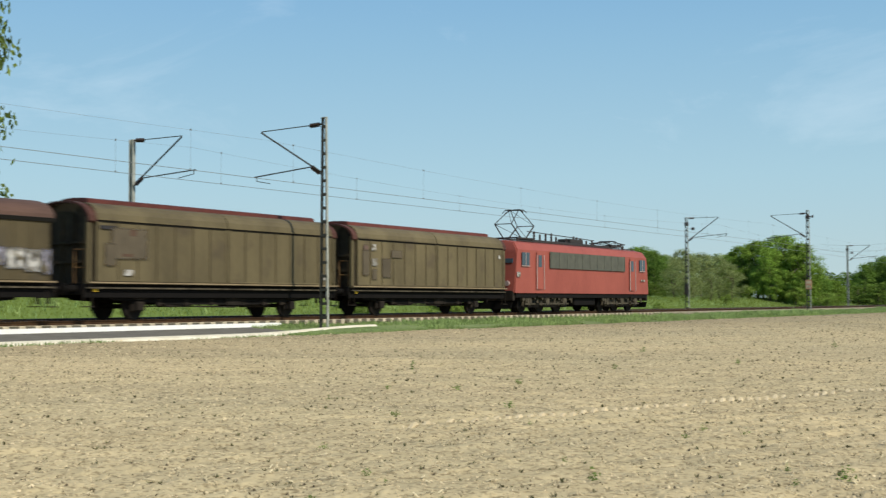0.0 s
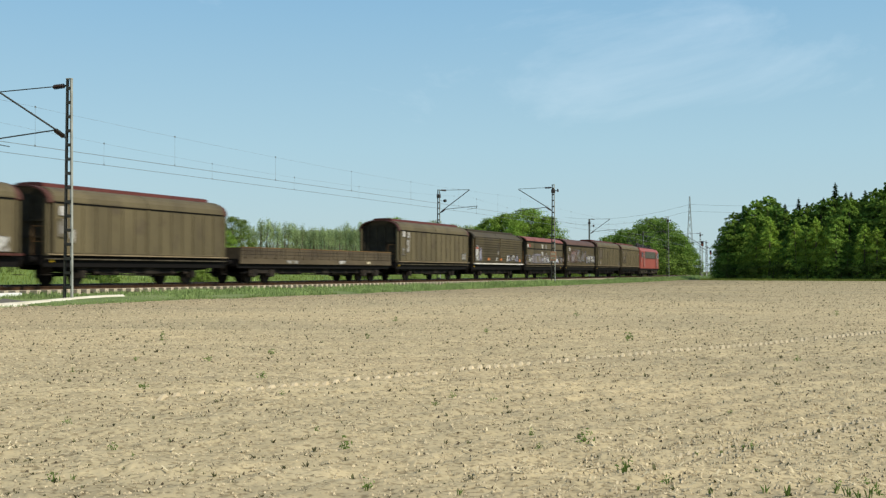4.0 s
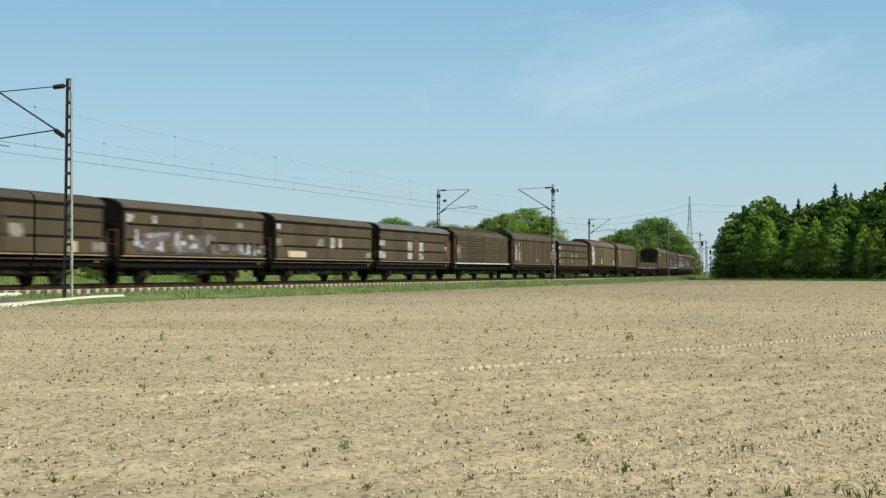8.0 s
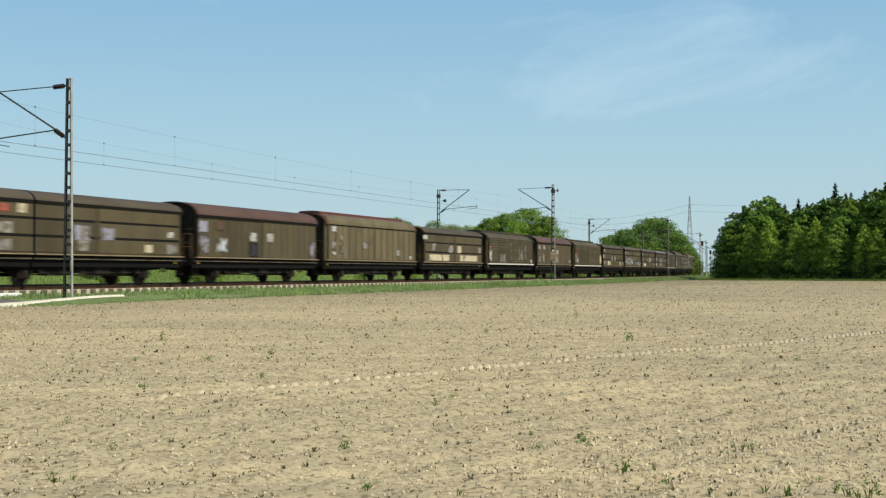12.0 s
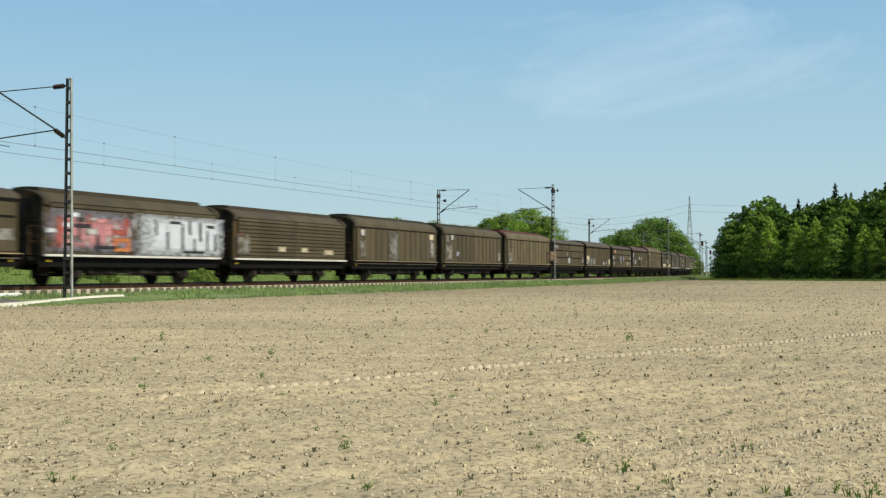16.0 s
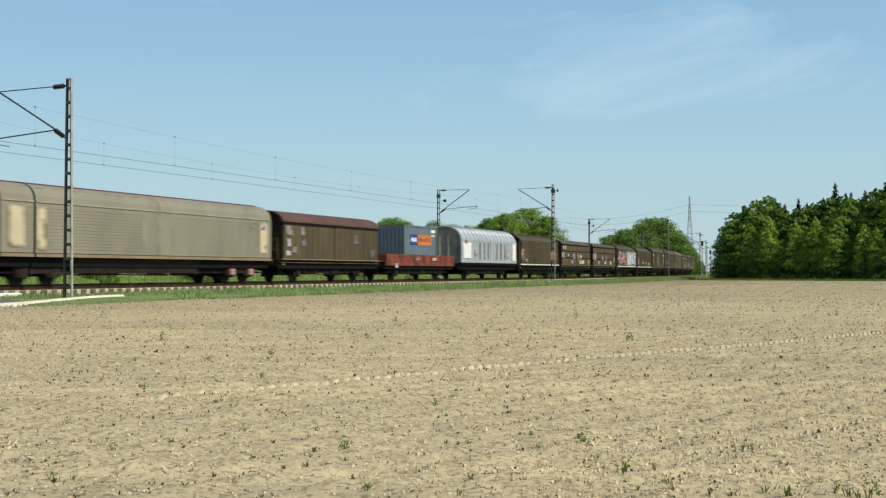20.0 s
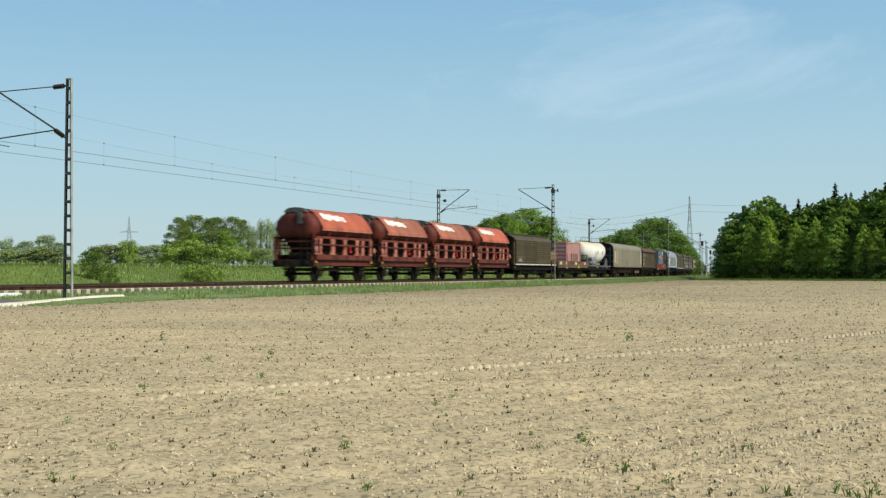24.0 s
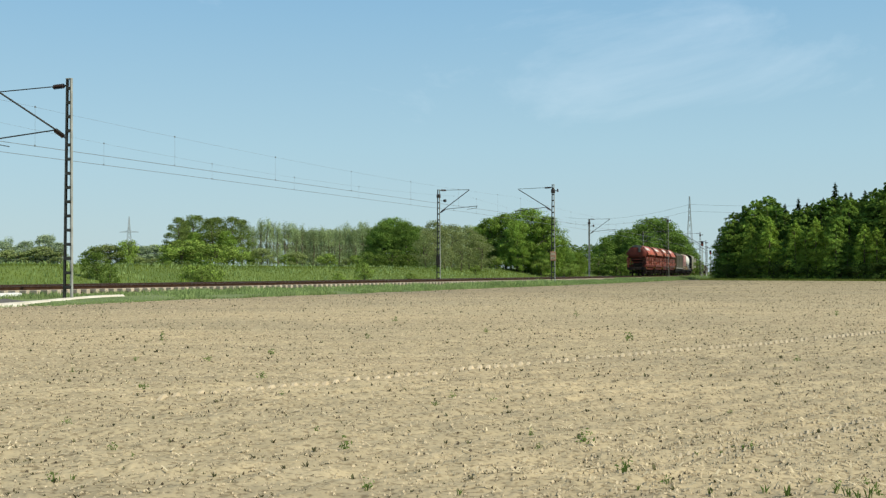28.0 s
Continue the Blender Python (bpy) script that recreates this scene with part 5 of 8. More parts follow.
goods(25, "banded", 13.9, dict(roof="brown_roof"), "with white lettering boxes", [(-5.8, 3.1, .5, .35, "p_white", 0), (-5.0, 3.1, .4, .35, "p_white", 0), (-5.8, 1.8, 1.0, .8, "p_grey", 1), (-.9, 2.4, .5, .5, "p_grey", 0), (.6, 2.4, .6, .6, "p_rust", 0), (-.2, 1.7, .9, .7, "p_silver", 1), (5.6, 1.8, .7, .7, "p_grey", 1)])
goods(26, "ribbed", 15.0, dict(), "with a dark red ridge and rusty plates", [(-5.6, 2.9, .6, .5, "p_rust", 0), (-5.8, 1.8, 1.0, .9, "p_grey", 1), (5.8, 1.9, .8, 1.0, "p_rust", 1)])
goods(27, "ribbed", 14.8, dict(ridge="brown_dark"), "with white plates at one end", [(-6.0, 3.0, .6, .6, "p_grey", 0), (-5.0, 3.1, .6, .4, "p_white", 0), (-5.6, 2.0, 1.2, 1.1, "p_grey", 1), (-3.8, 1.9, .8, .4, "p_lilac", 1), (5.9, 1.8, .6, .8, "p_grey", 0)])
goods(28, "ribbed", 15.0, dict(ridge="brown_dark"), "with pale end panels and dusty walls", [(-5.8, 3.0, .6, .4, "p_white", 0), (-5.8, 2.0, .8, 1.0, "p_grey", 1), (5.7, 3.0, .8, .4, "p_beige", 0), (5.8, 2.2, .8, 1.2, "p_grey", 1), (-1.0, 2.2, 1.4, 1.8, "p_grey", 1)])
goods(29, "beaded", 14.1, dict(sill="sill_white", ridge="brown_dark"), "with a white sill and dull yellow smears", [(-5.6, 2.0, 1.2, 1.0, "p_grey", 1), (-5.8, 2.5, .7, .25, "p_rust", 0), (1.0, 1.8, .8, .3, "p_beige", 1), (4.0, 1.7, 1.2, .3, "p_beige", 1), (-1.6, 1.8, .8, .3, "p_beige", 1)])
goods(30, "beaded", 14.1, dict(sill="sill_white", ridge="brown_dark"), "with large red, orange and silver spray painting",
      [(3.1, 2.25, 6.6, 1.8, "p_chrome", 1), (4.0, 2.3, 4.6, 1.5, "p_chrome", 0), (-3.3, 2.25, 5.9, 1.7, "p_lilac", 1), (-3.4, 2.2, 4.8, 1.2, "p_rosa", 1)]
      + graffiti(1, -6.0, -.6, 1.4, 3.1, ("p_red", "p_rosa", "p_white", "p_white", "p_lilac", "p_dark", "p_haze", "p_chrome"), 34)
      + [(-1.5, 1.95, .9, .16, "p_orange", 0), (-1.5, 1.5, .9, .16, "p_orange", 0), (-1.95, 1.72, .18, .6, "p_orange", 0), (-1.05, 1.72, .18, .6, "p_orange", 0), (-5.6, 2.2, .25, 1.3, "p_red", 1), (-4.2, 2.5, 1.2, .16, "p_dark", 1), (-2.6, 1.6, 1.6, .14, "p_dark", 1)]
      + [(x, z, w, h, "p_dark", 1) for x, z, w, h in ((1.0, 2.6, .14, .7), (1.9, 2.0, .16, .8), (2.5, 2.9, .9, .12), (3.1, 2.2, .2, 1.2), (3.7, 2.7, .18, .7), (4.1, 1.8, .16, .7), (4.6, 2.5, .22, .9), (5.2, 2.1, .16, 1.0), (5.5, 2.8, .7, .14), (5.9, 2.0, .16, .8), (4.0, 1.5, 1.8, .1))])
goods(31, "banded", 13.9, dict(), "with white and grey patches", [(-5.9, 3.1, .6, .4, "p_red", 0), (-5.9, 2.3, .9, .7, "p_lilac", 0), (-5.0, 2.3, .6, .9, "p_white", 0), (-3.2, 1.6, 1.4, .5, "p_grey", 0), (-1.2, 2.2, .9, .6, "p_grey", 0), (.8, 2.2, .7, .6, "p_grey", 0), (3.4, 1.6, .6, .5, "p_beige", 0), (5.4, 2.0, .9, .5, "p_grey", 0), (.2, 1.6, 1.2, .4, "p_silver", 1)])
goods(32, "banded", 13.9, dict(), "with grey and beige patches", [(-5.6, 3.1, .5, .35, "p_white", 0), (-4.8, 3.1, .4, .35, "p_beige", 0), (-5.7, 2.3, 1.2, .6, "p_grey", 0), (-3.6, 2.3, .4, .3, "p_beige", 0), (-1.1, 2.2, 1.0, .6, "p_lilac", 0), (.6, 2.2, .9, .7, "p_grey", 0), (1.8, 2.2, .6, .4, "p_beige", 0), (2.2, 1.6, 2.2, .4, "p_beige", 0), (-2.0, 1.6, 1.2, .4, "p_grey", 0), (5.4, 1.6, .9, .5, "p_grey", 0)])
goods(33, "beaded", 14.1, dict(sill="sill_white", ridge="brown_dark"), "with a white sill and an orange plate", [(-5.8, 2.1, 1.0, .9, "p_grey", 1), (-5.7, 2.55, .7, .2, "p_orange", 0), (-4.6, 1.6, .6, .3, "p_white", 1)])
goods(36, "plain", 14.1, dict(roof="red_roof"), "under a red-brown roof with grey lettering boxes", [(-5.6, 2.9, .8, .6, "p_grey", 0), (-4.0, 2.9, .5, .5, "p_grey", 0), (-5.6, 2.2, .4, .5, "p_white", 0), (-5.0, 1.8, .5, .4, "p_grey", 0), (-5.7, 1.6, .5, .3, "p_white", 0), (-3.9, 2.2, .6, .4, "p_haze", 1), (3.0, 2.6, .7, .7, "p_haze", 0), (5.2, 1.7, .9, .6, "p_haze", 1)])
goods(40, "beaded", 14.6, dict(sill="sill_white", ridge="brown_dark"), "with a white sill", [(-5.2, 1.6, 1.4, .4, "p_grey", 1)])

for ob, kind, marks in MARKS:
    k = (EAVES[kind] - 1.3) / (2.14 if kind == "banded" else 2.06)
    marks = [(x, 1.3 + (z - 1.3) * k, w, h * k, m, r) for x, z, w, h, m, r in marks]
    paint(ob, marks, y={"ribbed": -1.45, "beaded": -1.472, "banded": -1.446, "plain": -1.438}[kind])


def locomotive():
    root = new("electric_locomotive")
    H, W = 9.0, 1.5          # half body length, half width
    # body shell with slanted fronts
    bm = bmesh.new()
    out = [(-W, 1.04), (-W, 3.0), (-W + .06, 3.35), (-1.18, 3.72), (-.6, 3.86), (.6, 3.86), (1.18, 3.72), (W - .06, 3.35), (W, 3.0), (W, 1.04)]
    prism(bm, out, -H + .05, H - .05)
    for v in bm.verts:
        if abs(v.co.x) > H - .2 and v.co.z > 2.35:
            v.co.x -= math.copysign((v.co.z - 2.35) * .3, v.co.x)
        if abs(v.co.x) > H - .3 and abs(v.co.y) > 1.4:
            v.co.y *= .965
    bmesh.ops.bevel(bm, geom=[e for e in bm.edges if abs(e.verts[0].co.x - e.verts[1].co.x) < 1.0], offset=.06, segments=2, affect="EDGES")
    part("body", bm, M["loco_red"], root, "faded red body shell")
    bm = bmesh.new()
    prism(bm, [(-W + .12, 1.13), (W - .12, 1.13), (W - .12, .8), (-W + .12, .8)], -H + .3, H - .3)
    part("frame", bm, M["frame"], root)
    for sx in (-1, 1):
        bm = bmesh.new()
        box(bm, sx * (H - .15) - .1, sx * (H - .15) + .1, -1.35, 1.35, .62, 1.18, .03)
        part("buffer_beam", bm, M["frame2"], root)
        bm = bmesh.new()
        prism(bm, [(-1.3, .55), (1.3, .55), (1.2, .2), (-1.2, .2)], sx * (H - .05) - .04, sx * (H - .05) + .04)
        part("rail_guard", bm, M["frame"], root)
        for y0, y1 in ((-1.25, -.05), (.05, 1.25)):
            bm = bmesh.new()
            box(bm, sx * (H - .33) - .05, sx * (H - .33) + .05, y0, y1, 2.62, 3.48, .02)
            for v in bm.verts:
                v.co.x -= sx * (v.co.z - 2.85) * .3
            part("windscreen", bm, M["glass"], root)
        for y in (-1.0, 1.0):
            bm = bmesh.new()
            tube(bm, (sx * (H - .1), y, 1.55), (sx * (H + .02), y, 1.55), .14, n=12)
            part("headlight", bm, M["rim"], root, "round headlamp in a pale rim")
    for sy in (-1, 1):
        y = sy * (W + .004)
        bm = bmesh.new()
        box(bm, -5.0, 5.1, y - .02, y + .02, 2.42, 3.32, .008)
        g = part("louvre_panel", bm, M["grille"], root, "long dull grey louvre band")
        for i in range(11):
            bm = bmesh.new()
            x = -4.9 + 9.9 * i / 10
            box(bm, x - .02, x + .02, y + sy * .018, y + sy * .034, 2.42, 3.32)
            part("louvre_bar", bm, M["grille"], g)
        for sx in (-1, 1):
            d = sx * 6.2
            bm = bmesh.new()
            box(bm, d - .32, d + .32, y - .012, y + .012, 1.25, 3.25, .005)
            door = part("cab_door", bm, M["loco_red"], root)
            bm = bmesh.new()
            box(bm, d - .2, d + .2, y + sy * .008, y + sy * .022, 2.45, 3.1, .005)
            part("door_window", bm, M["glass"], door)
            for k in (-.42, .42):
                bm = bmesh.new()
                tube(bm, (d + k, y + sy * .05, 1.25), (d + k, y + sy * .05, 3.1), .025, n=6)
                part("handrail", bm, M["rim"], root, "pale upright handrail")
            bm = bmesh.new()
            c = sx * 7.8
            box(bm, c - .42, c + .42, y - .015, y + .015, 2.5, 3.2, .006)
            w = part("cab_window", bm, M["glass"], root)
            bm = bmesh.new()
            box(bm, c - .46, c + .46, y - .012, y + .012, 2.46, 2.5)
            box(bm, c - .02, c + .02, y - .012, y + sy * .02, 2.5, 3.2)
            part("window_frame", bm, M["rim"], w)
            for z in (.5, .85):
                bm = bmesh.new()
                box(bm, d - .22, d + .22, sy * 1.38 - .12, sy * 1.38 + .12, z - .02, z + .02)
                part("step", bm, M["frame2"], root)
        bm = bmesh.new()
        box(bm, -8.75, -8.4, y - .006, y + .006, 1.9, 2.15)
        box(bm, 7.6, 8.2, y - .006, y + .006, 1.85, 1.95)
        part("number_plate", bm, M["p_white"], root, "pale plate on the red side")
    # roof gear
    bm = bmesh.new()
    for sy in (-1, 1):
        box(bm, -8.2, 8.2, sy * .75 - .02, sy * .75 + .02, 3.86, 3.92)
    box(bm, -5.2, 5.0, -.55, .55, 3.86, 4.02, .03)
    part("roof_walk", bm, M["loco_dark"], root)
    for x, h in ((-4.6, .55), (-3.9, .42), (-3.2, .5), (-2.5, .55), (-1.9, .38), (-.6, .34), (0.4, .5), (.8, .46), (1.3, .42), (2.1, .3), (2.9, .34)):
        bm = bmesh.new()
        for i in range(4):
            tube(bm, (x, -.3, 3.95 + h * i / 4), (x, -.3, 3.95 + h * (i + .5) / 4), .09, .06, n=8)
        tube(bm, (x, -.3, 3.9), (x, -.3, 3.95 + h), .045, n=6)
        part("roof_insulator", bm, M["insulator"], root)
    bm = bmesh.new()
    tube(bm, (-5.4, -.3, 4.48), (3.2, -.3, 4.3), .025, n=6)
    tube(bm, (0.3, -.2, 4.4), (2.0, .3, 4.25), .025, n=6)
    part("roof_line", bm, M["loco_dark"], root)
    bm = bmesh.new()
    box(bm, -.2, 1.5, -.4, .5, 4.0, 4.28, .05)
    part("main_switch", bm, M["loco_dark"], root)

    def pantograph(x, up):
        bm = bmesh.new()
        box(bm, x - .95, x + .95, -.7, -.6, 4.0, 4.08)
        box(bm, x - .95, x + .95, .6, .7, 4.0, 4.08)
        box(bm, x - .95, x - .85, -.7, .7, 4.0, 4.08)
        box(bm, x + .85, x + .95, -.7, .7, 4.0, 4.08)
        p = part("pantograph", bm, M["loco_dark"], root, "raised diamond pantograph" if up else "folded pantograph")
        zk, zt, wk = (4.78, 5.58, 1.28) if up else (4.2, 4.34, 1.5)
        for sx in (-1, 1):
            bm = bmesh.new()
            for sy in (-.55, .55):
                tube(bm, (x + sx * .32, sy, 4.08), (x + sx * wk, sy * .95, zk), .038, n=6)
            tube(bm, (x + sx * wk, -.55, zk), (x + sx * wk, .55, zk), .025, n=6)
            tube(bm, (x + sx * .32, -.55, 4.08), (x + sx * wk, .52, zk), .015, n=5)
            part("lower_arm", bm, M["loco_dark"], p)
            bm = bmesh.new()
            for sy in (-.52, .52):
                tube(bm, (x + sx * wk, sy, zk), (x + sx * .12, sy * .6, zt), .024, n=6)
            tube(bm, (x + sx * wk, -.52, zk), (x + sx * .12, .3, zt), .012, n=5)
            part("upper_arm", bm, M["loco_dark"], p)
        bm = bmesh.new()
        for dx in (-.2, .2):
            box(bm, x + dx - .04, x + dx + .04, -.45, .45, zt, zt + .05)
            for sy in (-1, 1):
                tube(bm, (x + dx, sy * .45, zt + .03), (x + dx, sy * .66, zt - .14), .025, n=6)
        part("collector_head", bm, M["loco_dark"], p)
        for sx in (-1, 1):
            for sy in (-1, 1):
                bm = bmesh.new()
                tube(bm, (x + sx * .85, sy * .65, 3.82), (x + sx * .85, sy * .65, 4.02), .08, n=8)
                part("pantograph_foot", bm, M["insulator"], p)

    pantograph(-6.3, True)
    pantograph(5.8, False)
    for x in (-5.0, 5.0):
        bogie(root, x, WHEEL_LOCO, 0.61, spread=1.05, axles=3, mat="dusty_gear")
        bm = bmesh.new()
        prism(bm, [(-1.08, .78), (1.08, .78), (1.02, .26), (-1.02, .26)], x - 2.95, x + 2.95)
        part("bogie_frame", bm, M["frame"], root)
        for sy in (-1, 1):
            bm = bmesh.new()
            for k, r, z in ((-2.75, .15, .74), (-2.1, .24, .62), (-1.45, .1, .8), (-.6, .12, .8), (0, .24, .62), (.62, .1, .82), (1.4, .13, .78), (2.1, .24, .62), (2.8, .12, .76)):
                tube(bm, (x + k, sy * 1.18, z), (x + k, sy * 1.34, z), r, n=12)
            for k, z0, z1 in ((-2.45, .5, .95), (-1.2, .4, .92), (-.3, .7, .98), (.9, .45, .95), (1.75, .6, .95), (3.0, .5, .9)):
                tube(bm, (x + k, sy * 1.3, z0), (x + k + .08, sy * 1.3, z1), .045, n=6)
            box(bm, x - 3.2, x + 3.2, sy * 1.28 - .03, sy * 1.28 + .03, .9, 1.0)
            box(bm, x - 2.6, x + 2.6, sy * 1.3 - .03, sy * 1.3 + .03, .42, .5)
            part("spring_gear", bm, M["dusty_gear"], root, "dusty bogie springs and hangers")
    bm = bmesh.new()
    box(bm, -1.4, 1.4, -1.2, 1.2, .35, .85, .05)
    part("transformer_tank", bm, M["frame"], root)
    buffers(root, H, .6)
    tagged(root, "faded red electric locomotive with one raised pantograph", "locomotive", "", "thing")
    TRAIN.append((root, 23.25, 10.0))


locomotive()


def flat_frame(root, half, deck="board", side="board", side_h=0.0, posts=0, bogies=0.0, axles=4.0):
    """Deck, side sills, drop sides and running gear of a flat wagon."""
    underframe(root, half, beam=half * .45)
    buffers(root, half)
    bm = bmesh.new()
    box(bm, -half, half, -1.38, 1.38, 1.2, 1.27)
    part("deck", bm, M[deck], root)
    for sy in (-1, 1):
        bm = bmesh.new()
        prism(bm, [(sy * 1.3, 1.24), (sy * 1.4, 1.24), (sy * 1.4, .98), (sy * 1.34, .98), (sy * 1.34, 1.16), (sy * 1.3, 1.16)], -half, half)
        part("side_sill", bm, M[side], root)
        if side_h:
            for i in range(posts):
                a, b = -half + 2 * half * i / posts, -half + 2 * half * (i + 1) / posts
                bm = bmesh.new()
                box(bm, a + .03, b - .03, sy * 1.38 - .025, sy * 1.38 + .025, 1.29, 1.27 + side_h)
                for x in (a + (b - a) * .25, a + (b - a) * .75):
                    box(bm, x - .04, x + .04, sy * 1.38 - .045, sy * 1.38 + .045, 1.24, 1.27 + side_h)
                ds = part("drop_side", bm, M[side], root)
                bm = bmesh.new()
                for z in (1.29 + side_h * .3, 1.29 + side_h * .64):
                    box(bm, a + .04, b - .04, sy * 1.38 - .028, sy * 1.38 + .028, z, z + .022)
                part("plank_joint", bm, M["gap"], ds)
                bm = bmesh.new()
                box(bm, a + .02, b - .02, sy * 1.38 - .04, sy * 1.38 + .04, 1.27 + side_h, 1.31 + side_h)
                part("top_rail", bm, M["rust_rail"], ds, "rust-worn top rail of the drop side")
    for sx in (-1, 1):
        if side_h:
            bm = bmesh.new()
            box(bm, sx * (half - .05) - .03, sx * (half - .05) + .03, -1.36, 1.36, 1.27, 1.27 + side_h)
            part("end_flap", bm, M[side], root)
    if bogies:
        for x in (-bogies, bogies):
            bogie(root, x)
    else:
        running_gear(root, (-axles, axles))


def low_side_wagon():
    root = new("flat_wagon")
    flat_frame(root, 9.5, side_h=.52, posts=9, bogies=6.8)
    paint(root, [(2.2, 1.12, 1.0, .2, "p_white", 0), (-4.0, 1.1, 1.4, .18, "p_grey", 0), (6.0, 1.12, .5, .15, "p_beige", 0)], y=-1.405)
    tagged(root, "long empty flat wagon with low weathered brown sides", "freight wagon", G_, "thing")
    add(root, 7, 13.6)


low_side_wagon()


def container(mat, label, n, L=6.06, shift=0.0, ribbed_end=True, tall=2.59):
    """A twenty-foot box with corrugated sides, corner posts and doors."""
    root = new("freight_container")
    h, w = L / 2, 1.22
    z0, z1 = 1.29, 1.29 + tall
    for sy in (-1, 1):
        bm = bmesh.new()
        k = 30
        pts = []
        for i in range(k + 1):
            x = -h + .12 + (L - .24) * i / k
            pts.append((x, sy * (w - (.035 if (i // 2) % 2 else .0))))
        a = [bm.verts.new((x, y, z0 + .1)) for x, y in pts]
        b = [bm.verts.new((x, y, z1 - .08)) for x, y in pts]
        c = [bm.verts.new((x, y - sy * .05, z0 + .1)) for x, y in pts]
        d = [bm.verts.new((x, y - sy * .05, z1 - .08)) for x, y in pts]
        for i in range(k):
            bm.faces.new((a[i], a[i + 1], b[i + 1], b[i]))
            bm.faces.new((c[i], d[i], d[i + 1], c[i + 1]))
        part("side_panel", bm, M[mat], root)
        bm = bmesh.new()
        box(bm, -h, h, sy * (w - .03) - .05, sy * (w - .03) + .05, z0, z0 + .14)
        box(bm, -h, h, sy * (w - .03) - .05, sy * (w - .03) + .05, z1 - .1, z1)
        part("rail_beam", bm, M[mat], root)
        for sx in (-1, 1):
            bm = bmesh.new()
            box(bm, sx * (h - .06) - .06, sx * (h - .06) + .06, sy * (w - .02) - .06, sy * (w - .02) + .06, z0, z1, .01)
            part("corner_post", bm, M[mat], root)
    bm = bmesh.new()
    box(bm, -h + .05, h - .05, -w + .05, w - .05, z1 - .06, z1 - .02)
    part("roof_panel", bm, M[mat], root)
    for sx in (-1, 1):
        bm = bmesh.new()
        x = sx * (h - .05)
        box(bm, x - .02, x + .02, -w + .1, w - .1, z0 + .1, z1 - .08)
        panel = part("end_panel", bm, M[mat], root)
        e0, e1 = min(x, x + sx * .05), max(x, x + sx * .05)
        if ribbed_end:
            for i in range(8):
                y = -w + .25 + i * .28
                strip(panel, "corrugation", mat, e0, e1, y - .06, y + .06, z0 + .12, z1 - .1)
        else:
            for i in range(6):
                z = z0 + .3 + i * .38
                strip(panel, "corrugation", mat, e0, e1, -w + .1, w - .1, z - .1, z + .1)
    tagged(root, label, "container", "containers on flat wagons", "thing")
    TRAIN.append((root, (GAPS[n - 1] + GAPS[n]) / 2 + shift, 7.0))
    return root


def red_flat():
    root = new("flat_wagon")
    flat_frame(root, 6.25, deck="flat_red", side="flat_red", side_h=.42, posts=6, axles=4.0)
    paint(root, [(-4.6, .98, .5, .3, "p_white", 0), (2.2, 1.45, .8, .2, "p_white", 0), (-1.0, 1.45, 1.0, .18, "p_grey", 0)], y=-1.425)
    tagged(root, "red two-axle flat wagon with low sides under a container", "freight wagon", G_, "thing")
    add(root, 35, 8.0)
    c = container("cont_blue", "blue-grey steel container with an orange and blue panel", 35, shift=.1, tall=2.42)
    paint(c, [(-1.3, 2.75, 1.3, .72, "p_blue", 0), (.75, 2.75, 2.8, .78, "p_orange", 0), (-1.6, 2.75, .3, .26, "letter", 0), (-1.25, 2.75, .26, .26, "letter", 0), (-.92, 2.75, .24, .26, "letter", 0), (.4, 2.75, 1.6, .2, "p_red", 0), (1.6, 2.78, .5, .3, "p_red", 0), (2.3, 3.4, .8, .2, "letter", 0), (2.3, 3.1, .5, .12, "letter", 0)], y=-1.226)
    root = new("flat_wagon")
    flat_frame(root, 6.25, deck="board", side="board_rust", side_h=.34, posts=6, axles=4.0)
    paint(root, [(-5.4, 1.42, 1.0, .3, "p_beige", 0), (-3.2, 1.42, .7, .3, "p_white", 0), (.8, 1.42, .9, .3, "p_beige", 0), (4.8, 1.42, .9, .3, "p_beige", 0), (2.0, 1.08, .4, .3, "yellow", 0), (-3.0, 1.0, .4, .2, "p_white", 0)], y=-1.43)
    tagged(root, "dusty flat wagon with patched low sides under a container", "freight wagon", G_, "thing")
    add(root, 39, 8.0)
    c = container("cont_pink", "faded rose steel container with red edge stripe", 39, shift=.55, ribbed_end=False, tall=2.25)
    paint(c, [(-2.6, 2.6, .55, 2.3, "p_red", 0), (1.9, 3.5, .9, .14, "p_white", 0), (-2.6, 2.9, .3, .8, "p_white", 0), (-.8, 2.0, .25, .9, "p_rust", 0), (0, 1.95, .25, 1.0, "p_rust", 0), (.8, 1.95, .25, 1.0, "p_rust", 0), (1.6, 2.0, .25, .8, "p_rust", 0)], y=-1.226)


red_flat()


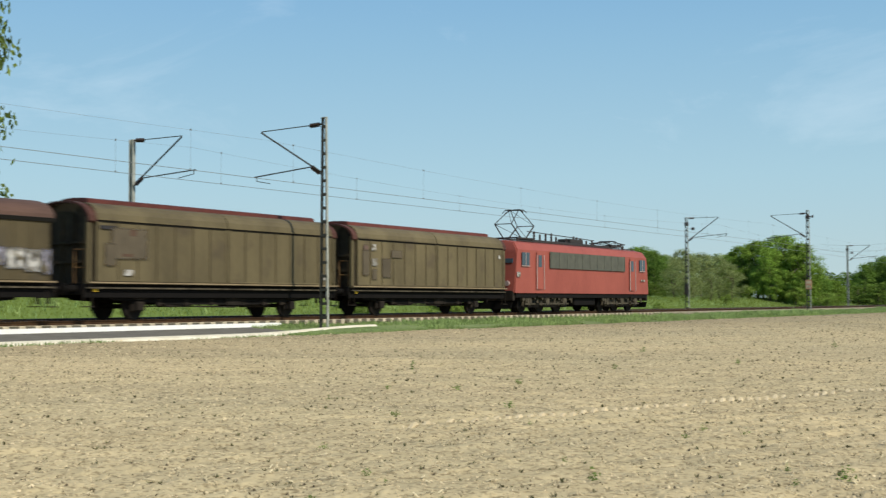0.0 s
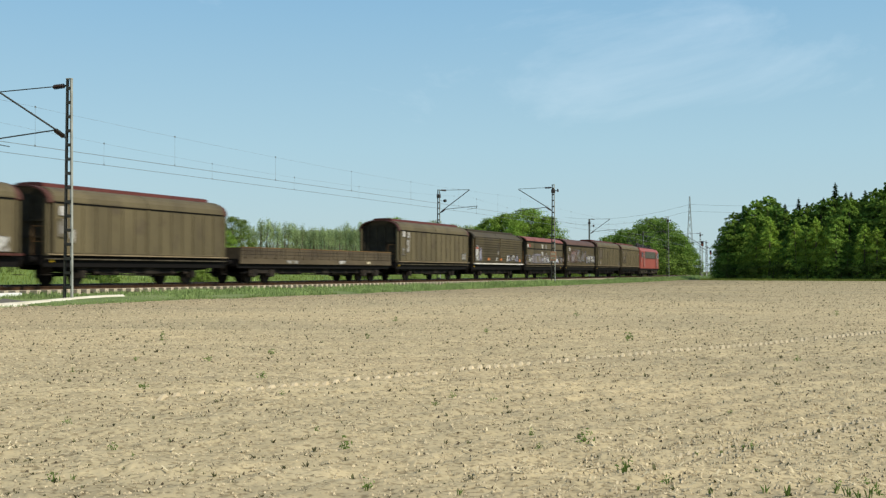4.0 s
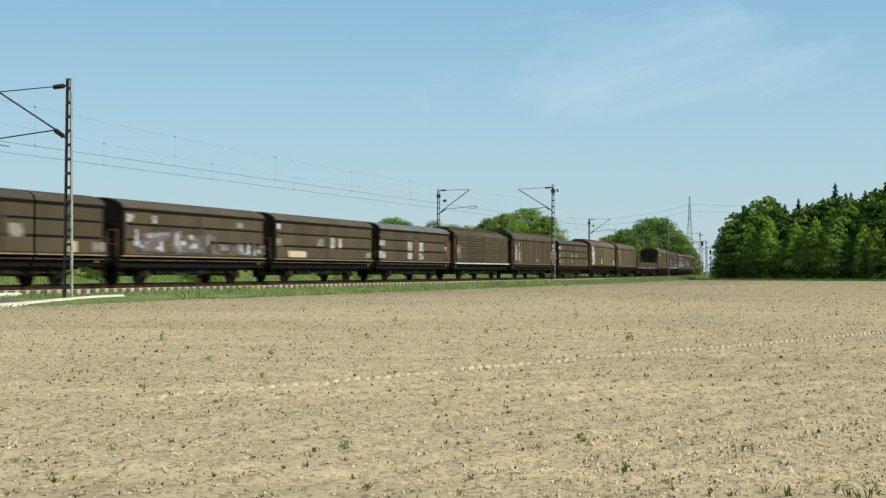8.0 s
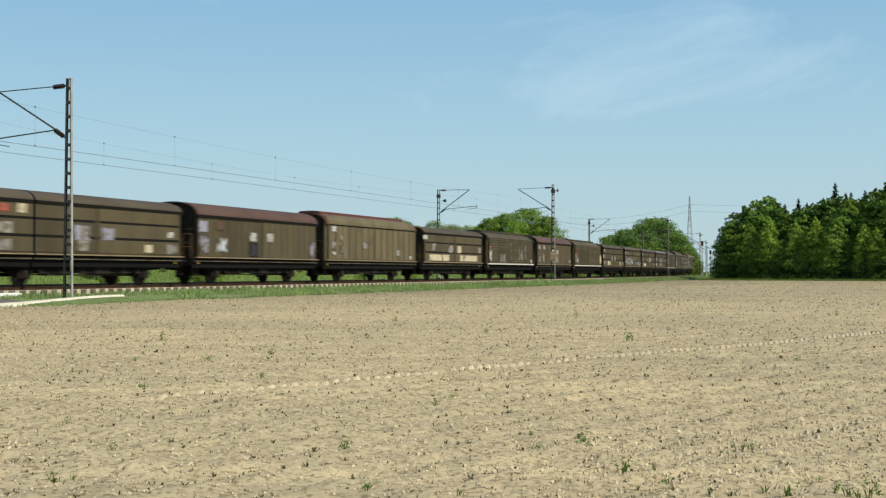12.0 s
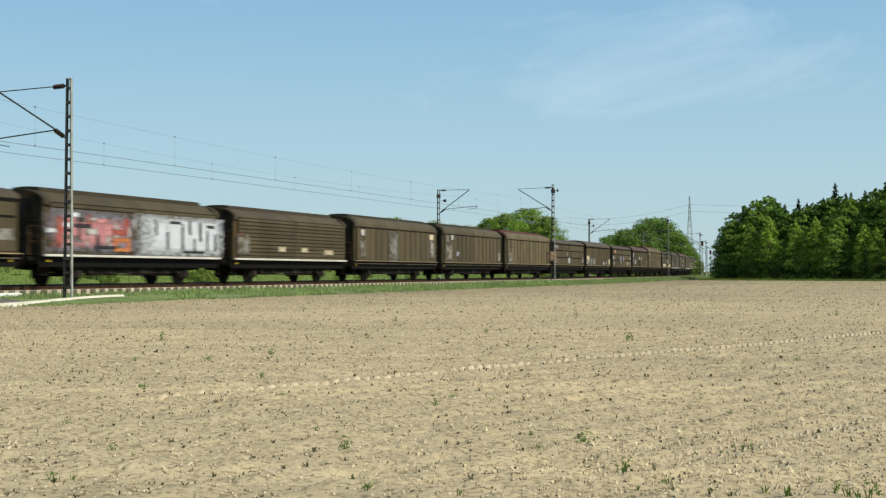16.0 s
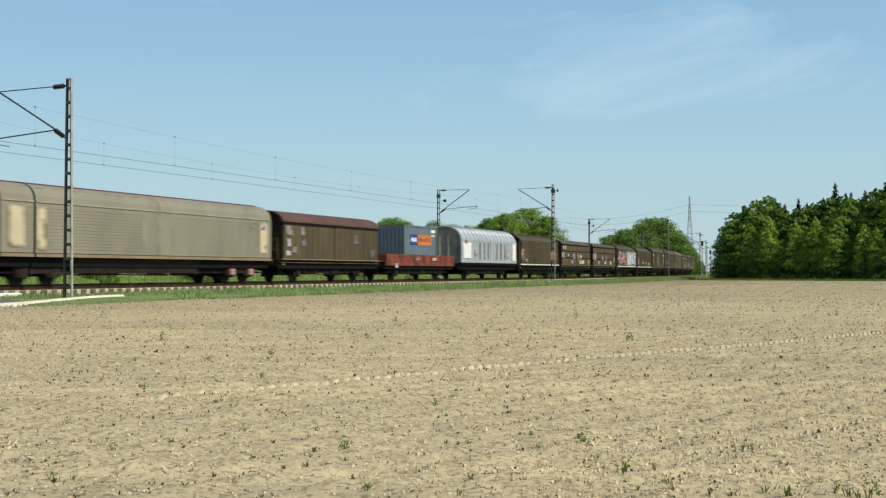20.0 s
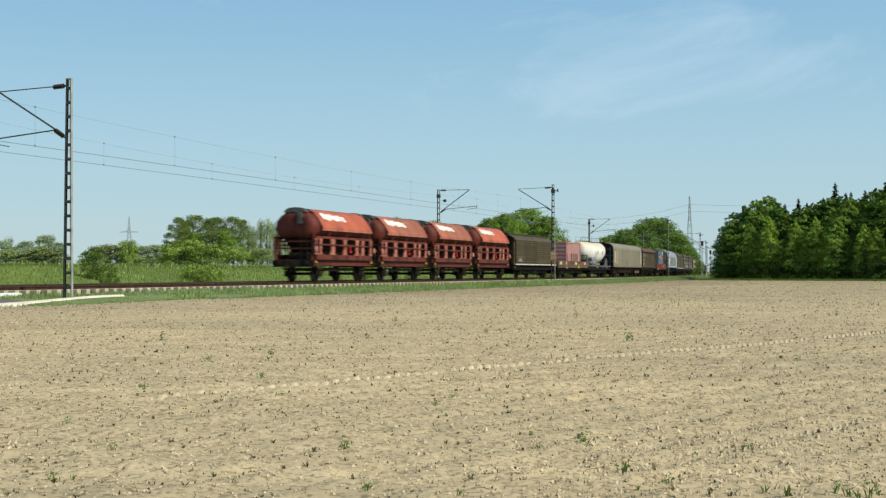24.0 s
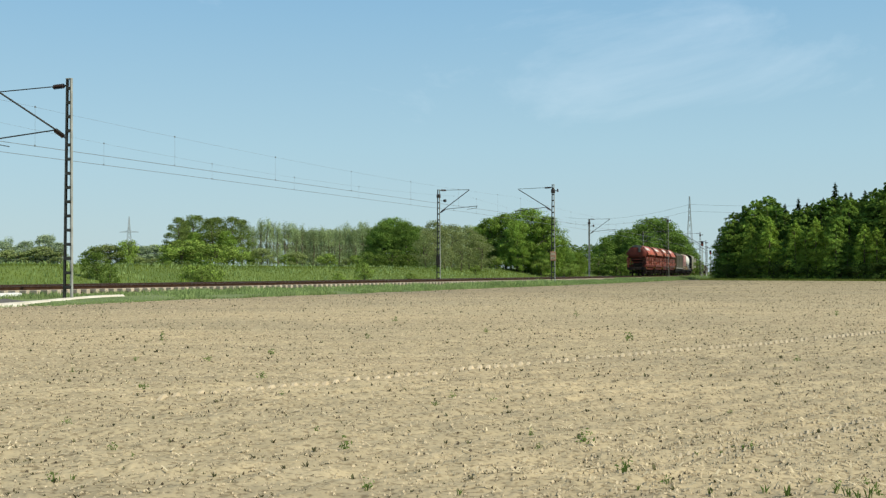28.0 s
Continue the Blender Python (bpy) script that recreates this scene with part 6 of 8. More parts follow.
def silver_wagon():
    """Silver sliding-wall wagon with a ribbed round roof and khaki open ends."""
    root = new("covered_wagon")
    L = 15.1
    half = L / 2 - .62
    underframe(root, half)
    buffers(root, half)
    running_gear(root, (-4.3, 4.3))
    W, eave, tall = 1.44, 3.02, 4.02
    bm = bmesh.new()
    box(bm, -half + .4, half - .4, -W + .1, W - .1, 1.2, eave)
    part("body", bm, M["khaki"], root)
    for sx in (-1, 1):
        bm = bmesh.new()
        x = sx * (half - .35)
        a = arc(W - .05, eave, 0, tall - .03, 8)
        pr = [(-W + .05, 1.25)] + [(-y, z) for y, z in a] + [(y, z) for y, z in a[::-1]][1:] + [(W - .05, 1.25)]
        prism(bm, pr, x - .04, x + .04)
        ew = part("end_wall", bm, M["khaki"], root, "khaki end wall with stiffeners")
        for y in (-1.0, -.35, .35, 1.0):
            strip(ew, "stiffener", "khaki", min(x, x + sx * .16), max(x, x + sx * .16), y - .06, y + .06, 1.25, eave + .3)
        strip(ew, "cross_rib", "khaki", min(x, x + sx * .12), max(x, x + sx * .12), -W + .1, W - .1, eave - .05, eave + .05)
    a = arc(W, eave, 0, tall, 9)
    top = [(-y, z) for y, z in a] + [(y, z) for y, z in a[::-1]][1:]
    bm = bmesh.new()
    prism(bm, top + [(y * .97, z - .05) for y, z in top[::-1]], -half + .1, half - .1)
    part("roof", bm, M["silver"], root, smooth=False)
    n = 14
    for i in range(n + 1):
        x = -half + .3 + (2 * half - .6) * i / n
        bm = bmesh.new()
        out = [(y * 1.015, z + .03) for y, z in top]
        prism(bm, out + [(y, z - .01) for y, z in top[::-1]], x - .06, x + .06)
        part("roof_hoop", bm, M["silver"], root)
        if i < n:
            bm = bmesh.new()
            x1 = x + .26
            x2 = -half + .3 + (2 * half - .6) * (i + 1) / n - .26
            q = [(-y * 1.004, z + .006) for y, z in a[3:6]]
            prism(bm, q + [(y * .99, z - .01) for y, z in q[::-1]], x1, x2)
            part("skylight_strip", bm, M["skylight"], root, "white translucent roof strip")
    for sy in (-1, 1):
        for a0, b0 in ((-half + .06, -.03), (.03, half - .06)):
            bm = bmesh.new()
            box(bm, a0, b0, sy * W - .03, sy * W + .03, 1.28, eave)
            wall = part("sliding_wall", bm, M["silver"], root, "silver ribbed sliding wall")
            k = 12
            for i in range(k + 1 if sy < 0 else 0):
                x = a0 + .06 + (b0 - a0 - .12) * i / k
                strip(wall, "rib", "silver", x - .03, x + .03, -W - .05, -W + .01, 1.46, eave - .11)
            strip(wall, "lower_rail", "silver", a0, b0, sy * W - .055, sy * W + .055, 1.28, 1.45)
            strip(wall, "upper_rail", "silver", a0, b0, sy * W - .055, sy * W + .055, eave - .1, eave)
        bm = bmesh.new()
        box(bm, -half + .02, half - .02, sy * 1.45 - .05, sy * 1.45 + .05, 1.12, 1.25)
        part("sill", bm, M["frame"], root)
    paint(root, [(-5.6, 2.2, 1.8, 1.2, "skylight", 0), (-5.9, 2.8, .6, .25, "p_red", 0), (6.1, 2.2, .9, 1.4, "skylight", 0), (4.4, 2.0, .8, .7, "p_white", 1), (-3.6, 2.0, .7, .5, "p_white", 1),
                 (-2.6, 2.2, .3, 1.3, "silver_shade", 0), (-1.6, 2.2, .3, 1.3, "silver_shade", 0), (-.6, 2.2, .3, 1.3, "silver_shade", 0), (1.6, 2.2, .3, 1.3, "silver_shade", 0), (2.6, 2.2, .3, 1.3, "silver_shade", 0), (3.6, 2.2, .3, 1.2, "silver_shade", 0)], y=-1.5)
    tagged(root, "silver-grey goods wagon with hooped round roof and white panels", "freight wagon", S_, "thing")
    add(root, 34, 9.0)


silver_wagon()


def long_wagon():
    """Long bogie sliding-wall wagon in warm grey."""
    root = new("covered_wagon")
    L = 21.7
    half = L / 2 - .62
    underframe(root, half, beam=5.0)
    buffers(root, half)
    for x in (-7.6, 7.6):
        bogie(root, x)
    W, eave, tall = 1.44, 3.28, 4.06
    bm = bmesh.new()
    box(bm, -half + .4, half - .4, -W + .12, W - .12, 1.2, eave)
    part("body", bm, M["frame2"], root)
    for sx in (-1, 1):
        bm = bmesh.new()
        x = sx * (half - .35)
        a = arc(W - .06, eave, 0, tall - .06, 8)
        prism(bm, [(-W + .06, 1.25)] + [(-y, z) for y, z in a] + [(y, z) for y, z in a[::-1]][1:] + [(W - .06, 1.25)], x - .04, x + .04)
        ew = part("end_wall", bm, M["frame2"], root, "dark end wall with ladder-like stiffeners")
        for y in (-1.0, -.35, .35, 1.0):
            strip(ew, "stiffener", "hop_hatch", min(x, x + sx * .16), max(x, x + sx * .16), y - .06, y + .06, 1.25, eave + .2)
        for z in (1.8, 2.5, 3.2):
            strip(ew, "cross_rib", "hop_hatch", min(x, x + sx * .12), max(x, x + sx * .12), -W + .1, W - .1, z - .05, z + .05)
    a = arc(W, eave, .5, tall - .08, 6, 2.2)
    for sy in (-1, 1):
        for a0, b0 in ((-half + .06, -.03), (.03, half - .06)):
            bm = bmesh.new()
            line = [(sy * W, 1.3)] + [(sy * y, z) for y, z in a]
            prism(bm, slab(line, .06), a0, b0)
            wall = part("sliding_wall", bm, M["grey_wagon"], root)
            if sy < 0:
                z = 1.45
                while z < eave - .15:
                    strip(wall, "bead", "grey_wagon", a0 + 1.2, b0 - 1.2, -W - .012, -W + .01, z, z + .1)
                    z += .13
                for x in (a0 + .05, a0 + 1.1, b0 - 1.1, b0 - .05):
                    strip(wall, "edge_strip", "khaki", x - .05, x + .05, -W - .034, -W + .01, 1.3, eave - .07)
                strip(wall, "rail_bead", "khaki", a0, b0, -W - .036, -W + .01, eave - .06, eave)
        bm = bmesh.new()
        box(bm, -half + .02, half - .02, sy * 1.45 - .05, sy * 1.45 + .05, 1.14, 1.26)
        part("sill", bm, M["sill_tan"], root)
    bm = bmesh.new()
    prism(bm, [(-.55, tall - .09), (-.5, tall - .02), (0, tall), (.5, tall - .02), (.55, tall - .09), (.5, tall - .14), (-.5, tall - .14)], -half + .02, half - .02)
    part("ridge", bm, M["ridge_red"], root)
    for i in range(18):
        x = -half + 1.5 + i * 1.05
        bm = bmesh.new()
        y, z = a[3]
        box(bm, x - .16, x + .16, -y - .03, -y + .04, z - .06, z + .02)
        part("roof_cleat", bm, M["sill_tan"], root)
    bm = bmesh.new()
    for x in (6.7, 8.5):
        box(bm, x - .2, x + .2, -1.3, -1.1, .4, .72, .03)
    bmt = bmesh.new()
    prism(bmt, [(-1.3, 1.1), (-1.26, 1.1), (-1.1, .5), (-1.14, .5)], -5.6, 3.6)
    part("side_trough", bmt, M["frame2"], root, "dark skirt below the sill")
    part("axle_boxes", bm, M["cont_pink"], root, "two rose axle boxes on the bogie")
    paint(root, [(-9.3, 2.3, .9, 1.6, "p_beige", 0), (-7.9, 2.25, .5, 1.7, "p_beige", 0), (9.4, 2.3, .8, 1.65, "p_beige", 0), (9.4, 2.9, .6, .4, "p_white", 0), (8.3, 2.9, .4, .3, "p_grey", 0)], y=-1.476)
    tagged(root, "long warm-grey goods wagon on bogies with cream end panels", "freight wagon", S_, "thing")
    add(root, 37, 15.2)


long_wagon()


def tank_wagon():
    """Cream silo wagon whose two barrels slope to the middle outlet."""
    root = new("tank_wagon")
    L = 13.5
    half = L / 2 - .62
    underframe(root, half)
    buffers(root, half)
    running_gear(root, (-3.9, 3.9))
    bm = bmesh.new()
    n = 24
    xs = [-5.3, -5.05, -4.3, -1.6, 1.1, 3.0, 4.6, 5.2, 5.45]
    rs = [.5, .8, .96, 1.14, 1.27, 1.17, .98, .76, .45]
    zs = [3.2, 3.08, 2.93, 2.74, 2.58, 2.74, 2.93, 3.08, 3.2]
    rings = []
    for x, r, z in zip(xs, rs, zs):
        rings.append([bm.verts.new((x, r * math.cos(2 * math.pi * i / n), z + r * math.sin(2 * math.pi * i / n))) for i in range(n)])
    for a, b in zip(rings, rings[1:]):
        for i in range(n):
            bm.faces.new((a[i], a[(i + 1) % n], b[(i + 1) % n], b[i]))
    bm.faces.new(rings[0])
    bm.faces.new(rings[-1])
    part("barrel", bm, M["tank"], root, "cream painted tank barrel with rust streaks", smooth=True)
    for x in (-3.2, 3.2):
        bm = bmesh.new()
        box(bm, x - .12, x + .12, -.6, .6, 1.2, 2.2)
        part("saddle", bm, M["dusty_gear"], root)
        bm = bmesh.new()
        tube(bm, (x * .55, 0, 3.75), (x * .55, 0, 3.95), .28, n=14)
        part("manhole", bm, M["tank"], root)
    for x, w, z0, z1, r in ((-2.9, 0, 1.2, 2.15, .16), (-2.3, 0, 1.2, 2.0, .2), (-1.75, 0, 1.2, 2.2, .13), (-1.2, 0, 1.2, 1.75, .15)):
        bm = bmesh.new()
        tube(bm, (x, -1.0, z0), (x, -1.0, z1), r * .7, n=10)
        tube(bm, (x, -1.0, z1 - .2), (x, -1.0, z1 - .08), r * 1.4, n=12)
        tube(bm, (x, -1.22, z0 + .35), (x, -.8, z0 + .35), r, n=10)
        part("outlet_valve", bm, M["valve"], root, "pale grey outlet valve")
    bm = bmesh.new()
    tube(bm, (-3.2, -1.05, 1.42), (.6, -1.05, 1.42), .08, n=8)
    tube(bm, (.6, -1.05, 1.42), (1.1, -.3, 1.5), .08, n=8)
    part("outlet_pipe", bm, M["valve"], root)
    for sy in (-1, 1):
        # grey sill strip, the highlight along the solebar put into its colour
        strip(root, "side_sill", "grey_roof", -half + .05, half - .05, *sorted((sy * 1.26, sy * 1.33)), 1.16, 1.26)
    for sx in (-1, 1):
        bm = bmesh.new()
        out = [(sx * 3.9, 1.24), (sx * 5.75, 1.24), (sx * 5.6, 1.9), (sx * 5.1, 2.15)]
        for y in (-.95, .95):
            p = [bm.verts.new((x, y - .03, z)) for x, z in out]
            q = [bm.verts.new((x, y + .03, z)) for x, z in out]
            bm.faces.new(p)
            bm.faces.new(q)
            for k in range(4):
                bm.faces.new((p[k], p[(k + 1) % 4], q[(k + 1) % 4], q[k]))
        part("end_support", bm, M["hop_hatch"], root, "grey sloping end support plates")
    bm = bmesh.new()
    box(bm, -4.8, 4.8, -.35, .35, 3.9, 3.93)
    part("catwalk", bm, M["hop_top"], root)
    for sy in (-.36, .36):
        bm = bmesh.new()
        for x in (-4.7, -2.4, 0, 2.4, 4.7):
            tube(bm, (x, sy, 3.92), (x, sy, 4.35), .015, n=5)
        tube(bm, (-4.7, sy, 4.35), (4.7, sy, 4.35), .015, n=5)
        part("catwalk_rail", bm, M["hop_top"], root)
    for sx in (-1, 1):
        bm = bmesh.new()
        x = sx * (half - .25)
        for y in (-1.1, -.4, .4, 1.1):
            box(bm, x - .03, x + .03, y - .03, y + .03, 1.25, 2.35)
        box(bm, x - .03, x + .03, -1.15, 1.15, 2.3, 2.37)
        part("end_railing", bm, M["frame2"], root)
    bm = bmesh.new()
    for y in (-.25, .25):
        tube(bm, (-5.6, y, 1.25), (-5.2, y, 4.1), .02, n=5)
    for k in range(9):
        u = k / 9
        tube(bm, (-5.6 + .4 * u, -.25, 1.25 + 2.85 * u), (-5.6 + .4 * u, .25, 1.25 + 2.85 * u), .012, n=4)
    part("ladder", bm, M["frame2"], root)
    paint(root, [(2.0, 1.12, .8, .3, "p_blue", 0), (-1.2, 1.15, .7, .25, "yellow", 0), (4.0, 1.08, .5, .2, "p_white", 0)], y=-1.26)
    paint(root, [(-1.2, 2.7, .35, .5, "p_grey", 0), (1.3, 2.7, .3, .45, "p_grey", 0)], y=-1.34)
    tagged(root, "cream silo wagon with a catwalk and grey valves", "freight wagon", G_, "thing")
    add(root, 38, 8.0)


tank_wagon()


def hopper():
    """Red two-axle hopper wagon: slanted roof flaps over a round bin, a plated lower frame with wide openings."""
    root = new("hopper_wagon")
    half = 4.65 - .6
    buffers(root, half)
    running_gear(root, (-2.9, 2.9))
    for sy in (-1, 1):
        bm = bmesh.new()
        prism(bm, [(sy * 1.12, 1.27), (sy * 1.26, 1.27), (sy * 1.26, 1.22), (sy * 1.17, 1.2), (sy * 1.17, .98), (sy * 1.26, .96), (sy * 1.26, .92), (sy * 1.12, .92)], -half, half)
        part("side_sill", bm, M["hop_end"], root)
        bm = bmesh.new()
        box(bm, -1.9, 1.9, sy * .95 - .04, sy * .95 + .04, .62, .8)
        for x in (-1.6, -.5, .6, 1.7):
            tube(bm, (x, sy * 1.0, .5), (x + .22, sy * 1.0, .98), .03, n=6)
        part("brake_rigging", bm, M["frame2"], root)
        for x in (-half + .2, half - .35):
            strip(root, "anchor_plate", "yellow", x, x + .16, sy * 1.28 - .012, sy * 1.28 + .012, 1.08, 1.2)
    for sx in (-1, 1):
        bm = bmesh.new()
        box(bm, sx * half - .07, sx * half + .07, -1.3, 1.3, .85, 1.22)
        part("headstock", bm, M["frame2"], root)
        bm = bmesh.new()
        for y in (-.75, 0, .75):
            box(bm, *sorted((sx * (half - .02), sx * (half - 1.05))), y - .04, y + .04, 1.14, 1.24)
        box(bm, *sorted((sx * (half - .02), sx * (half - 1.05))), -1.2, 1.2, 1.235, 1.262)
        part("end_platform", bm, M["dusty_gear"], root)
    # lower bin running down to the chutes, near-black to paint in the shade behind the openings
    bm = bmesh.new()
    lv = [(half - .35, 1.0, 2.72), (half - .5, .85, 2.35), (half - 1.5, .4, 1.25)]
    rings = [[bm.verts.new((sx * x, sy * y, z)) for sx, sy in ((-1, -1), (1, -1), (1, 1), (-1, 1))] for x, y, z in lv]
    for a, b in zip(rings, rings[1:]):
        for i in range(4):
            bm.faces.new((a[i], a[(i + 1) % 4], b[(i + 1) % 4], b[i]))
    bm.faces.new(rings[-1])
    bm.faces.new(rings[0][::-1])
    part("bin", bm, M["hop_bin"], root)
    # round upper bin with domed ends
    bm = bmesh.new()
    pr = [(1.05, 2.5), (1.22, 2.78), (1.36, 3.05), (1.28, 3.45), (.96, 3.82), (.5, 4.02)]
    pr = [(-y, z) for y, z in pr] + pr[::-1]
    cols = []
    for x, k in ((-half + .0, .62), (-half + .06, .8), (-half + .18, .93), (-half + .45, 1.0), (half - .45, 1.0), (half - .18, .93), (half - .06, .8), (half - .0, .62)):
        cols.append([bm.verts.new((x, y * k, 3.25 + (z - 3.25) * k)) for y, z in pr])
    for a, b in zip(cols, cols[1:]):
        for i in range(len(pr)):
            q = (i + 1) % len(pr)
            bm.faces.new((a[i], a[q], b[q], b[i]))
    bm.faces.new(cols[0][::-1])
    bm.faces.new(cols[-1])
    part("upper_bin", bm, M["hop_end"], root, "grimy dark red bin with domed ends", smooth=True)
    fl = 3.42
    for sy in (-1, 1):
        a = [(sy * y, z) for y, z in ((1.5, 2.98), (1.485, 3.12), (1.2, 3.58), (.86, 3.97), (.5, 4.14))]
        bm = bmesh.new()
        prism(bm, slab(a, .05), -fl, fl)
        flap = part("roof_flap", bm, M["hop_roof"], root, "orange-red slanted roof flap")
        # flap edge in the highlight colour, for the bright line along it
        strip(flap, "flap_edge", "hop_post", -fl - .02, fl + .02, sy * 1.49 - .03, sy * 1.49 + .03, 2.92, 3.0)
        for x in (-fl + .03, fl - .03):
            bm = bmesh.new()
            prism(bm, slab([(y * 1.012, z + .02) for y, z in a], .04), x - .04, x + .04)
            part("flap_rim", bm, M["hop_end"], flap)
        for x in (-2.3, 0, 2.3):
            bm = bmesh.new()
            prism(bm, [(sy * 1.42, 2.9), (sy * 1.5, 2.96), (sy * 1.34, 2.6), (sy * 1.26, 2.6)], x - .05, x + .05)
            part("flap_arm", bm, M["hop_red"], root)
    bm = bmesh.new()
    prism(bm, [(-.5, 4.1), (-.46, 4.17), (0, 4.2), (.46, 4.17), (.5, 4.1)], -half + .25, half - .25)
    part("ridge", bm, M["hop_top"], root, "grimy grey ridge walk")
    for sx in (-1, 1):
        bm = bmesh.new()
        prism(bm, [(-.7, 3.97), (-.62, 4.1), (-.4, 4.21), (0, 4.25), (.4, 4.21), (.62, 4.1), (.7, 3.97), (.5, 3.92), (-.5, 3.92)], *sorted((sx * (half - .06), sx * (half - .52))))
        bmesh.ops.bevel(bm, geom=[e for e in bm.edges if abs(e.verts[0].co.x - e.verts[1].co.x) < .01], offset=.05, segments=2, affect="EDGES")
        part("end_hatch", bm, M["hop_hatch"], root, "rounded grey hatch on the roof's end")
        bm = bmesh.new()
        box(bm, sx * (half + .02) - .05, sx * (half + .02) + .05, -.52, -.24, 3.28, 3.95, .02)
        part("hatch_bracket", bm, M["hop_hatch"], root)
        for y in (-1.15, 1.15):
            bm = bmesh.new()
            tube(bm, (sx * half, y, 1.2), (sx * (half - .2), y, 2.75), .06, n=6)
            part("end_strut", bm, M["hop_red"], root)
        for z, y in ((2.3, 1.3), (1.9, 1.25)):
            strip(root, "end_rail", "hop_red", sx * (half - .08) - .03, sx * (half - .08) + .03, -y, y, z - .045, z + .045)
        bm = bmesh.new()
        tube(bm, (sx * (half - .45), -.7, 1.5), (sx * (half - .45), .5, 1.5), .2, n=12)
        part("brake_cylinder", bm, M["frame2"], root)
        bm = bmesh.new()
        tube(bm, (sx * (half - .05), -1.36, 1.86), (sx * (half - .05), -1.42, 1.86), .17, n=14)
        part("hand_wheel", bm, M["hop_post"], root, "round pinkish brake disc with its highlight in the colour")
        bm = bmesh.new()
        for y in (-.85, -.45):
            tube(bm, (sx * (half + .02), y, 1.25), (sx * (half + .06), y, 3.9), .018, n=5)
        for k in range(8):
            tube(bm, (sx * (half + .03), -.85, 1.5 + .3 * k), (sx * (half + .03), -.45, 1.5 + .3 * k), .014, n=4)
        part("end_ladder", bm, M["frame2"], root)
    # the plated frame: beams, broad posts with painted-in highlights and the openings between them
    posts = ((-3.95, -3.78), (-3.42, -3.2), (-1.98, -1.5), (-.28, .1), (1.42, 1.75), (2.25, 2.6), (3.45, 3.7))
    for sy in (-1, 1):
        y0, y1 = sorted((sy * 1.27, sy * 1.35))
        strip(root, "waist_beam", "hop_red", -half + .1, half - .3, y0, y1, 2.47, 2.6)
        strip(root, "lower_beam", "hop_red", -half + .15, half - .3, y0, y1, 1.27, 1.38)
        strip(root, "lower_plate", "hop_red", -half + .2, half - .35, y0 + .01, y1 - .01, 1.38, 1.55)
        strip(root, "middle_rail", "hop_red", -half + .1, half - .3, *sorted((sy * 1.34, sy * 1.4)), 2.08, 2.16)
        for a, b in posts:
            bm = bmesh.new()
            c, d = (a + b) / 2, (b - a) / 2
            # flared at head and foot
            out = [(c - d - .1, 2.47), (c + d + .1, 2.47), (c + d, 2.32), (c + d, 1.72), (c + d + .1, 1.55), (c - d - .1, 1.55), (c - d, 1.72), (c - d, 2.32)]
            p = [bm.verts.new((x, y0 + .005, z)) for x, z in out]
            q = [bm.verts.new((x, y1 - .005, z)) for x, z in out]
            bm.faces.new(p)
            bm.faces.new(q)
            for k in range(8):
                bm.faces.new((p[k], p[(k + 1) % 8], q[(k + 1) % 8], q[k]))
            part("post", bm, M["hop_post"], root, "pinkish red post with its highlight in the colour")
        for x in (-2.45, -.75, .75, 2.2):
            bm = bmesh.new()
            prism(bm, [(sy * .5, 1.28), (sy * 1.12, 1.2), (sy * 1.18, 1.33), (sy * .95, 1.62), (sy * .75, 1.6)], x - .36, x + .36)
            part("chute", bm, M["hop_red"], root)
        for x in (-1.2, 1.05):
            bm = bmesh.new()
            prism(bm, [(sy * 1.1, 1.68), (sy * 1.18, 1.7), (sy * 1.14, 2.05), (sy * 1.06, 2.05)], x - .1, x + .1)
            part("chute_lever", bm, M["hop_bright"], root, "bright red lever")
    tagged(root, "red hopper wagon with slanted roof flaps and plated lower frame", "freight wagon", "red hopper wagons", "thing")
    return root


first = hopper()
hops = [first] + [copy_thing(first, Matrix()) for _ in range(3)]
for k, ob in enumerate(hops):
    # the second and third from the end carry browner, dustier flaps
    if k in (1, 2):
        for c in ob.children:
            if c.name.startswith("roof_flap"):
                c.material_slots[0].link = "OBJECT"
                c.material_slots[0].material = M["hop_roof_dusty"]
    # a white word on the roof flap, too blurred to read
    for x, w, u0, u1 in ((-2.45, .5, .0, .95), (-1.95, .55, -.15, .8), (-1.45, .5, .05, .85), (-1.0, .45, -.15, .7), (-.5, .55, -.1, .75), (0.05, .5, -.2, .6)):
        bm = bmesh.new()
        p, q = [(-1.2 + .34 * u - .016, 3.58 + .39 * u + .012) for u in (u0, u1)]
        prism(bm, [p, q, (q[0] + .03, q[1] - .03), (p[0] + .03, p[1] - .03)], x - w / 2, x + w / 2 - .05)
        part("white_lettering", bm, M["letter"], ob, "blurred white lettering")
    add(ob, 41 + k, 5.8)


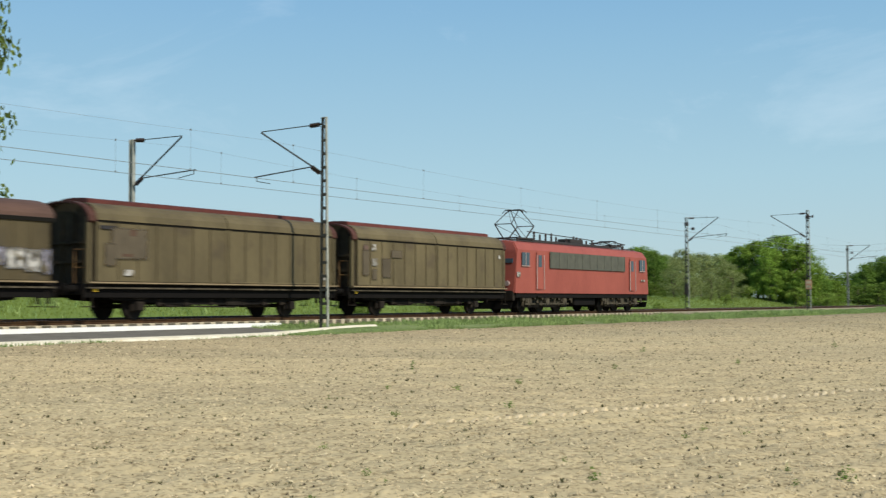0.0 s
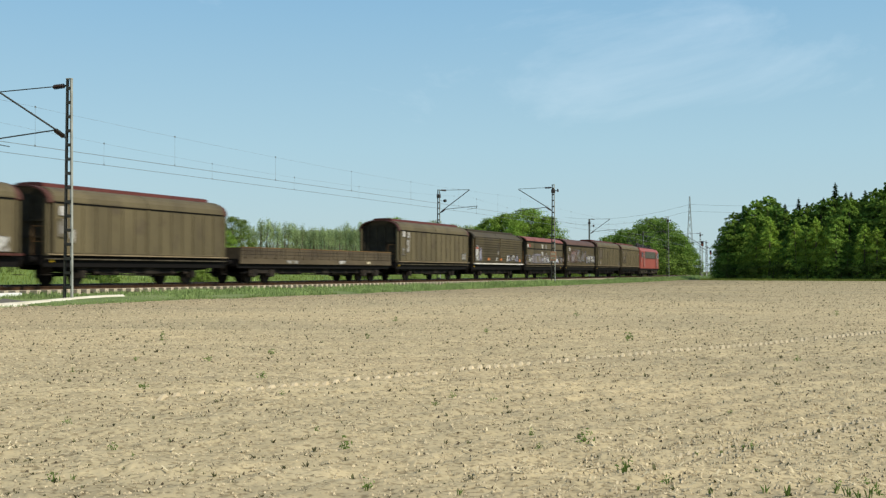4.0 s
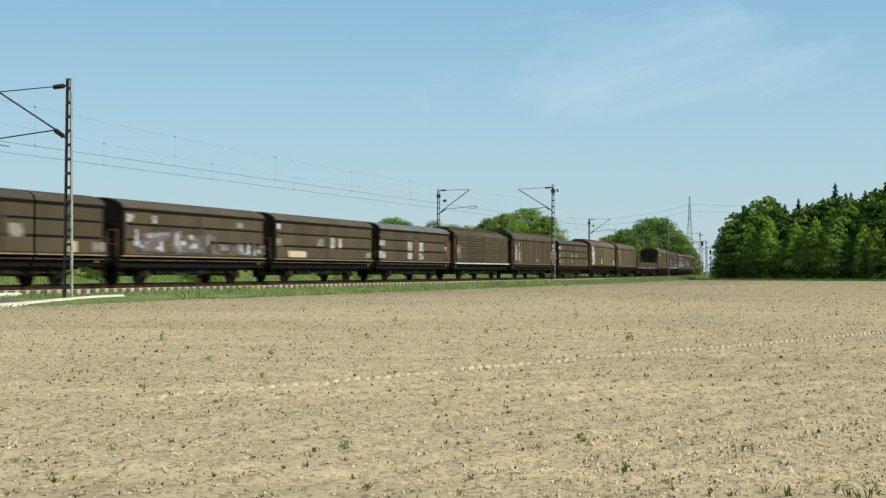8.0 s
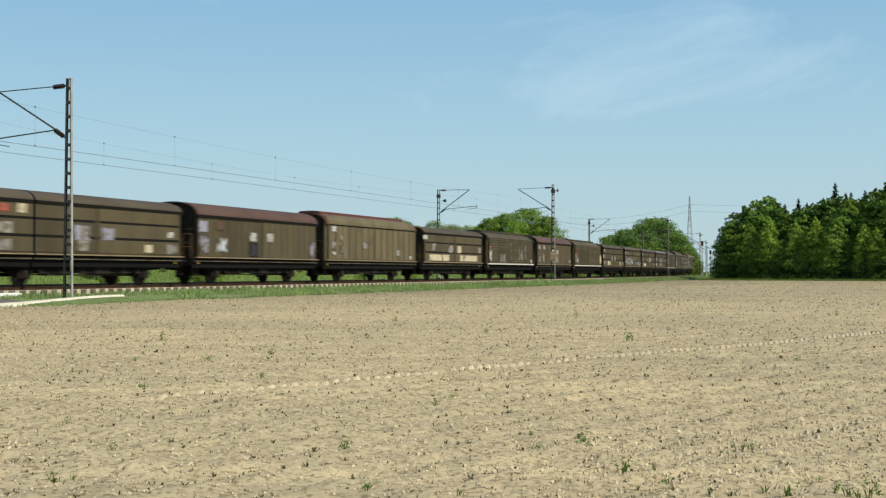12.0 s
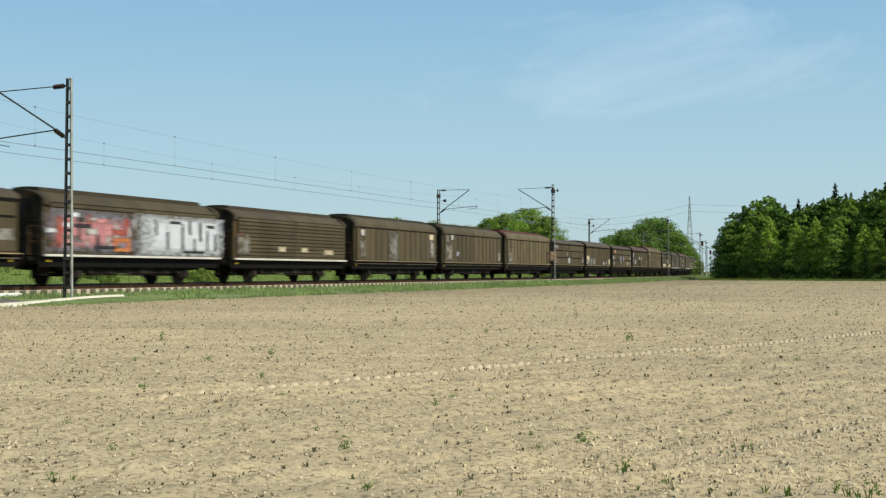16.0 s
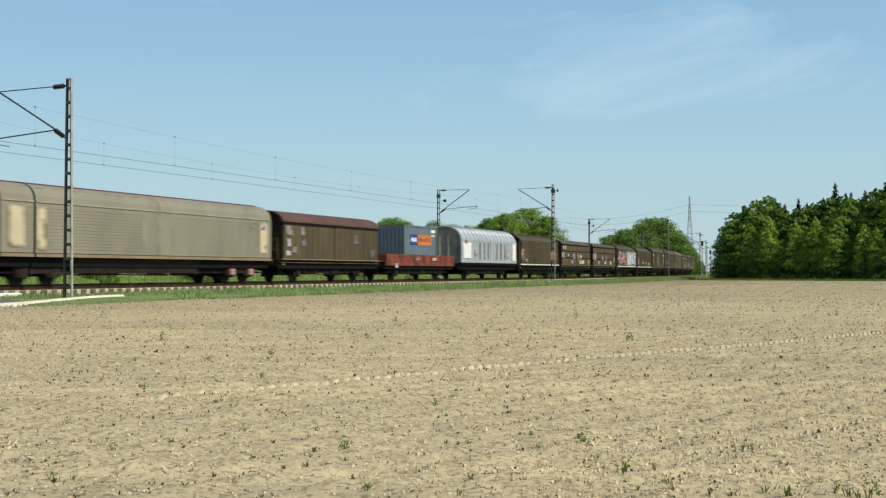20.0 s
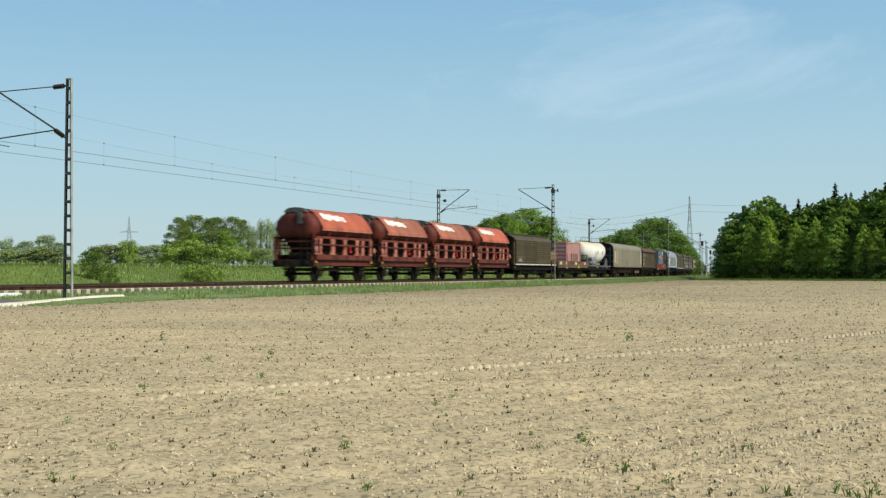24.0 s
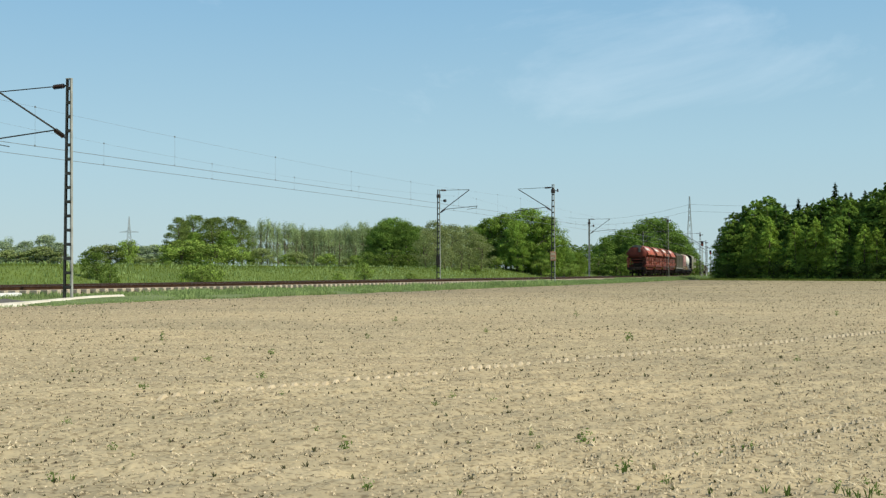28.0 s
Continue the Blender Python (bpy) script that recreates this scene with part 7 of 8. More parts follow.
# ---- trees and bushes ----
def leaf_cloud(rnd, clumps, per, size, flat=1.0):
    """Leaves as small bent quads scattered over clumps; numpy for speed."""
    vs, fs = [], []
    for (cx, cy, cz), r in clumps:
        d = rnd.normal(size=(per, 3))
        d /= np.linalg.norm(d, axis=1)[:, None]
        rad = r * (1.25 * rnd.random(per) ** .45)[:, None]
        p = np.array((cx, cy, cz)) + d * rad * np.array((1.2, 1.2, flat))
        n = d + rnd.normal(scale=.7, size=(per, 3))
        n /= np.linalg.norm(n, axis=1)[:, None]
        a = np.cross(n, rnd.normal(size=(per, 3)))
        a /= np.linalg.norm(a, axis=1)[:, None]
        b = np.cross(n, a)
        s = (size * (0.6 + 0.8 * rnd.random(per)))[:, None]
        q = np.stack([p - a * s, p - b * s * .6, p + a * s, p + b * s * .6], axis=1)
        base = len(vs)
        vs.extend(map(tuple, q.reshape(-1, 3)))
        fs.extend([(base + 4 * i, base + 4 * i + 1, base + 4 * i + 2, base + 4 * i + 3) for i in range(per)])
    return vs, fs


def tree(name, seed, h, w, leafmat, clumps=34, per=120, leaf=.22, trunk=.28, low=.12, shape="round", label="", category="tree"):
    """Tapered trunk, limbs and an uneven crown; built at the origin."""
    rnd = np.random.default_rng(seed)
    root = new(name)
    bm = bmesh.new()
    z = 0
    p = Vector((0, 0, -.3))
    pts = [p]
    for i in range(5):
        p = p + Vector((rnd.normal(0, .02 * h), rnd.normal(0, .02 * h), h * .16))
        pts.append(p)
    tr = trunk * h / 10
    for i, (a, b) in enumerate(zip(pts, pts[1:])):
        tube(bm, a, b, tr * (1 - .16 * i), tr * (1 - .16 * (i + 1)), n=8, caps=False)
    part("trunk", bm, M["bark"], root)
    cl = []
    for i in range(clumps):
        core = i % 3 == 0
        zz = low + (1 - low) * (rnd.random() ** .8)
        if shape == "round":
            k = math.sin(math.pi * min(1, max(.02, (zz - low * .6) / (1 - low * .6))) ** .75) ** .6
        elif shape == "tall":
            k = .4 + .6 * math.sin(math.pi * zz)
        else:
            k = (1 - zz ** 3) ** .5
        a = rnd.random() * 2 * math.pi
        rr = w / 2 * k * ((.72 + .28 * rnd.random()) if not core else .62 * rnd.random())
        r = w * ((.07 + .055 * rnd.random()) if not core else .19)
        if shape == "tall":
            r = w * (.13 + .1 * rnd.random())
        cl.append(((rr * math.cos(a), rr * math.sin(a), min(zz * h, h - r * .5)), r))
    bm = bmesh.new()
    for i in range(7):
        (x, y, zc), r = cl[i * clumps // 7]
        st = pts[2 + i % 3]
        mid = st.lerp(Vector((x, y, zc)), .5) + Vector((0, 0, h * .04))
        tube(bm, st, mid, tr * .45, tr * .3, n=6, caps=False)
        tube(bm, mid, (x, y, zc), tr * .3, tr * .1, n=6, caps=False)
    part("limbs", bm, M["bark"], root)
    v, f = leaf_cloud(rnd, cl, per, leaf, 2.4 if shape == "tall" else .62)
    crown = new("crown", raw("crown", v, f, M[leafmat]))
    crown.parent = root
    return tagged(root, label or "leafy green tree behind the meadow", category, "", "thing")


def tiered(seed, h, w, leafmat, boughs=95, per=90, leaf=.15, low=.04, point=.35, sag=.12):
    """A forest-edge tree: level boughs in tiers, each a flat spray of leaves, with dark gaps between."""
    rnd = np.random.default_rng(seed)
    root = new("deciduous_tree")
    bm = bmesh.new()
    tr = .022 * h
    tube(bm, (0, 0, -.3), (0, 0, h * .5), tr, tr * .6, n=8, caps=False)
    tube(bm, (0, 0, h * .5), (.02 * h, .01 * h, h * .93), tr * .6, .02, n=7, caps=False)
    part("trunk", bm, M["bark"], root)
    bm = bmesh.new()
    vs, fs = [], []
    for i in range(boughs):
        u = low + (1 - low) * ((i + rnd.random()) / boughs) ** .9
        k = (math.sin(math.pi * min(1, .3 + .7 * u) ** 1.2) ** .55) * (1 - point * u ** 2)
        ln = max(.35, w / 2 * max(.06, k) * rnd.uniform(.72, 1.12))
        a = i * 2.399 + rnd.normal(0, .35)
        o = np.array((math.cos(a), math.sin(a), 0))
        q = np.array((-o[1], o[0], 0))
        z0 = u * h - ln * .05
        rise = rnd.uniform(-.05, .3) * (1 if u > .45 else .5)
        n = int(per * (.35 + .65 * ln / (w / 2)))
        f = .22 + .8 * rnd.random(n) ** .62
        side = rnd.normal(0, .2, n) * ln * (1.15 - .55 * f)
        zz = z0 + f * ln * rise - sag * ln * f ** 2 * 2 - np.abs(side) * .25 + rnd.normal(0, .035 * ln + .05, n)
        p = o[None] * (f * ln)[:, None] + q[None] * side[:, None]
        p[:, 2] = np.minimum(zz, h)
        nm = np.array((0, 0, 1.0))[None] * .9 + o[None] * .5 + rnd.normal(0, .45, (n, 3))
        nm /= np.linalg.norm(nm, axis=1)[:, None]
        t1 = np.cross(nm, rnd.normal(size=(n, 3)))
        t1 /= np.linalg.norm(t1, axis=1)[:, None]
        t2 = np.cross(nm, t1)
        s = (leaf * (.6 + .8 * rnd.random(n)))[:, None]
        c = np.stack([p - t1 * s, p - t2 * s * .6, p + t1 * s, p + t2 * s * .6], axis=1)
        b = len(vs)
        vs.extend(map(tuple, c.reshape(-1, 3)))
        fs.extend([(b + 4 * j, b + 4 * j + 1, b + 4 * j + 2, b + 4 * j + 3) for j in range(n)])
        if i % 30 == 14:
            tube(bm, (0, 0, z0 - ln * .1), tuple(o * ln * .7 + np.array((0, 0, z0 + ln * rise * .5))), tr * .35, tr * .1, n=5, caps=False)
    part("limbs", bm, M["bark"], root)
    crown = new("crown", raw("crown", vs, fs, M[leafmat]))
    crown.parent = root
    return tagged(root, "leafy green tree at the wood's edge", "tree", "", "thing")


def fir(seed, h, w):
    """A conifer: leader, whorls of drooping boughs with needle sprays."""
    rnd = random.Random(seed)
    root = new("conifer")
    bm = bmesh.new()
    tube(bm, (0, 0, -.3), (0, 0, h * .9), .15, .01, n=7)
    part("trunk", bm, M["bark"], root)
    vs, fs = [], []
    def spray(a, b, wd):
        d = (b - a)
        n = d.cross(Vector((rnd.gauss(0, .4), rnd.gauss(0, .4), 1))).normalized() * wd
        m = a + d * .45
        k = len(vs)
        vs.extend(map(tuple, (a, m - n, b, m + n)))
        fs.append((k, k + 1, k + 2, k + 3))
    z = h * .12
    while z < h:
        u = z / h
        r = w / 2 * (1.06 - u) * rnd.uniform(.8, 1.15) + .08
        for i in range(15):
            a = rnd.uniform(0, 6.28)
            rr = r * rnd.uniform(.5, 1.15)
            o = Vector((math.cos(a), math.sin(a), 0))
            tip = Vector((0, 0, z)) + o * rr + Vector((0, 0, rr * rnd.uniform(-.3, .12)))
            root_ = Vector((0, 0, z + rr * .12))
            spray(root_, tip, rr * .22 + .05)
            for q in (.45, .65, .85):
                p = root_.lerp(tip, q)
                side = Vector((-o.y, o.x, 0)) * rr * .3 * rnd.choice((-1, 1))
                spray(p, p + side + o * rr * .15 - Vector((0, 0, rr * .1)), rr * .12 + .03)
        z += .13 + .1 * (1 - u)
    for i in range(6):
        a = rnd.uniform(0, 6.28)
        spray(Vector((0, 0, h * .9)), Vector((.09 * math.cos(a), .09 * math.sin(a), h * 1.02)), .05)
    crown = new("crown", raw("crown", vs, fs, M["needle"]))
    crown.parent = root
    return tagged(root, "dark conifer", "conifer", "", "thing")


PROTO = {}


def plant(kind, x, y, h, label, group, rot=0.0, wide=1.0, category="tree"):
    """Places a tree of a kind; later ones are copies, sized."""
    hh, ww, fn = KINDS[kind]
    s = h / hh
    if kind not in PROTO:
        PROTO[kind] = fn()
        ob = PROTO[kind]
    else:
        ob = copy_thing(PROTO[kind], Matrix())
    z = ground_z(x, y)
    ob.matrix_basis = Matrix.LocRotScale((x, y, z), Euler((0, 0, rot)), (s * wide, s * wide, s))
    return tagged(ob, label, category, group, "thing")


KINDS = {
    "oak_a": (12, 10, lambda: tree("deciduous_tree", 1, 12, 10, "leaf", 115, 150, .14)),
    "oak_b": (12, 9, lambda: tree("deciduous_tree", 2, 12, 9, "leaf", 110, 150, .14, low=.06)),
    "wood_a": (12, 8, lambda: tiered(3, 12, 7.6, "leaf_dark", 110, 95, point=.08)),
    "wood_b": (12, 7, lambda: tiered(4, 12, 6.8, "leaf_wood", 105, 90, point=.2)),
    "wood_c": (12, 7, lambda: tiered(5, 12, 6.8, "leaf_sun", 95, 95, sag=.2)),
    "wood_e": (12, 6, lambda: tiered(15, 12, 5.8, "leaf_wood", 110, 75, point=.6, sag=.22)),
    "oak_d": (12, 10, lambda: tree("deciduous_tree", 18, 12, 10, "leaf_mid", 120, 140, .14, low=.0)),
    "ash": (12, 9, lambda: tree("deciduous_tree", 16, 12, 9, "leaf_ash", 90, 100, .14, low=.15)),
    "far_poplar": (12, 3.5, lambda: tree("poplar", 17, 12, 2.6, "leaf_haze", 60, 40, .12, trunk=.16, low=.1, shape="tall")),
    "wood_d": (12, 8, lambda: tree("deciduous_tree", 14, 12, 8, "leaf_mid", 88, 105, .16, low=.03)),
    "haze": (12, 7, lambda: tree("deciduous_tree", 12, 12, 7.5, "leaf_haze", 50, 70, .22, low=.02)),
    "fir": (12, 3, lambda: fir(6, 12, 4.4)),
    "poplar": (12, 3.5, lambda: tree("poplar", 7, 12, 2.6, "leaf_poplar", 60, 40, .12, trunk=.16, low=.1, shape="tall")),
    "willow": (6, 6, lambda: tree("grey_bush", 8, 6, 6, "leaf_grey", 60, 90, .09, low=.05, category="bush")),
    "bush": (4, 4.5, lambda: tree("bush", 9, 4, 4.6, "leaf_bush", 44, 70, .115, low=.02, shape="dome", category="bush")),
    "bush_d": (4, 4.5, lambda: tree("bush", 11, 4, 4.6, "leaf_low", 44, 70, .115, low=.02, shape="dome", category="bush")),
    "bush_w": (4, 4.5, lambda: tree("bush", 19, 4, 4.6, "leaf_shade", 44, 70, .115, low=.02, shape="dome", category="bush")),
    "bush_p": (4, 4.5, lambda: tree("bush", 10, 4, 4.6, "leaf_pale", 42, 70, .115, low=.02, shape="dome", category="bush")),
}
KP = 2165.0


def seen_at(px, depth):
    """Ground place on a bearing from the eye, at that depth."""
    return (px - 784) / KP * depth, depth


def row(kind, px, depth, top, label, group, rot=0.0, wide=1.0, category="tree"):
    """A tree on that bearing and depth, grown up to that line of sight."""
    x, y = seen_at(px, depth)
    h = EYE + (481.7 - top) / KP * depth - ground_z(x, y)
    plant(kind, x, y, h, label, group, rot, wide, category)


rv = random.Random(5)
# thicket left of the line, from the left edge to the line's bend
def thicket(items):
    for k, px, d, top, wd in items:
        row(k, px, d, top, "broad green " + ("bush" if k[:4] == "bush" else "leafy tree") + " at the meadow's far edge", "trees behind the line", rv.uniform(0, 6), wd, "bush" if k[:4] == "bush" else "tree")


thicket([("ash", 345, 152, 382, .95), ("ash", 412, 152, 385, .9), ("ash", 316, 150, 386, .75), ("ash", 372, 149, 388, .9), ("oak_a", 400, 148, 410, .8), ("ash", 330, 155, 392, .9), ("bush", 325, 142, 425, 1.6), ("bush", 380, 140, 432, 1.5), ("bush_d", 288, 140, 456, 1.1), ("bush_d", 258, 140, 466, 1.2), ("ash", 385, 156, 386, 1.0), ("oak_a", 345, 148, 412, .9), ("ash", 428, 158, 390, .7), ("bush", 415, 146, 436, 1.4), ("bush", 350, 144, 436, 1.5)])
thicket([("oak_d", 695, 182, 387, 1.2), ("oak_d", 664, 183, 404, .85), ("oak_d", 732, 184, 402, .85), ("oak_d", 716, 180, 394, .9), ("oak_d", 678, 180, 396, .9), ("bush_d", 745, 178, 440, 1.3), ("bush_d", 650, 176, 446, 1.2), ("bush_d", 695, 175, 442, 1.5), ("bush_d", 670, 174, 452, 1.4), ("bush_d", 722, 174, 452, 1.4)])
thicket([("oak_a", 868, 192, 388, .95), ("oak_b", 852, 196, 398, .8), ("oak_a", 935, 190, 371, 1.1), ("oak_b", 895, 192, 380, 1.05), ("oak_b", 968, 186, 385, 1.0), ("oak_a", 915, 186, 392, .9), ("bush", 905, 200, 440, 1.3), ("bush", 950, 200, 448, 1.3), ("bush", 990, 196, 440, 1.3), ("bush", 1012, 198, 450, 1.3), ("bush", 868, 200, 444, 1.3), ("bush", 880, 184, 456, 1.0), ("bush", 958, 183, 458, 1.0), ("bush_d", 695, 178, 452, 1.1), ("bush_d", 722, 178, 452, 1.0)])
thicket([("oak_d", 872, 190, 424, .9), ("oak_a", 905, 188, 426, .9), ("oak_d", 940, 188, 418, .9), ("oak_a", 972, 186, 420, .9), ("oak_d", 998, 190, 436, .9), ("oak_a", 925, 184, 436, .9), ("oak_d", 958, 184, 440, .9), ("oak_a", 1022, 194, 448, .9), ("bush", 835, 186, 446, 1.2), ("bush", 818, 182, 452, 1.2)])
thicket([("wood_d", 1165, 265, 386, 1.0), ("wood_d", 1135, 262, 398, 1.0), ("wood_d", 1195, 270, 408, 1.0), ("wood_d", 1100, 258, 408, 1.0), ("wood_d", 1212, 280, 428, .8), ("wood_d", 1070, 255, 420, 1.0), ("wood_d", 1150, 256, 412, .9), ("wood_d", 1120, 254, 418, .9), ("wood_d", 1180, 262, 394, 1.2), ("wood_d", 1148, 264, 388, 1.2), ("wood_d", 1205, 268, 418, 1.1), ("wood_d", 1224, 274, 440, 1.1), ("wood_d", 1112, 260, 406, 1.2), ("wood_d", 1085, 258, 416, 1.1), ("bush_d", 1120, 240, 448, 1.6), ("bush_d", 1060, 238, 456, 1.6), ("bush_d", 1090, 236, 452, 1.6), ("bush_d", 1150, 244, 440, 1.8), ("bush_d", 1180, 248, 446, 1.7), ("bush_d", 1208, 252, 454, 1.6)])
for px, d, top in ((770, 165, 392), (800, 168, 398), (832, 170, 405), (755, 160, 410), (815, 160, 425), (850, 168, 418), (785, 158, 430)):
    row("willow", px, d, top, "grey-green half-bare bush with thin twigs", "trees behind the line", rv.uniform(0, 6), .8, "bush")
for i in range(34):
    px = 438 + i * 6.4 + rv.uniform(-3, 3)
    row("poplar", px, 230 + rv.uniform(-12, 30), 397 + rv.uniform(-6, 10) + (5 if px > 520 else 0), "slender pale green poplar in a row", "poplars behind the meadow", rv.uniform(0, 6), 1.0)
for i, px in enumerate((446, 462, 512, 526, 578, 612, 632)):
    row(("bush", "bush_p")[i % 2], px, 205, (446, 440, 450, 447, 449, 458, 452)[i], "pale green bush in front of poplars", "bushes behind the meadow", rv.uniform(0, 6), 1.2, "bush")
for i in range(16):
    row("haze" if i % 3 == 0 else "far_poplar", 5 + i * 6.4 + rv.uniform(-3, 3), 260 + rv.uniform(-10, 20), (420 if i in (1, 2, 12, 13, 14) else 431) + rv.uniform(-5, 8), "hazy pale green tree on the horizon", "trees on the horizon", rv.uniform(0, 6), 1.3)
for px, top, wd in ((155, 446, 1.1), (172, 437, 1.1), (192, 434, 1.3), (206, 446, 1.2), (226, 426, .8), (246, 456, 1.4), (270, 458, 1.5), (290, 452, 1.3)):
    row(("bush_p", "bush", "bush_d")[int(px) % 3], px, 210, top, "green bush far over the meadow", "bushes behind the meadow", rv.uniform(0, 6), wd, "bush")
for px, d, top, wd in ((171, 80, 448, .95), (645, 96, 466, .7), (195, 76, 472, .9), (728, 104, 484, .9), (600, 96, 484, .8), (372, 80, 470, 1.0), (343, 82, 470, 1.1), (358, 76, 478, .9)):
    row("bush_d" if px < 200 else "bush", px, d, top, "low green bush standing in the meadow", "bushes in the meadow", rv.uniform(0, 6), wd, "bush")
for i in range(12):
    row(("haze", "bush_p", "haze")[i % 3], 4 + i * 9.5 + rv.uniform(-3, 3), 240, 444 + rv.uniform(-8, 8), "pale bush far over the meadow", "bushes behind the meadow", rv.uniform(0, 6), 1.3, "bush")
for px, d, top, wd in ((210, 118, 470, 1.3), (240, 122, 466, 1.0), (268, 120, 472, 1.4), (296, 126, 462, 1.0), (330, 124, 462, 1.2), (372, 128, 466, 1.0), (412, 130, 468, .9), (770, 150, 470, 1.0), (842, 156, 470, 1.1), (1010, 170, 468, 1.1)):
    row("bush", px, d, top, "low leafy bush at the meadow's edge", "bushes in the meadow", rv.uniform(0, 6), wd, "bush")
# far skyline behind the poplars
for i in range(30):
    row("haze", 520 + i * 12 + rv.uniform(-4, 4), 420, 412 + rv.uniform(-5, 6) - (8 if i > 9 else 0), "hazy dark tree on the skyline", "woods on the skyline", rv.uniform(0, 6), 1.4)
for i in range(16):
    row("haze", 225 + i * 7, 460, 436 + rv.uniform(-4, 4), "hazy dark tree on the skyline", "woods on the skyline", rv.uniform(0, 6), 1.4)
for i in range(12):
    row("wood_a", 1000 + i * 9, 420, 436 + rv.uniform(-6, 4), "hazy dark tree on the skyline", "woods on the skyline", rv.uniform(0, 6), 1.2)
# wood at the end of the field
WOOD = [(1276, 444), (1282, 418), (1288, 396), (1300, 376), (1318, 364), (1338, 354), (1360, 347), (1376, 362), (1392, 376), (1408, 370), (1424, 367), (1440, 360), (1456, 354), (1472, 349), (1488, 347), (1504, 350), (1520, 352), (1536, 346),
        (1553, 334), (1572, 322), (1592, 318), (1615, 322), (1640, 320), (1665, 326), (1690, 330)]
for i, (px, top) in enumerate(WOOD):
    d = 185 - (px - 1285) * .055
    row(("wood_a", "wood_a", "wood_b", "wood_a", "wood_e")[i % 5], px, d + rv.uniform(-1, 4), top, "dark green leafy tree at the wood's edge", "trees of the wood", rv.uniform(0, 6), rv.uniform(.95, 1.2))
    row(("wood_b", "wood_a", "wood_e")[i % 3], px + 8, d + 8, top + rv.uniform(2, 6), "dark green leafy tree inside the wood", "trees of the wood", rv.uniform(0, 6), 1.0)
    row("wood_e", px + 3, d + 15, top + 14, "dark green leafy tree inside the wood", "trees of the wood", rv.uniform(0, 6), 1.25)
# lower trees before the edge, sun put into the leaf colours, darker trees for shade between them
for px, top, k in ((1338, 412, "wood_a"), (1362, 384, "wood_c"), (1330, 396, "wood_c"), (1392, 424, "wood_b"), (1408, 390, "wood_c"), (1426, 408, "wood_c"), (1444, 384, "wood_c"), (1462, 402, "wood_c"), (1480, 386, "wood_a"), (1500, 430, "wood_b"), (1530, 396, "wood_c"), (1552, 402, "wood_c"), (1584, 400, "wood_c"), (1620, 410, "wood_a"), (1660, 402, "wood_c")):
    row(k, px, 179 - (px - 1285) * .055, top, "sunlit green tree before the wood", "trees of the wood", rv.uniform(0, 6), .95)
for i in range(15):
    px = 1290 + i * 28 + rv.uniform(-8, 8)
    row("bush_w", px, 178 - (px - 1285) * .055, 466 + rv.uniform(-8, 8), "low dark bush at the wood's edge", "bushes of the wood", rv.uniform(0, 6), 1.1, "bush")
for px, top in ((1390, 362), (1414, 352), (1429, 360), (1458, 351), (1479, 325), (1498, 342), (1507, 341), (1532, 338), (1543, 350)):
    row("fir", px, 190 - (px - 1285) * .05, top, "dark conifer rising over the wood", "conifers of the wood", rv.uniform(0, 6), 1.0, "conifer")
# a tree beside the lane, near the crossing
plant("ash", -41.8, 60.0, 21.6, "leafy tree beyond the line near the crossing", "trees behind the line", 1.0, .62)


# ---- what covers the field and the verges ----
def scatter(name, mat, label, category, makers):
    vs, fs = [], []
    for pts, faces in makers:
        b = len(vs)
        vs.extend(pts)
        fs.extend([tuple(b + i for i in f) for f in faces])
    return tagged(new(name, raw(name, vs, fs, mat)), label, category, "", "stuff")


def fan_point(rnd, d0, d1, spread=0.66):
    """A random place on the field in front of the eye, even in area."""
    d = math.sqrt(rnd.uniform(d0 * d0, d1 * d1))
    return d * rnd.uniform(-spread, 0.44), d


def clod(rnd, x, y, r):
    z = FIELD + soil_z(x, y) + r * .15
    pts = []
    for dx, dy, dz in ((1, 0, 0), (0, 1, 0), (-1, 0, 0), (0, -1, 0), (0, 0, 1.3), (.6, .6, .7), (-.6, .6, .6), (-.6, -.6, .6), (.6, -.6, .6)):
        k = r * rnd.uniform(.65, 1.25)
        pts.append((x + dx * k, y + dy * k, z + dz * k - r * .25 * (dz == 0)))
    return pts, [(0, 5, 4), (5, 1, 4), (1, 6, 4), (6, 2, 4), (2, 7, 4), (7, 3, 4), (3, 8, 4), (8, 0, 4)]


def sprout(rnd, x, y, h, blades):
    z = FIELD + soil_z(x, y) - .01
    pts, fs = [], []
    for _ in range(blades):
        a, lean = rnd.uniform(0, 6.28), rnd.uniform(.2, .9) * h
        w = h * rnd.uniform(.1, .22)
        dx, dy = math.cos(a), math.sin(a)
        b = len(pts)
        hh = h * rnd.uniform(.6, 1.1)
        pts += [(x - dy * w * .3, y + dx * w * .3, z), (x + dy * w * .3, y - dx * w * .3, z), (x + dx * lean * .5 + dy * w, y + dy * lean * .5 - dx * w, z + hh * .65),
                (x + dx * lean, y + dy * lean, z + hh), (x + dx * lean * .5 - dy * w, y + dy * lean * .5 + dx * w, z + hh * .65)]
        fs.append((b, b + 1, b + 2, b + 3, b + 4))
    return pts, fs


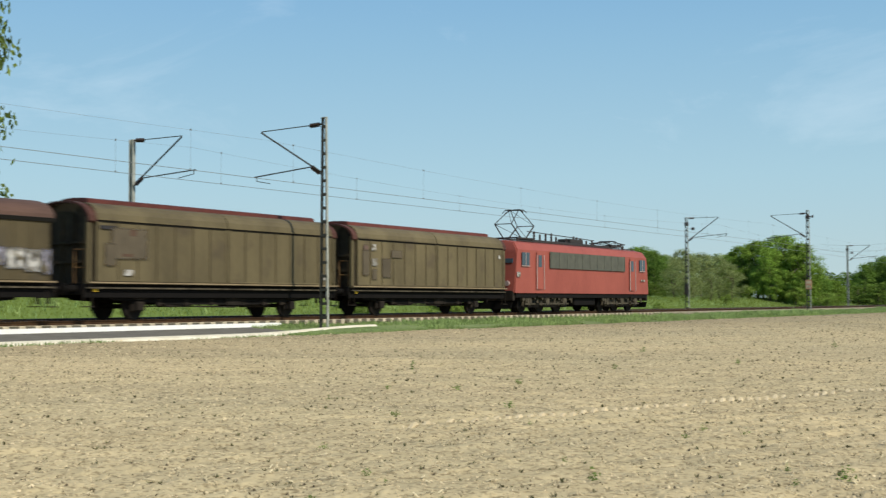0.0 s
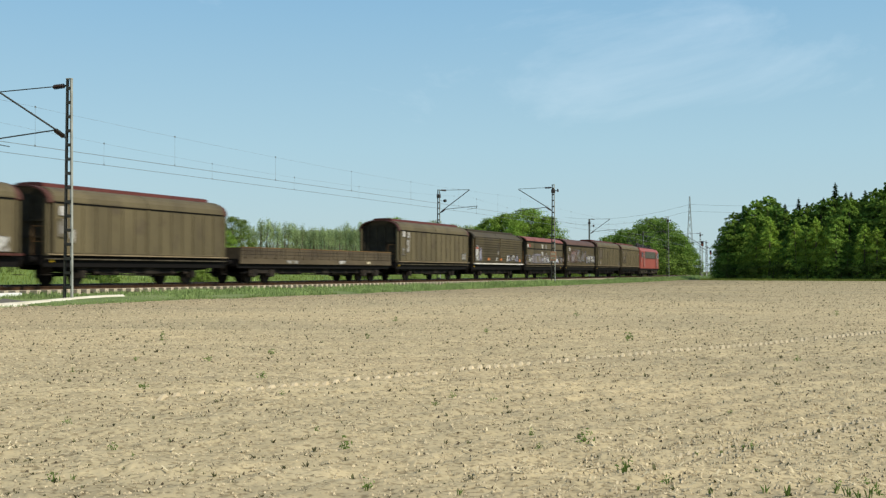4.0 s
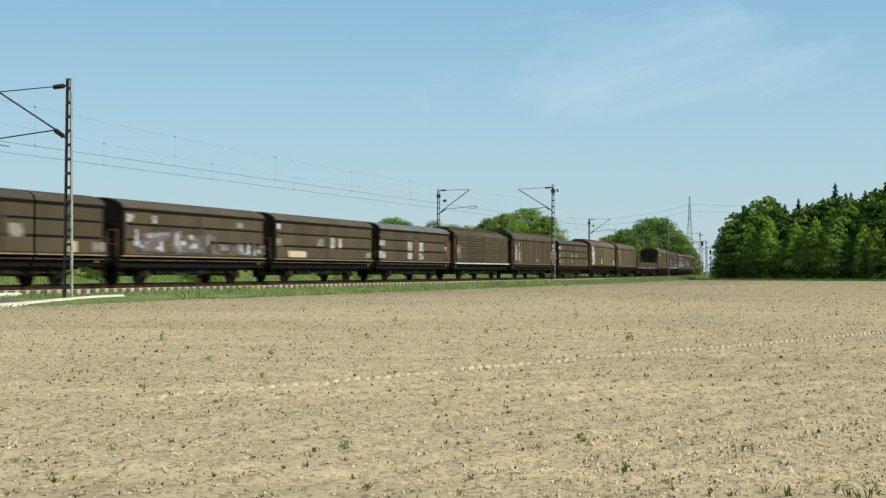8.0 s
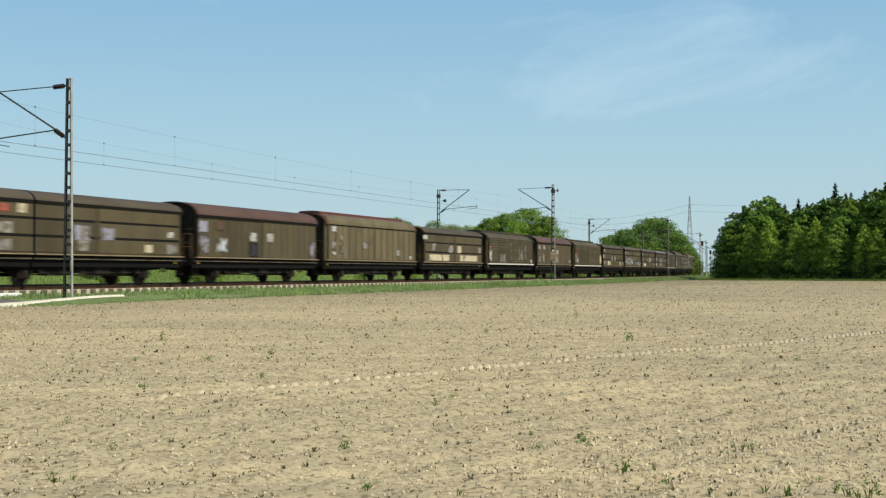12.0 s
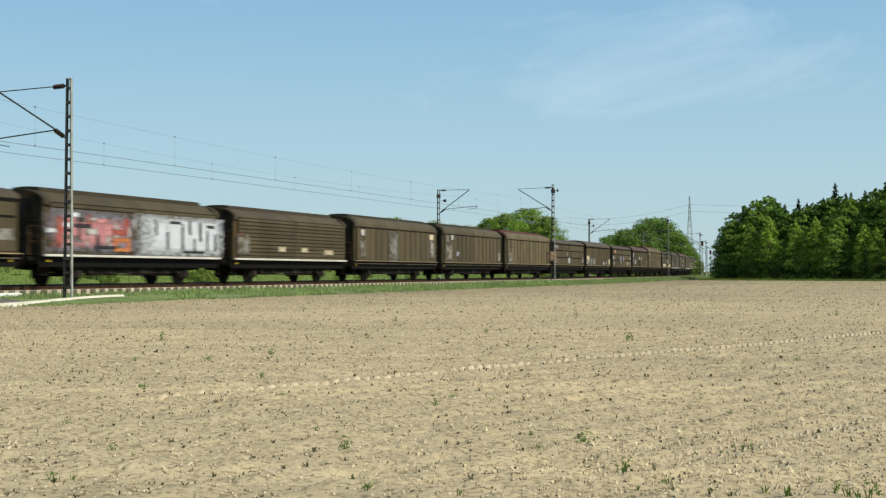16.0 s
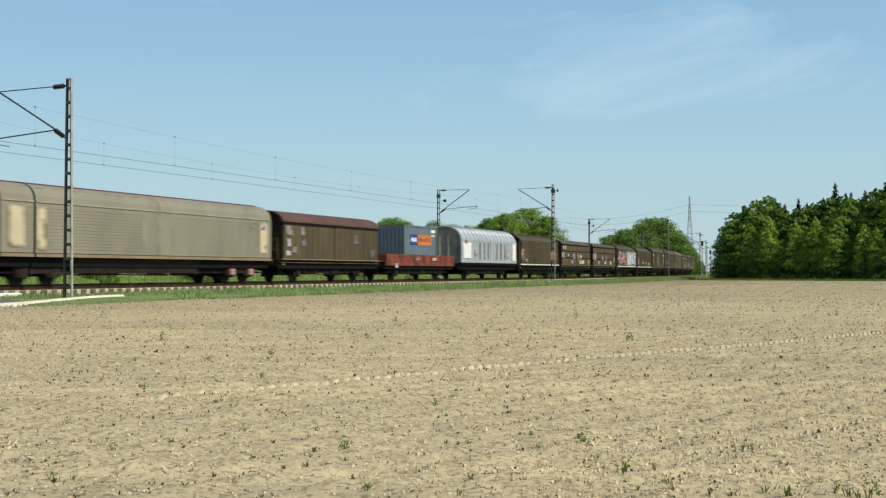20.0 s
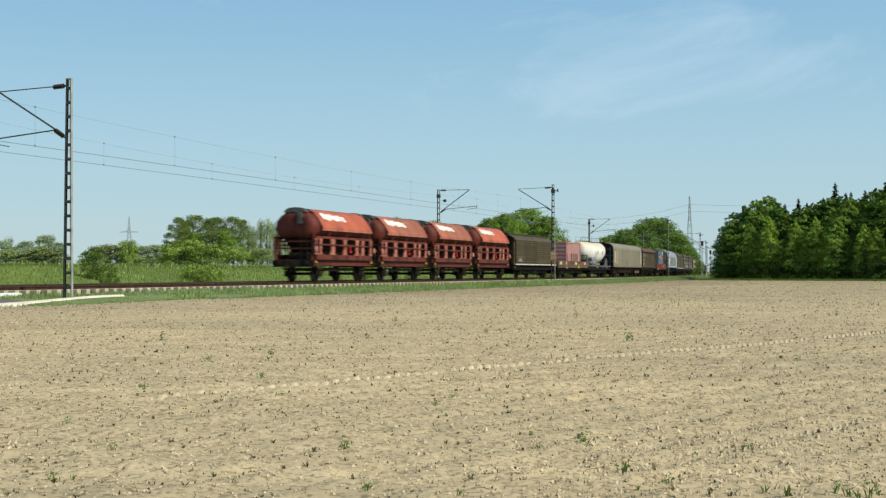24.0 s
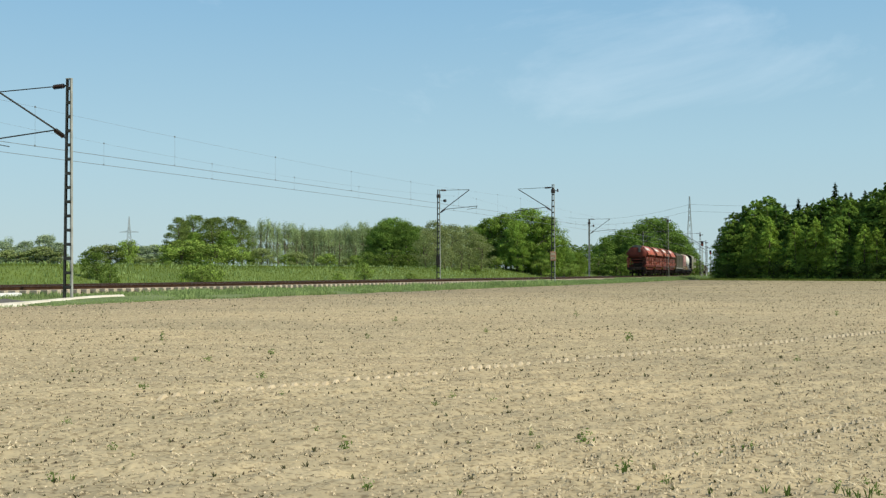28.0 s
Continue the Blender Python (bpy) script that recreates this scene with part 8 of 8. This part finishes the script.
def make_field_cover():
    rnd = random.Random(21)
    out = []
    for d0, d1, n, a, b in ((4.5, 11, 15000, .0035, .0115), (11, 24, 24000, .006, .016), (24, 60, 16000, .012, .026)):
        for _ in range(n):
            x, y = fan_point(rnd, d0, d1)
            out.append(clod(rnd, x, y, rnd.uniform(a, b) * (1.5 if rnd.random() < .06 else 1)))
    # turned-up crumbs where wheels ran, towards the right
    for _ in range(1500):
        u, v = rnd.random(), rnd.gauss(0, .55)
        x, y = .3 + 5.2 * u + v * .8, 6.3 + 7.4 * u - v * .6
        out.append(clod(rnd, x, y, rnd.uniform(.005, .017)))
    for _ in range(900):
        x, y = rnd.uniform(.6, 3.2), rnd.uniform(4.8, 8.5)
        out.append(clod(rnd, x, y, rnd.uniform(.005, .016)))
    scatter("soil_clods", M["clod"], "small crumbs and clods of dry soil", "clods", out)
    out = []
    for d0, d1, n, h in ((4.8, 12, 3600, .026), (12, 28, 8000, .033), (28, 70, 17000, .04), (70, 172, 34000, .05)):
        for _ in range(n):
            x, y = fan_point(rnd, d0, d1)
            # drilled rows run obliquely over the field
            u = x * math.cos(.75) - y * math.sin(.75)
            du = round(u / .5) * .5 - u if rnd.random() < .6 else 0
            x, y = x + du * math.cos(.75), y - du * math.sin(.75)
            if beside_line(x, y) < 5.2:
                continue
            out.append(sprout(rnd, x, y, h * rnd.uniform(.4, 1.15) * (1.6 if rnd.random() < .15 else 1), rnd.choice((2, 2, 3, 4, 5))))
    scatter("seedlings", M["sprout"], "tiny dark green seedlings and stubble over the field", "seedlings", out)
    out = []
    for d0, d1, n, h in ((4.8, 9, 1300, .03), (9, 20, 3400, .036), (20, 45, 2400, .048), (45, 90, 1300, .06)):
        for _ in range(n):
            x, y = fan_point(rnd, d0, d1)
            if noise.noise(Vector((x * .9, y * .9, 7))) < -.12:
                continue
            z = FIELD + soil_z(x, y) - .01
            a, hh, w = rnd.uniform(0, 3.14), h * rnd.uniform(.35, 1.25), h * rnd.uniform(.14, .34)
            c, s, t = math.cos(a) * w, math.sin(a) * w, rnd.gauss(0, .35) * hh
            out.append(([(x - c, y - s, z), (x + c, y + s, z), (x + c * .35 + t, y + s * .35, z + hh), (x - c * .6 + t * .7, y - s * .6, z + hh * .7)], [(0, 1, 2, 3)]))
    scatter("stubble", M["stalk"], "short dark dead stalks standing in the soil", "stubble", out)
    out = []
    for _ in range(520):
        x, y = fan_point(rnd, 4.8, 15)
        a, ln, w = rnd.uniform(0, 3.14), rnd.uniform(.02, .07), rnd.uniform(.003, .008)
        z = FIELD + soil_z(x, y) + .012
        c, s = math.cos(a), math.sin(a)
        out.append(([(x - c * ln - s * w, y - s * ln + c * w, z), (x - c * ln + s * w, y - s * ln - c * w, z), (x + c * ln + s * w, y + s * ln - c * w, z + .012), (x + c * ln - s * w, y + s * ln + c * w, z + .012)], [(0, 1, 2, 3)]))
    for _ in range(110):
        d = rnd.uniform(6.2, 9.5)
        x, y = d * rnd.uniform(.0, .37), d
        a, ln, w = rnd.uniform(0, 3.14), rnd.uniform(.012, .035), rnd.uniform(.003, .007)
        z = FIELD + soil_z(x, y) + .02
        c, s = math.cos(a), math.sin(a)
        out.append(([(x - c * ln - s * w, y - s * ln + c * w, z), (x - c * ln + s * w, y - s * ln - c * w, z), (x + c * ln + s * w, y + s * ln - c * w, z + .018), (x + c * ln - s * w, y + s * ln + c * w, z + .018)], [(0, 1, 2, 3)]))
    scatter("straw_bits", M["straw"], "short pale straws lying on the soil", "straw", out)
    # dark clods stand for small pits, whose shade is put into the colour
    out = []
    for _ in range(2600):
        x, y = fan_point(rnd, 5.5, 26, .6)
        if noise.noise(Vector((x * .6, y * .6, 4))) > -.1:
            out.append(clod(rnd, x, y, rnd.uniform(.004, .012) * (1 + y * .02)))
    scatter("moist_clods", M["dark_clod"], "dark clods that stand for shaded pits in the dry soil", "clods", out)
    # the lugs that a tractor tyre pressed in one long line, and a fainter pass towards the right
    bm = bmesh.new()
    for a, b, size in ((Vector((-2.6, 11.35)), Vector((14.0, 29.3)), .86), (Vector((1.5, 7.75)), Vector((5.2, 11.3)), .5), (Vector((1.75, 7.7)), Vector((5.4, 11.15)), .45)):
        d = (b - a).normalized()
        s = 0.0
        while s < (b - a).length:
            p = a + d * s
            k = rnd.uniform(.7, 1.1) * (1 + s / 40) * size
            q, r = p + Vector((-.02, -.1)) * k, p + Vector((.025, .1)) * k
            w, rise = (.026 + .022 * s / 24) * size, (.04 + .02 * s / 24) * size
            zz = FIELD + soil_z(p.x, p.y)
            e = (r - q).normalized()
            f = Vector((-e.y, e.x)) * w
            lo = [bm.verts.new((v.x, v.y, zz - .01)) for v in (q - f, r - f, r + f, q + f)]
            f = f * .5
            q, r = q.lerp(r, .42), q.lerp(r, .8)
            hi = [bm.verts.new((v.x, v.y, zz + rise)) for v in (q - f, r - f, r + f, q + f)]
            bm.faces.new(hi)
            for i in range(4):
                bm.faces.new((lo[i], lo[(i + 1) % 4], hi[(i + 1) % 4], hi[i]))
            s += (.15 + .003 * s + rnd.uniform(-.01, .01)) * (.95 if size > .6 else .6) * (2 if rnd.random() < .1 else 1)
    tagged(new("tyre_track", finish(bm, "tyre_track", M["tread"])), "line of pale lug prints left by a tractor tyre", "tyre track", "", "stuff")


make_field_cover()


def wood_edge_grass():
    rnd = random.Random(31)
    out = []
    for _ in range(9000):
        px = rnd.uniform(1240, 1720)
        x, y = seen_at(px, 176 - (px - 1285) * .055 - rnd.uniform(0, 7))
        h, a, w = rnd.uniform(.12, .4), rnd.uniform(0, 3.14), rnd.uniform(.03, .07)
        c, s, z = math.cos(a) * w, math.sin(a) * w, FIELD - .06
        out.append(([(x - c, y - s, z), (x + c, y + s, z), (x + rnd.gauss(0, .08), y, z + h)], [(0, 1, 2)]))
    scatter("wood_edge_grass", M["blade_meadow"], "yellow-green grass at the foot of the wood", "grass", out)


wood_edge_grass()


def weed(seed, n, h):
    rnd = random.Random(seed)
    pts, fs = [], []
    for _ in range(n):
        a, r = rnd.uniform(0, 6.28), rnd.uniform(.1, 1) * h * .55
        z = rnd.uniform(.1, 1) * h * (1.1 - r / h)
        s = h * rnd.uniform(.1, .2)
        c = Vector((r * math.cos(a), r * math.sin(a), z))
        u = Vector((rnd.gauss(0, 1), rnd.gauss(0, 1), rnd.gauss(0, .6))).normalized() * s
        v = u.orthogonal().normalized() * s * .45
        b = len(pts)
        pts += [tuple(c - u), tuple(c - v), tuple(c + u), tuple(c + v)]
        fs.append((b, b + 1, b + 2, b + 3))
    for _ in range(5):
        a = rnd.uniform(0, 6.28)
        b = len(pts)
        e = Vector((math.cos(a) * h * .3, math.sin(a) * h * .3, h * .7))
        pts += [(-.004, 0, -.01), (.004, 0, -.01), tuple(e)]
        fs.append((b, b + 1, b + 2))
    return raw("weed", pts, fs, M["weed"])


def tuft(seed, n, h):
    """A bunch of broad young blades, bent outwards."""
    rnd = random.Random(seed)
    pts, fs = [], []
    for _ in range(n):
        a, lean, w, hh = rnd.uniform(0, 6.28), rnd.uniform(.1, .6) * h, h * rnd.uniform(.05, .09), h * rnd.uniform(.6, 1.1)
        c, s = math.cos(a), math.sin(a)
        x, y = rnd.gauss(0, .12) * h, rnd.gauss(0, .12) * h
        b = len(pts)
        pts += [(x - s * w * .6, y + c * w * .6, -.01), (x + s * w * .6, y - c * w * .6, -.01), (x + c * lean * .4 + s * w, y + s * lean * .4 - c * w, hh * .6),
                (x + c * lean, y + s * lean, hh), (x + c * lean * .4 - s * w, y + s * lean * .4 + c * w, hh * .6)]
        fs.append((b, b + 1, b + 2, b + 3, b + 4))
    return raw("grass_tuft", pts, fs, M["weed"])


def make_tufts():
    rnd = random.Random(17)
    for i, (px, py, h) in enumerate(((1103, 845, .06), (1350, 872, .06), (1392, 880, .075), (1338, 838, .04), (1476, 882, .055), (1500, 886, .07), (1520, 888, .075), (1538, 884, .07), (1548, 868, .05), (1128, 872, .04), (1256, 880, .045),
                                     (1232, 806, .035), (1296, 792, .035), (1314, 794, .035), (1275, 806, .04), (650, 872, .05), (812, 880, .04), (106, 850, .04), (130, 846, .04), (235, 812, .04))):
        d = KP * (EYE - FIELD) / (py - 481.7)
        x = (px - 784) / KP * d
        g = new("grass_tuft", tuft(70 + i, rnd.randint(4, 7), h * .95))
        g.location = (x, d, FIELD + soil_z(x, d))
        tagged(g, "tuft of young green grass blades in the soil", "grass tuft", "grass tufts in the field", "thing")


make_tufts()


def make_weeds():
    """Larger weeds standing out of the soil, where they are seen."""
    rnd = random.Random(3)
    spots = [(1035, 790, .15), (650, 868, .10), (610, 797, .12), (1105, 835, .13), (953, 797, .07), (288, 603, .2), (463, 671, .14), (255, 690, .13), (120, 752, .11), (200, 803, .1), (480, 630, .16),
             (1110, 606, .22), (368, 642, .13), (130, 662, .1), (240, 640, .11), (940, 770, .08), (1180, 855, .09), (1290, 735, .08), (1330, 800, .08), (95, 850, .09), (560, 765, .07), (770, 720, .1), (870, 715, .1), (800, 705, .09),
             (1410, 640, .12), (500, 700, .08), (1480, 560, .2), (650, 600, .14), (860, 590, .14), (1020, 560, .2)]
    spots += [(700, 570, .18), (1480, 876, .08), (1530, 868, .07), (1450, 862, .06), (1552, 880, .08)]
    for i, (px, py, h) in enumerate(spots):
        d = KP * (EYE - FIELD) / (py - 481.7)
        x = (px - 784) / KP * d
        me = weed(40 + i, rnd.randint(12, 24) if h < .12 else 30, h * .75)
        w = new("weed", me)
        w.location = (x, d, FIELD + soil_z(x, d))
        tagged(w, "small leafy green weed growing in the bare soil", "weed", "weeds in the field", "thing")


make_weeds()


def blades(name, mat, label, count, seed, s0, s1, l0, l1, h0, h1, width, zfun, patchy=0.0):
    """Grass in upright tapering blades along the line."""
    rnd = np.random.default_rng(seed)
    vs, fs = [], []
    k = 0
    while k < count:
        s, l = rnd.uniform(s0, s1), rnd.uniform(l0, l1)
        if patchy and noise.noise(Vector((s * .25, l * .6, seed))) < patchy - .5:
            k += 1
            continue
        x, y, _ = beside(s, l)
        z = zfun(x, y, l)
        h = rnd.uniform(h0, h1) * (1 + .5 * noise.noise(Vector((s * .4, l * .5, 3))))
        a = rnd.uniform(0, 6.28)
        w = width * rnd.uniform(.6, 1.4)
        dx, dy = math.cos(a) * w, math.sin(a) * w
        lx, ly = rnd.normal(0, .25) * h, rnd.normal(0, .25) * h
        b = len(vs)
        vs += [(x - dx, y - dy, z - .03), (x + dx, y + dy, z - .03), (x + dx * .5 + lx * .5, y + dy * .5 + ly * .5, z + h * .7), (x + lx, y + ly, z + h)]
        fs.append((b, b + 1, b + 2, b + 3))
        k += 1
    return tagged(new(name, raw(name, vs, fs, mat)), label, "grass", "", "stuff")


def verge_z(x, y, l):
    return -.60 + (4.7 - l) * .095


blades("near_verge_grass", M["blade"], "low trodden grass round the end of the lane", 7000, 11, -7, 3, 1.9, 4.75, .02, .075, .014, verge_z, .1)
blades("verge_grass", M["blade"], "short green grass on the verge by the track", 80000, 1, 2.5, 130, 2.0, 4.75, .06, .22, .016, verge_z, .1)
blades("far_verge_grass", M["blade"], "pale green grass on the verge further along the line", 16000, 12, 95, 262, 2.0, 4.9, .12, .36, .04, verge_z)
blades("verge_tufts", M["blade"], "short green grass beside the lane edge", 5000, 2, -7, 12, 2.0, 3.1, .06, .2, .018, verge_z, .35)
blades("edge_tufts", M["blade"], "thin grass between lane edge and field", 3500, 6, -30, 20, 4.5, 4.85, .03, .1, .015, verge_z, .3)
blades("track_weeds", M["blade"], "taller weeds at the foot of the embankment", 2600, 4, 44, 62, 3.2, 4.6, .2, .42, .03, verge_z)
blades("meadow_grass", M["blade_meadow"], "tall yellow-green meadow grass behind the tracks", 120000, 3, -60, 190, -34, -8.6, .07, .19, .022, lambda x, y, l: ground_z(x, y))
blades("meadow_weeds", M["blade"], "darker weeds in patches over the meadow", 30000, 9, -60, 190, -40, -9, .15, .42, .04, lambda x, y, l: ground_z(x, y), .62)
blades("far_meadow_grass", M["blade_meadow"], "tall yellow-green meadow grass further back", 30000, 5, -40, 200, -85, -34, .1, .28, .06, lambda x, y, l: ground_z(x, y))


# ---- power line pylons, signals and small lineside things ----
def lattice(bm, a, b, r):
    tube(bm, a, b, r, n=5, caps=False)


def pylon(px, depth, top, arms, foot, r, label):
    x, y = seen_at(px, depth)
    h = EYE + (481.7 - top) / KP * depth - FIELD
    root = new("power_pylon")
    root.location = (x, y, FIELD - .1)
    bm = bmesh.new()
    def half(z):
        return foot * (1 - z / h) ** 1.25 + .12
    for sx in (-1, 1):
        for sy in (-1, 1):
            n = 9
            for i in range(n):
                z0, z1 = h * i / n, h * (i + 1) / n
                lattice(bm, (sx * half(z0), sy * half(z0), z0), (sx * half(z1), sy * half(z1), z1), r)
    part("legs", bm, M["pylon"], root)
    bm = bmesh.new()
    n = 12
    for i in range(n):
        z0, z1 = h * i / n, h * (i + 1) / n
        for sy in (-1, 1):
            lattice(bm, (-half(z0), sy * half(z0), z0), (half(z1), sy * half(z1), z1), r * .5)
            lattice(bm, (half(z0), sy * half(z0), z0), (-half(z1), sy * half(z1), z1), r * .5)
    part("bracing", bm, M["pylon"], root)
    for z, w in arms:
        bm = bmesh.new()
        zz = h * z
        for sx in (-1, 1):
            lattice(bm, (0, 0, zz), (sx * w, 0, zz), r)
            lattice(bm, (0, 0, zz + w * .16), (sx * w, 0, zz), r * .8)
            for u in (.3, .6):
                lattice(bm, (sx * w * u, 0, zz), (sx * w * u, 0, zz + w * .16 * (1 - u)), r * .6)
        part("crossarm", bm, M["pylon"], root)
    return tagged(root, label, "pylon", "power pylons", "thing")


pylon(228, 620, 383, ((.73, 4.9), (.52, 5.4)), 2.6, .13, "grey steel lattice power pylon with two crossarms")
pylon(1221, 420, 347, ((.86, .5), (.74, .5)), 1.5, .09, "slim grey steel lattice power pylon behind the line")


def pylon_wires():
    root = new("power_line")
    for z in (21.5, 23.8):
        for (pa, da), (pb, db) in (((1221, 420), (1900, 330)), ((1221, 420), (1000, 520))):
            a, b = seen_at(pa, da), seen_at(pb, db)
            bm = bmesh.new()
            n = 12
            pts = [Vector((a[0] + (b[0] - a[0]) * i / n, a[1] + (b[1] - a[1]) * i / n, z - 4 * 2.4 * (i / n) * (1 - i / n))) for i in range(n + 1)]
            chain(bm, pts, .03, 4)
            part("conductor", bm, M["wire"], root)
    tagged(root, "thin power cables hanging from the far pylon", "power line", "", "thing")


pylon_wires()


def signal(s, lat, h, label, lamp="signaldark"):
    root = new("railway_signal")
    root.matrix_basis = seat(s, lat, -.5)
    bm = bmesh.new()
    tube(bm, (0, 0, 0), (0, 0, h), .09, .07, n=8)
    part("post", bm, M["mast"], root)
    bm = bmesh.new()
    box(bm, -.12, .12, -.28, .28, h - 1.1, h, .06)
    part("signal_head", bm, M["signaldark"], root, "black signal board")
    bm = bmesh.new()
    box(bm, -.14, -.122, -.16, .16, h - 1.0, h - .62, .008)
    part("signal_plate", bm, M["p_red"], root, "small red plate on the signal")
    bm = bmesh.new()
    box(bm, -.1, .1, -.2, .2, 1.0, 1.9, .02)
    part("control_box", bm, M["p_grey"], root)
    bm = bmesh.new()
    for k in range(9):
        tube(bm, (-.25, -.2, .6 + .4 * k), (-.25, .2, .6 + .4 * k), .015, n=4)
    for y in (-.2, .2):
        tube(bm, (-.25, y, .3), (-.25, y, 4.0), .02, n=4)
    part("ladder", bm, M["mast"], root)
    return tagged(root, label, "signal", "railway signals", "thing")


signal(236, 2.6, 8.0, "dark railway signal on a grey post")
signal(300, 4.25, 7.0, "dark railway signal beside the distant track")


def lineside():
    # board on the second near mast, box on the far one
    root = new("mast_sign")
    root.matrix_basis = seat(63.4, 3.3) @ pose(-.16, 0, 1.95)
    bm = bmesh.new()
    box(bm, -.02, .02, -.26, .26, -.38, .42, .01)
    part("board", bm, M["signpale"], root)
    bm = bmesh.new()
    box(bm, -.028, -.021, -.2, .2, .1, .3)
    box(bm, -.028, -.021, -.2, .2, -.25, -.05)
    part("plate", bm, M["p_beige"], root)
    bm = bmesh.new()
    box(bm, .02, .1, -.2, .2, .0, .05)
    part("clamp", bm, M["mast"], root)
    tagged(root, "faded orange board fixed to the catenary mast", "sign", "", "thing")
    root = new("mast_box")
    root.matrix_basis = seat(62.7, -7.3) @ pose(-.16, 0, 1.6)
    bm = bmesh.new()
    box(bm, -.06, .08, -.17, .17, -.45, .45, .02)
    part("housing", bm, M["signaldark"], root)
    bm = bmesh.new()
    box(bm, -.075, -.06, -.13, .13, -.38, .38, .01)
    part("lid", bm, M["insulator"], root)
    tagged(root, "narrow black box fixed to the far catenary mast", "switch box", "", "thing")
    # low white marker post by the distant track
    for s, l, h in ((205, 4.2, 1.3), (190, 3.9, .7)):
        root = new("marker_post")
        root.matrix_basis = seat(s, l, -.55)
        bm = bmesh.new()
        box(bm, -.06, .06, -.06, .06, 0, h, .01)
        part("post", bm, M["kerbwhite"], root)
        bm = bmesh.new()
        box(bm, -.075, -.06, -.16, .16, h - .45, h, .01)
        part("plate", bm, M["p_white"], root)
        tagged(root, "low white lineside marker post with a plate", "marker post", "marker posts", "thing")


lineside()


def ballast_stones():
    """Loose stones on the shoulder of the near track."""
    rnd = random.Random(8)
    out = []
    for _ in range(9000):
        s, l = rnd.uniform(-12, 75), rnd.uniform(1.4, 2.4)
        x, y, _ = beside(s, l)
        z = -.4 - (l - 1.4) * .09
        pts, f = clod(rnd, x, y, rnd.uniform(.015, .035))
        out.append(([(p[0], p[1], p[2] - FIELD - soil_z(x, y) + z) for p in pts], f))
    scatter("ballast_stones", M["ballast"], "loose brown ballast stones on the shoulder", "ballast", out)


ballast_stones()


# ---- sleepers, the nearest ones each a piece ----
def make_sleepers():
    bm = bmesh.new()
    box(bm, -.12, .12, -1.3, 1.3, -.37, -.135, 0.015)
    me = finish(bm, "sleeper", M["sleeper"])
    rows = new("sleepers")
    tagged(rows, "concrete sleepers dusted brown, evenly spaced in ballast", "sleepers", "", "structure")
    s = -22.17
    while s < 130:
        piece("sleeper", me, rows, seat(s))
        s += 0.608
    bm = bmesh.new()
    for lat, a, b in ((0, -120, -22), (0, 130, 260), (-4.0, -60, 200)):
        s = a + 0.304
        while s < b:
            m = seat(s, lat)
            c = [m @ Vector(p) for p in ((-.13, -1.3, -.14), (.13, -1.3, -.14), (.13, 1.3, -.14), (-.13, 1.3, -.14), (-.13, -1.3, -.3), (.13, -1.3, -.3))]
            v = [bm.verts.new(p) for p in c]
            bm.faces.new(v[:4])
            bm.faces.new((v[0], v[4], v[5], v[1]))
            s += 0.608
    ob = new("far_sleepers", finish(bm, "far_sleepers", M["sleeper"]))
    tagged(ob, "rows of concrete sleepers further along the line", "sleepers", "", "stuff")


make_sleepers()


# ---- movement ----
def motions():
    """The train runs at a steady speed along the track; each vehicle stands on its own two pivots."""
    for ob, s0, base in TRAIN:
        rows = []
        for t in [0, .5] + list(range(1, 29)):
            s = s0 + SPEED * t + (0.7 if t == 0 else 0)
            a, b = Vector(beside(s - base / 2, 0)), Vector(beside(s + base / 2, 0))
            c, d = (a + b) / 2, b - a
            rows.append((float(t), pose(c.x, c.y, 0, 0, 0, math.degrees(math.atan2(d.y, d.x)))))
        walk(ob, rows)


motions()
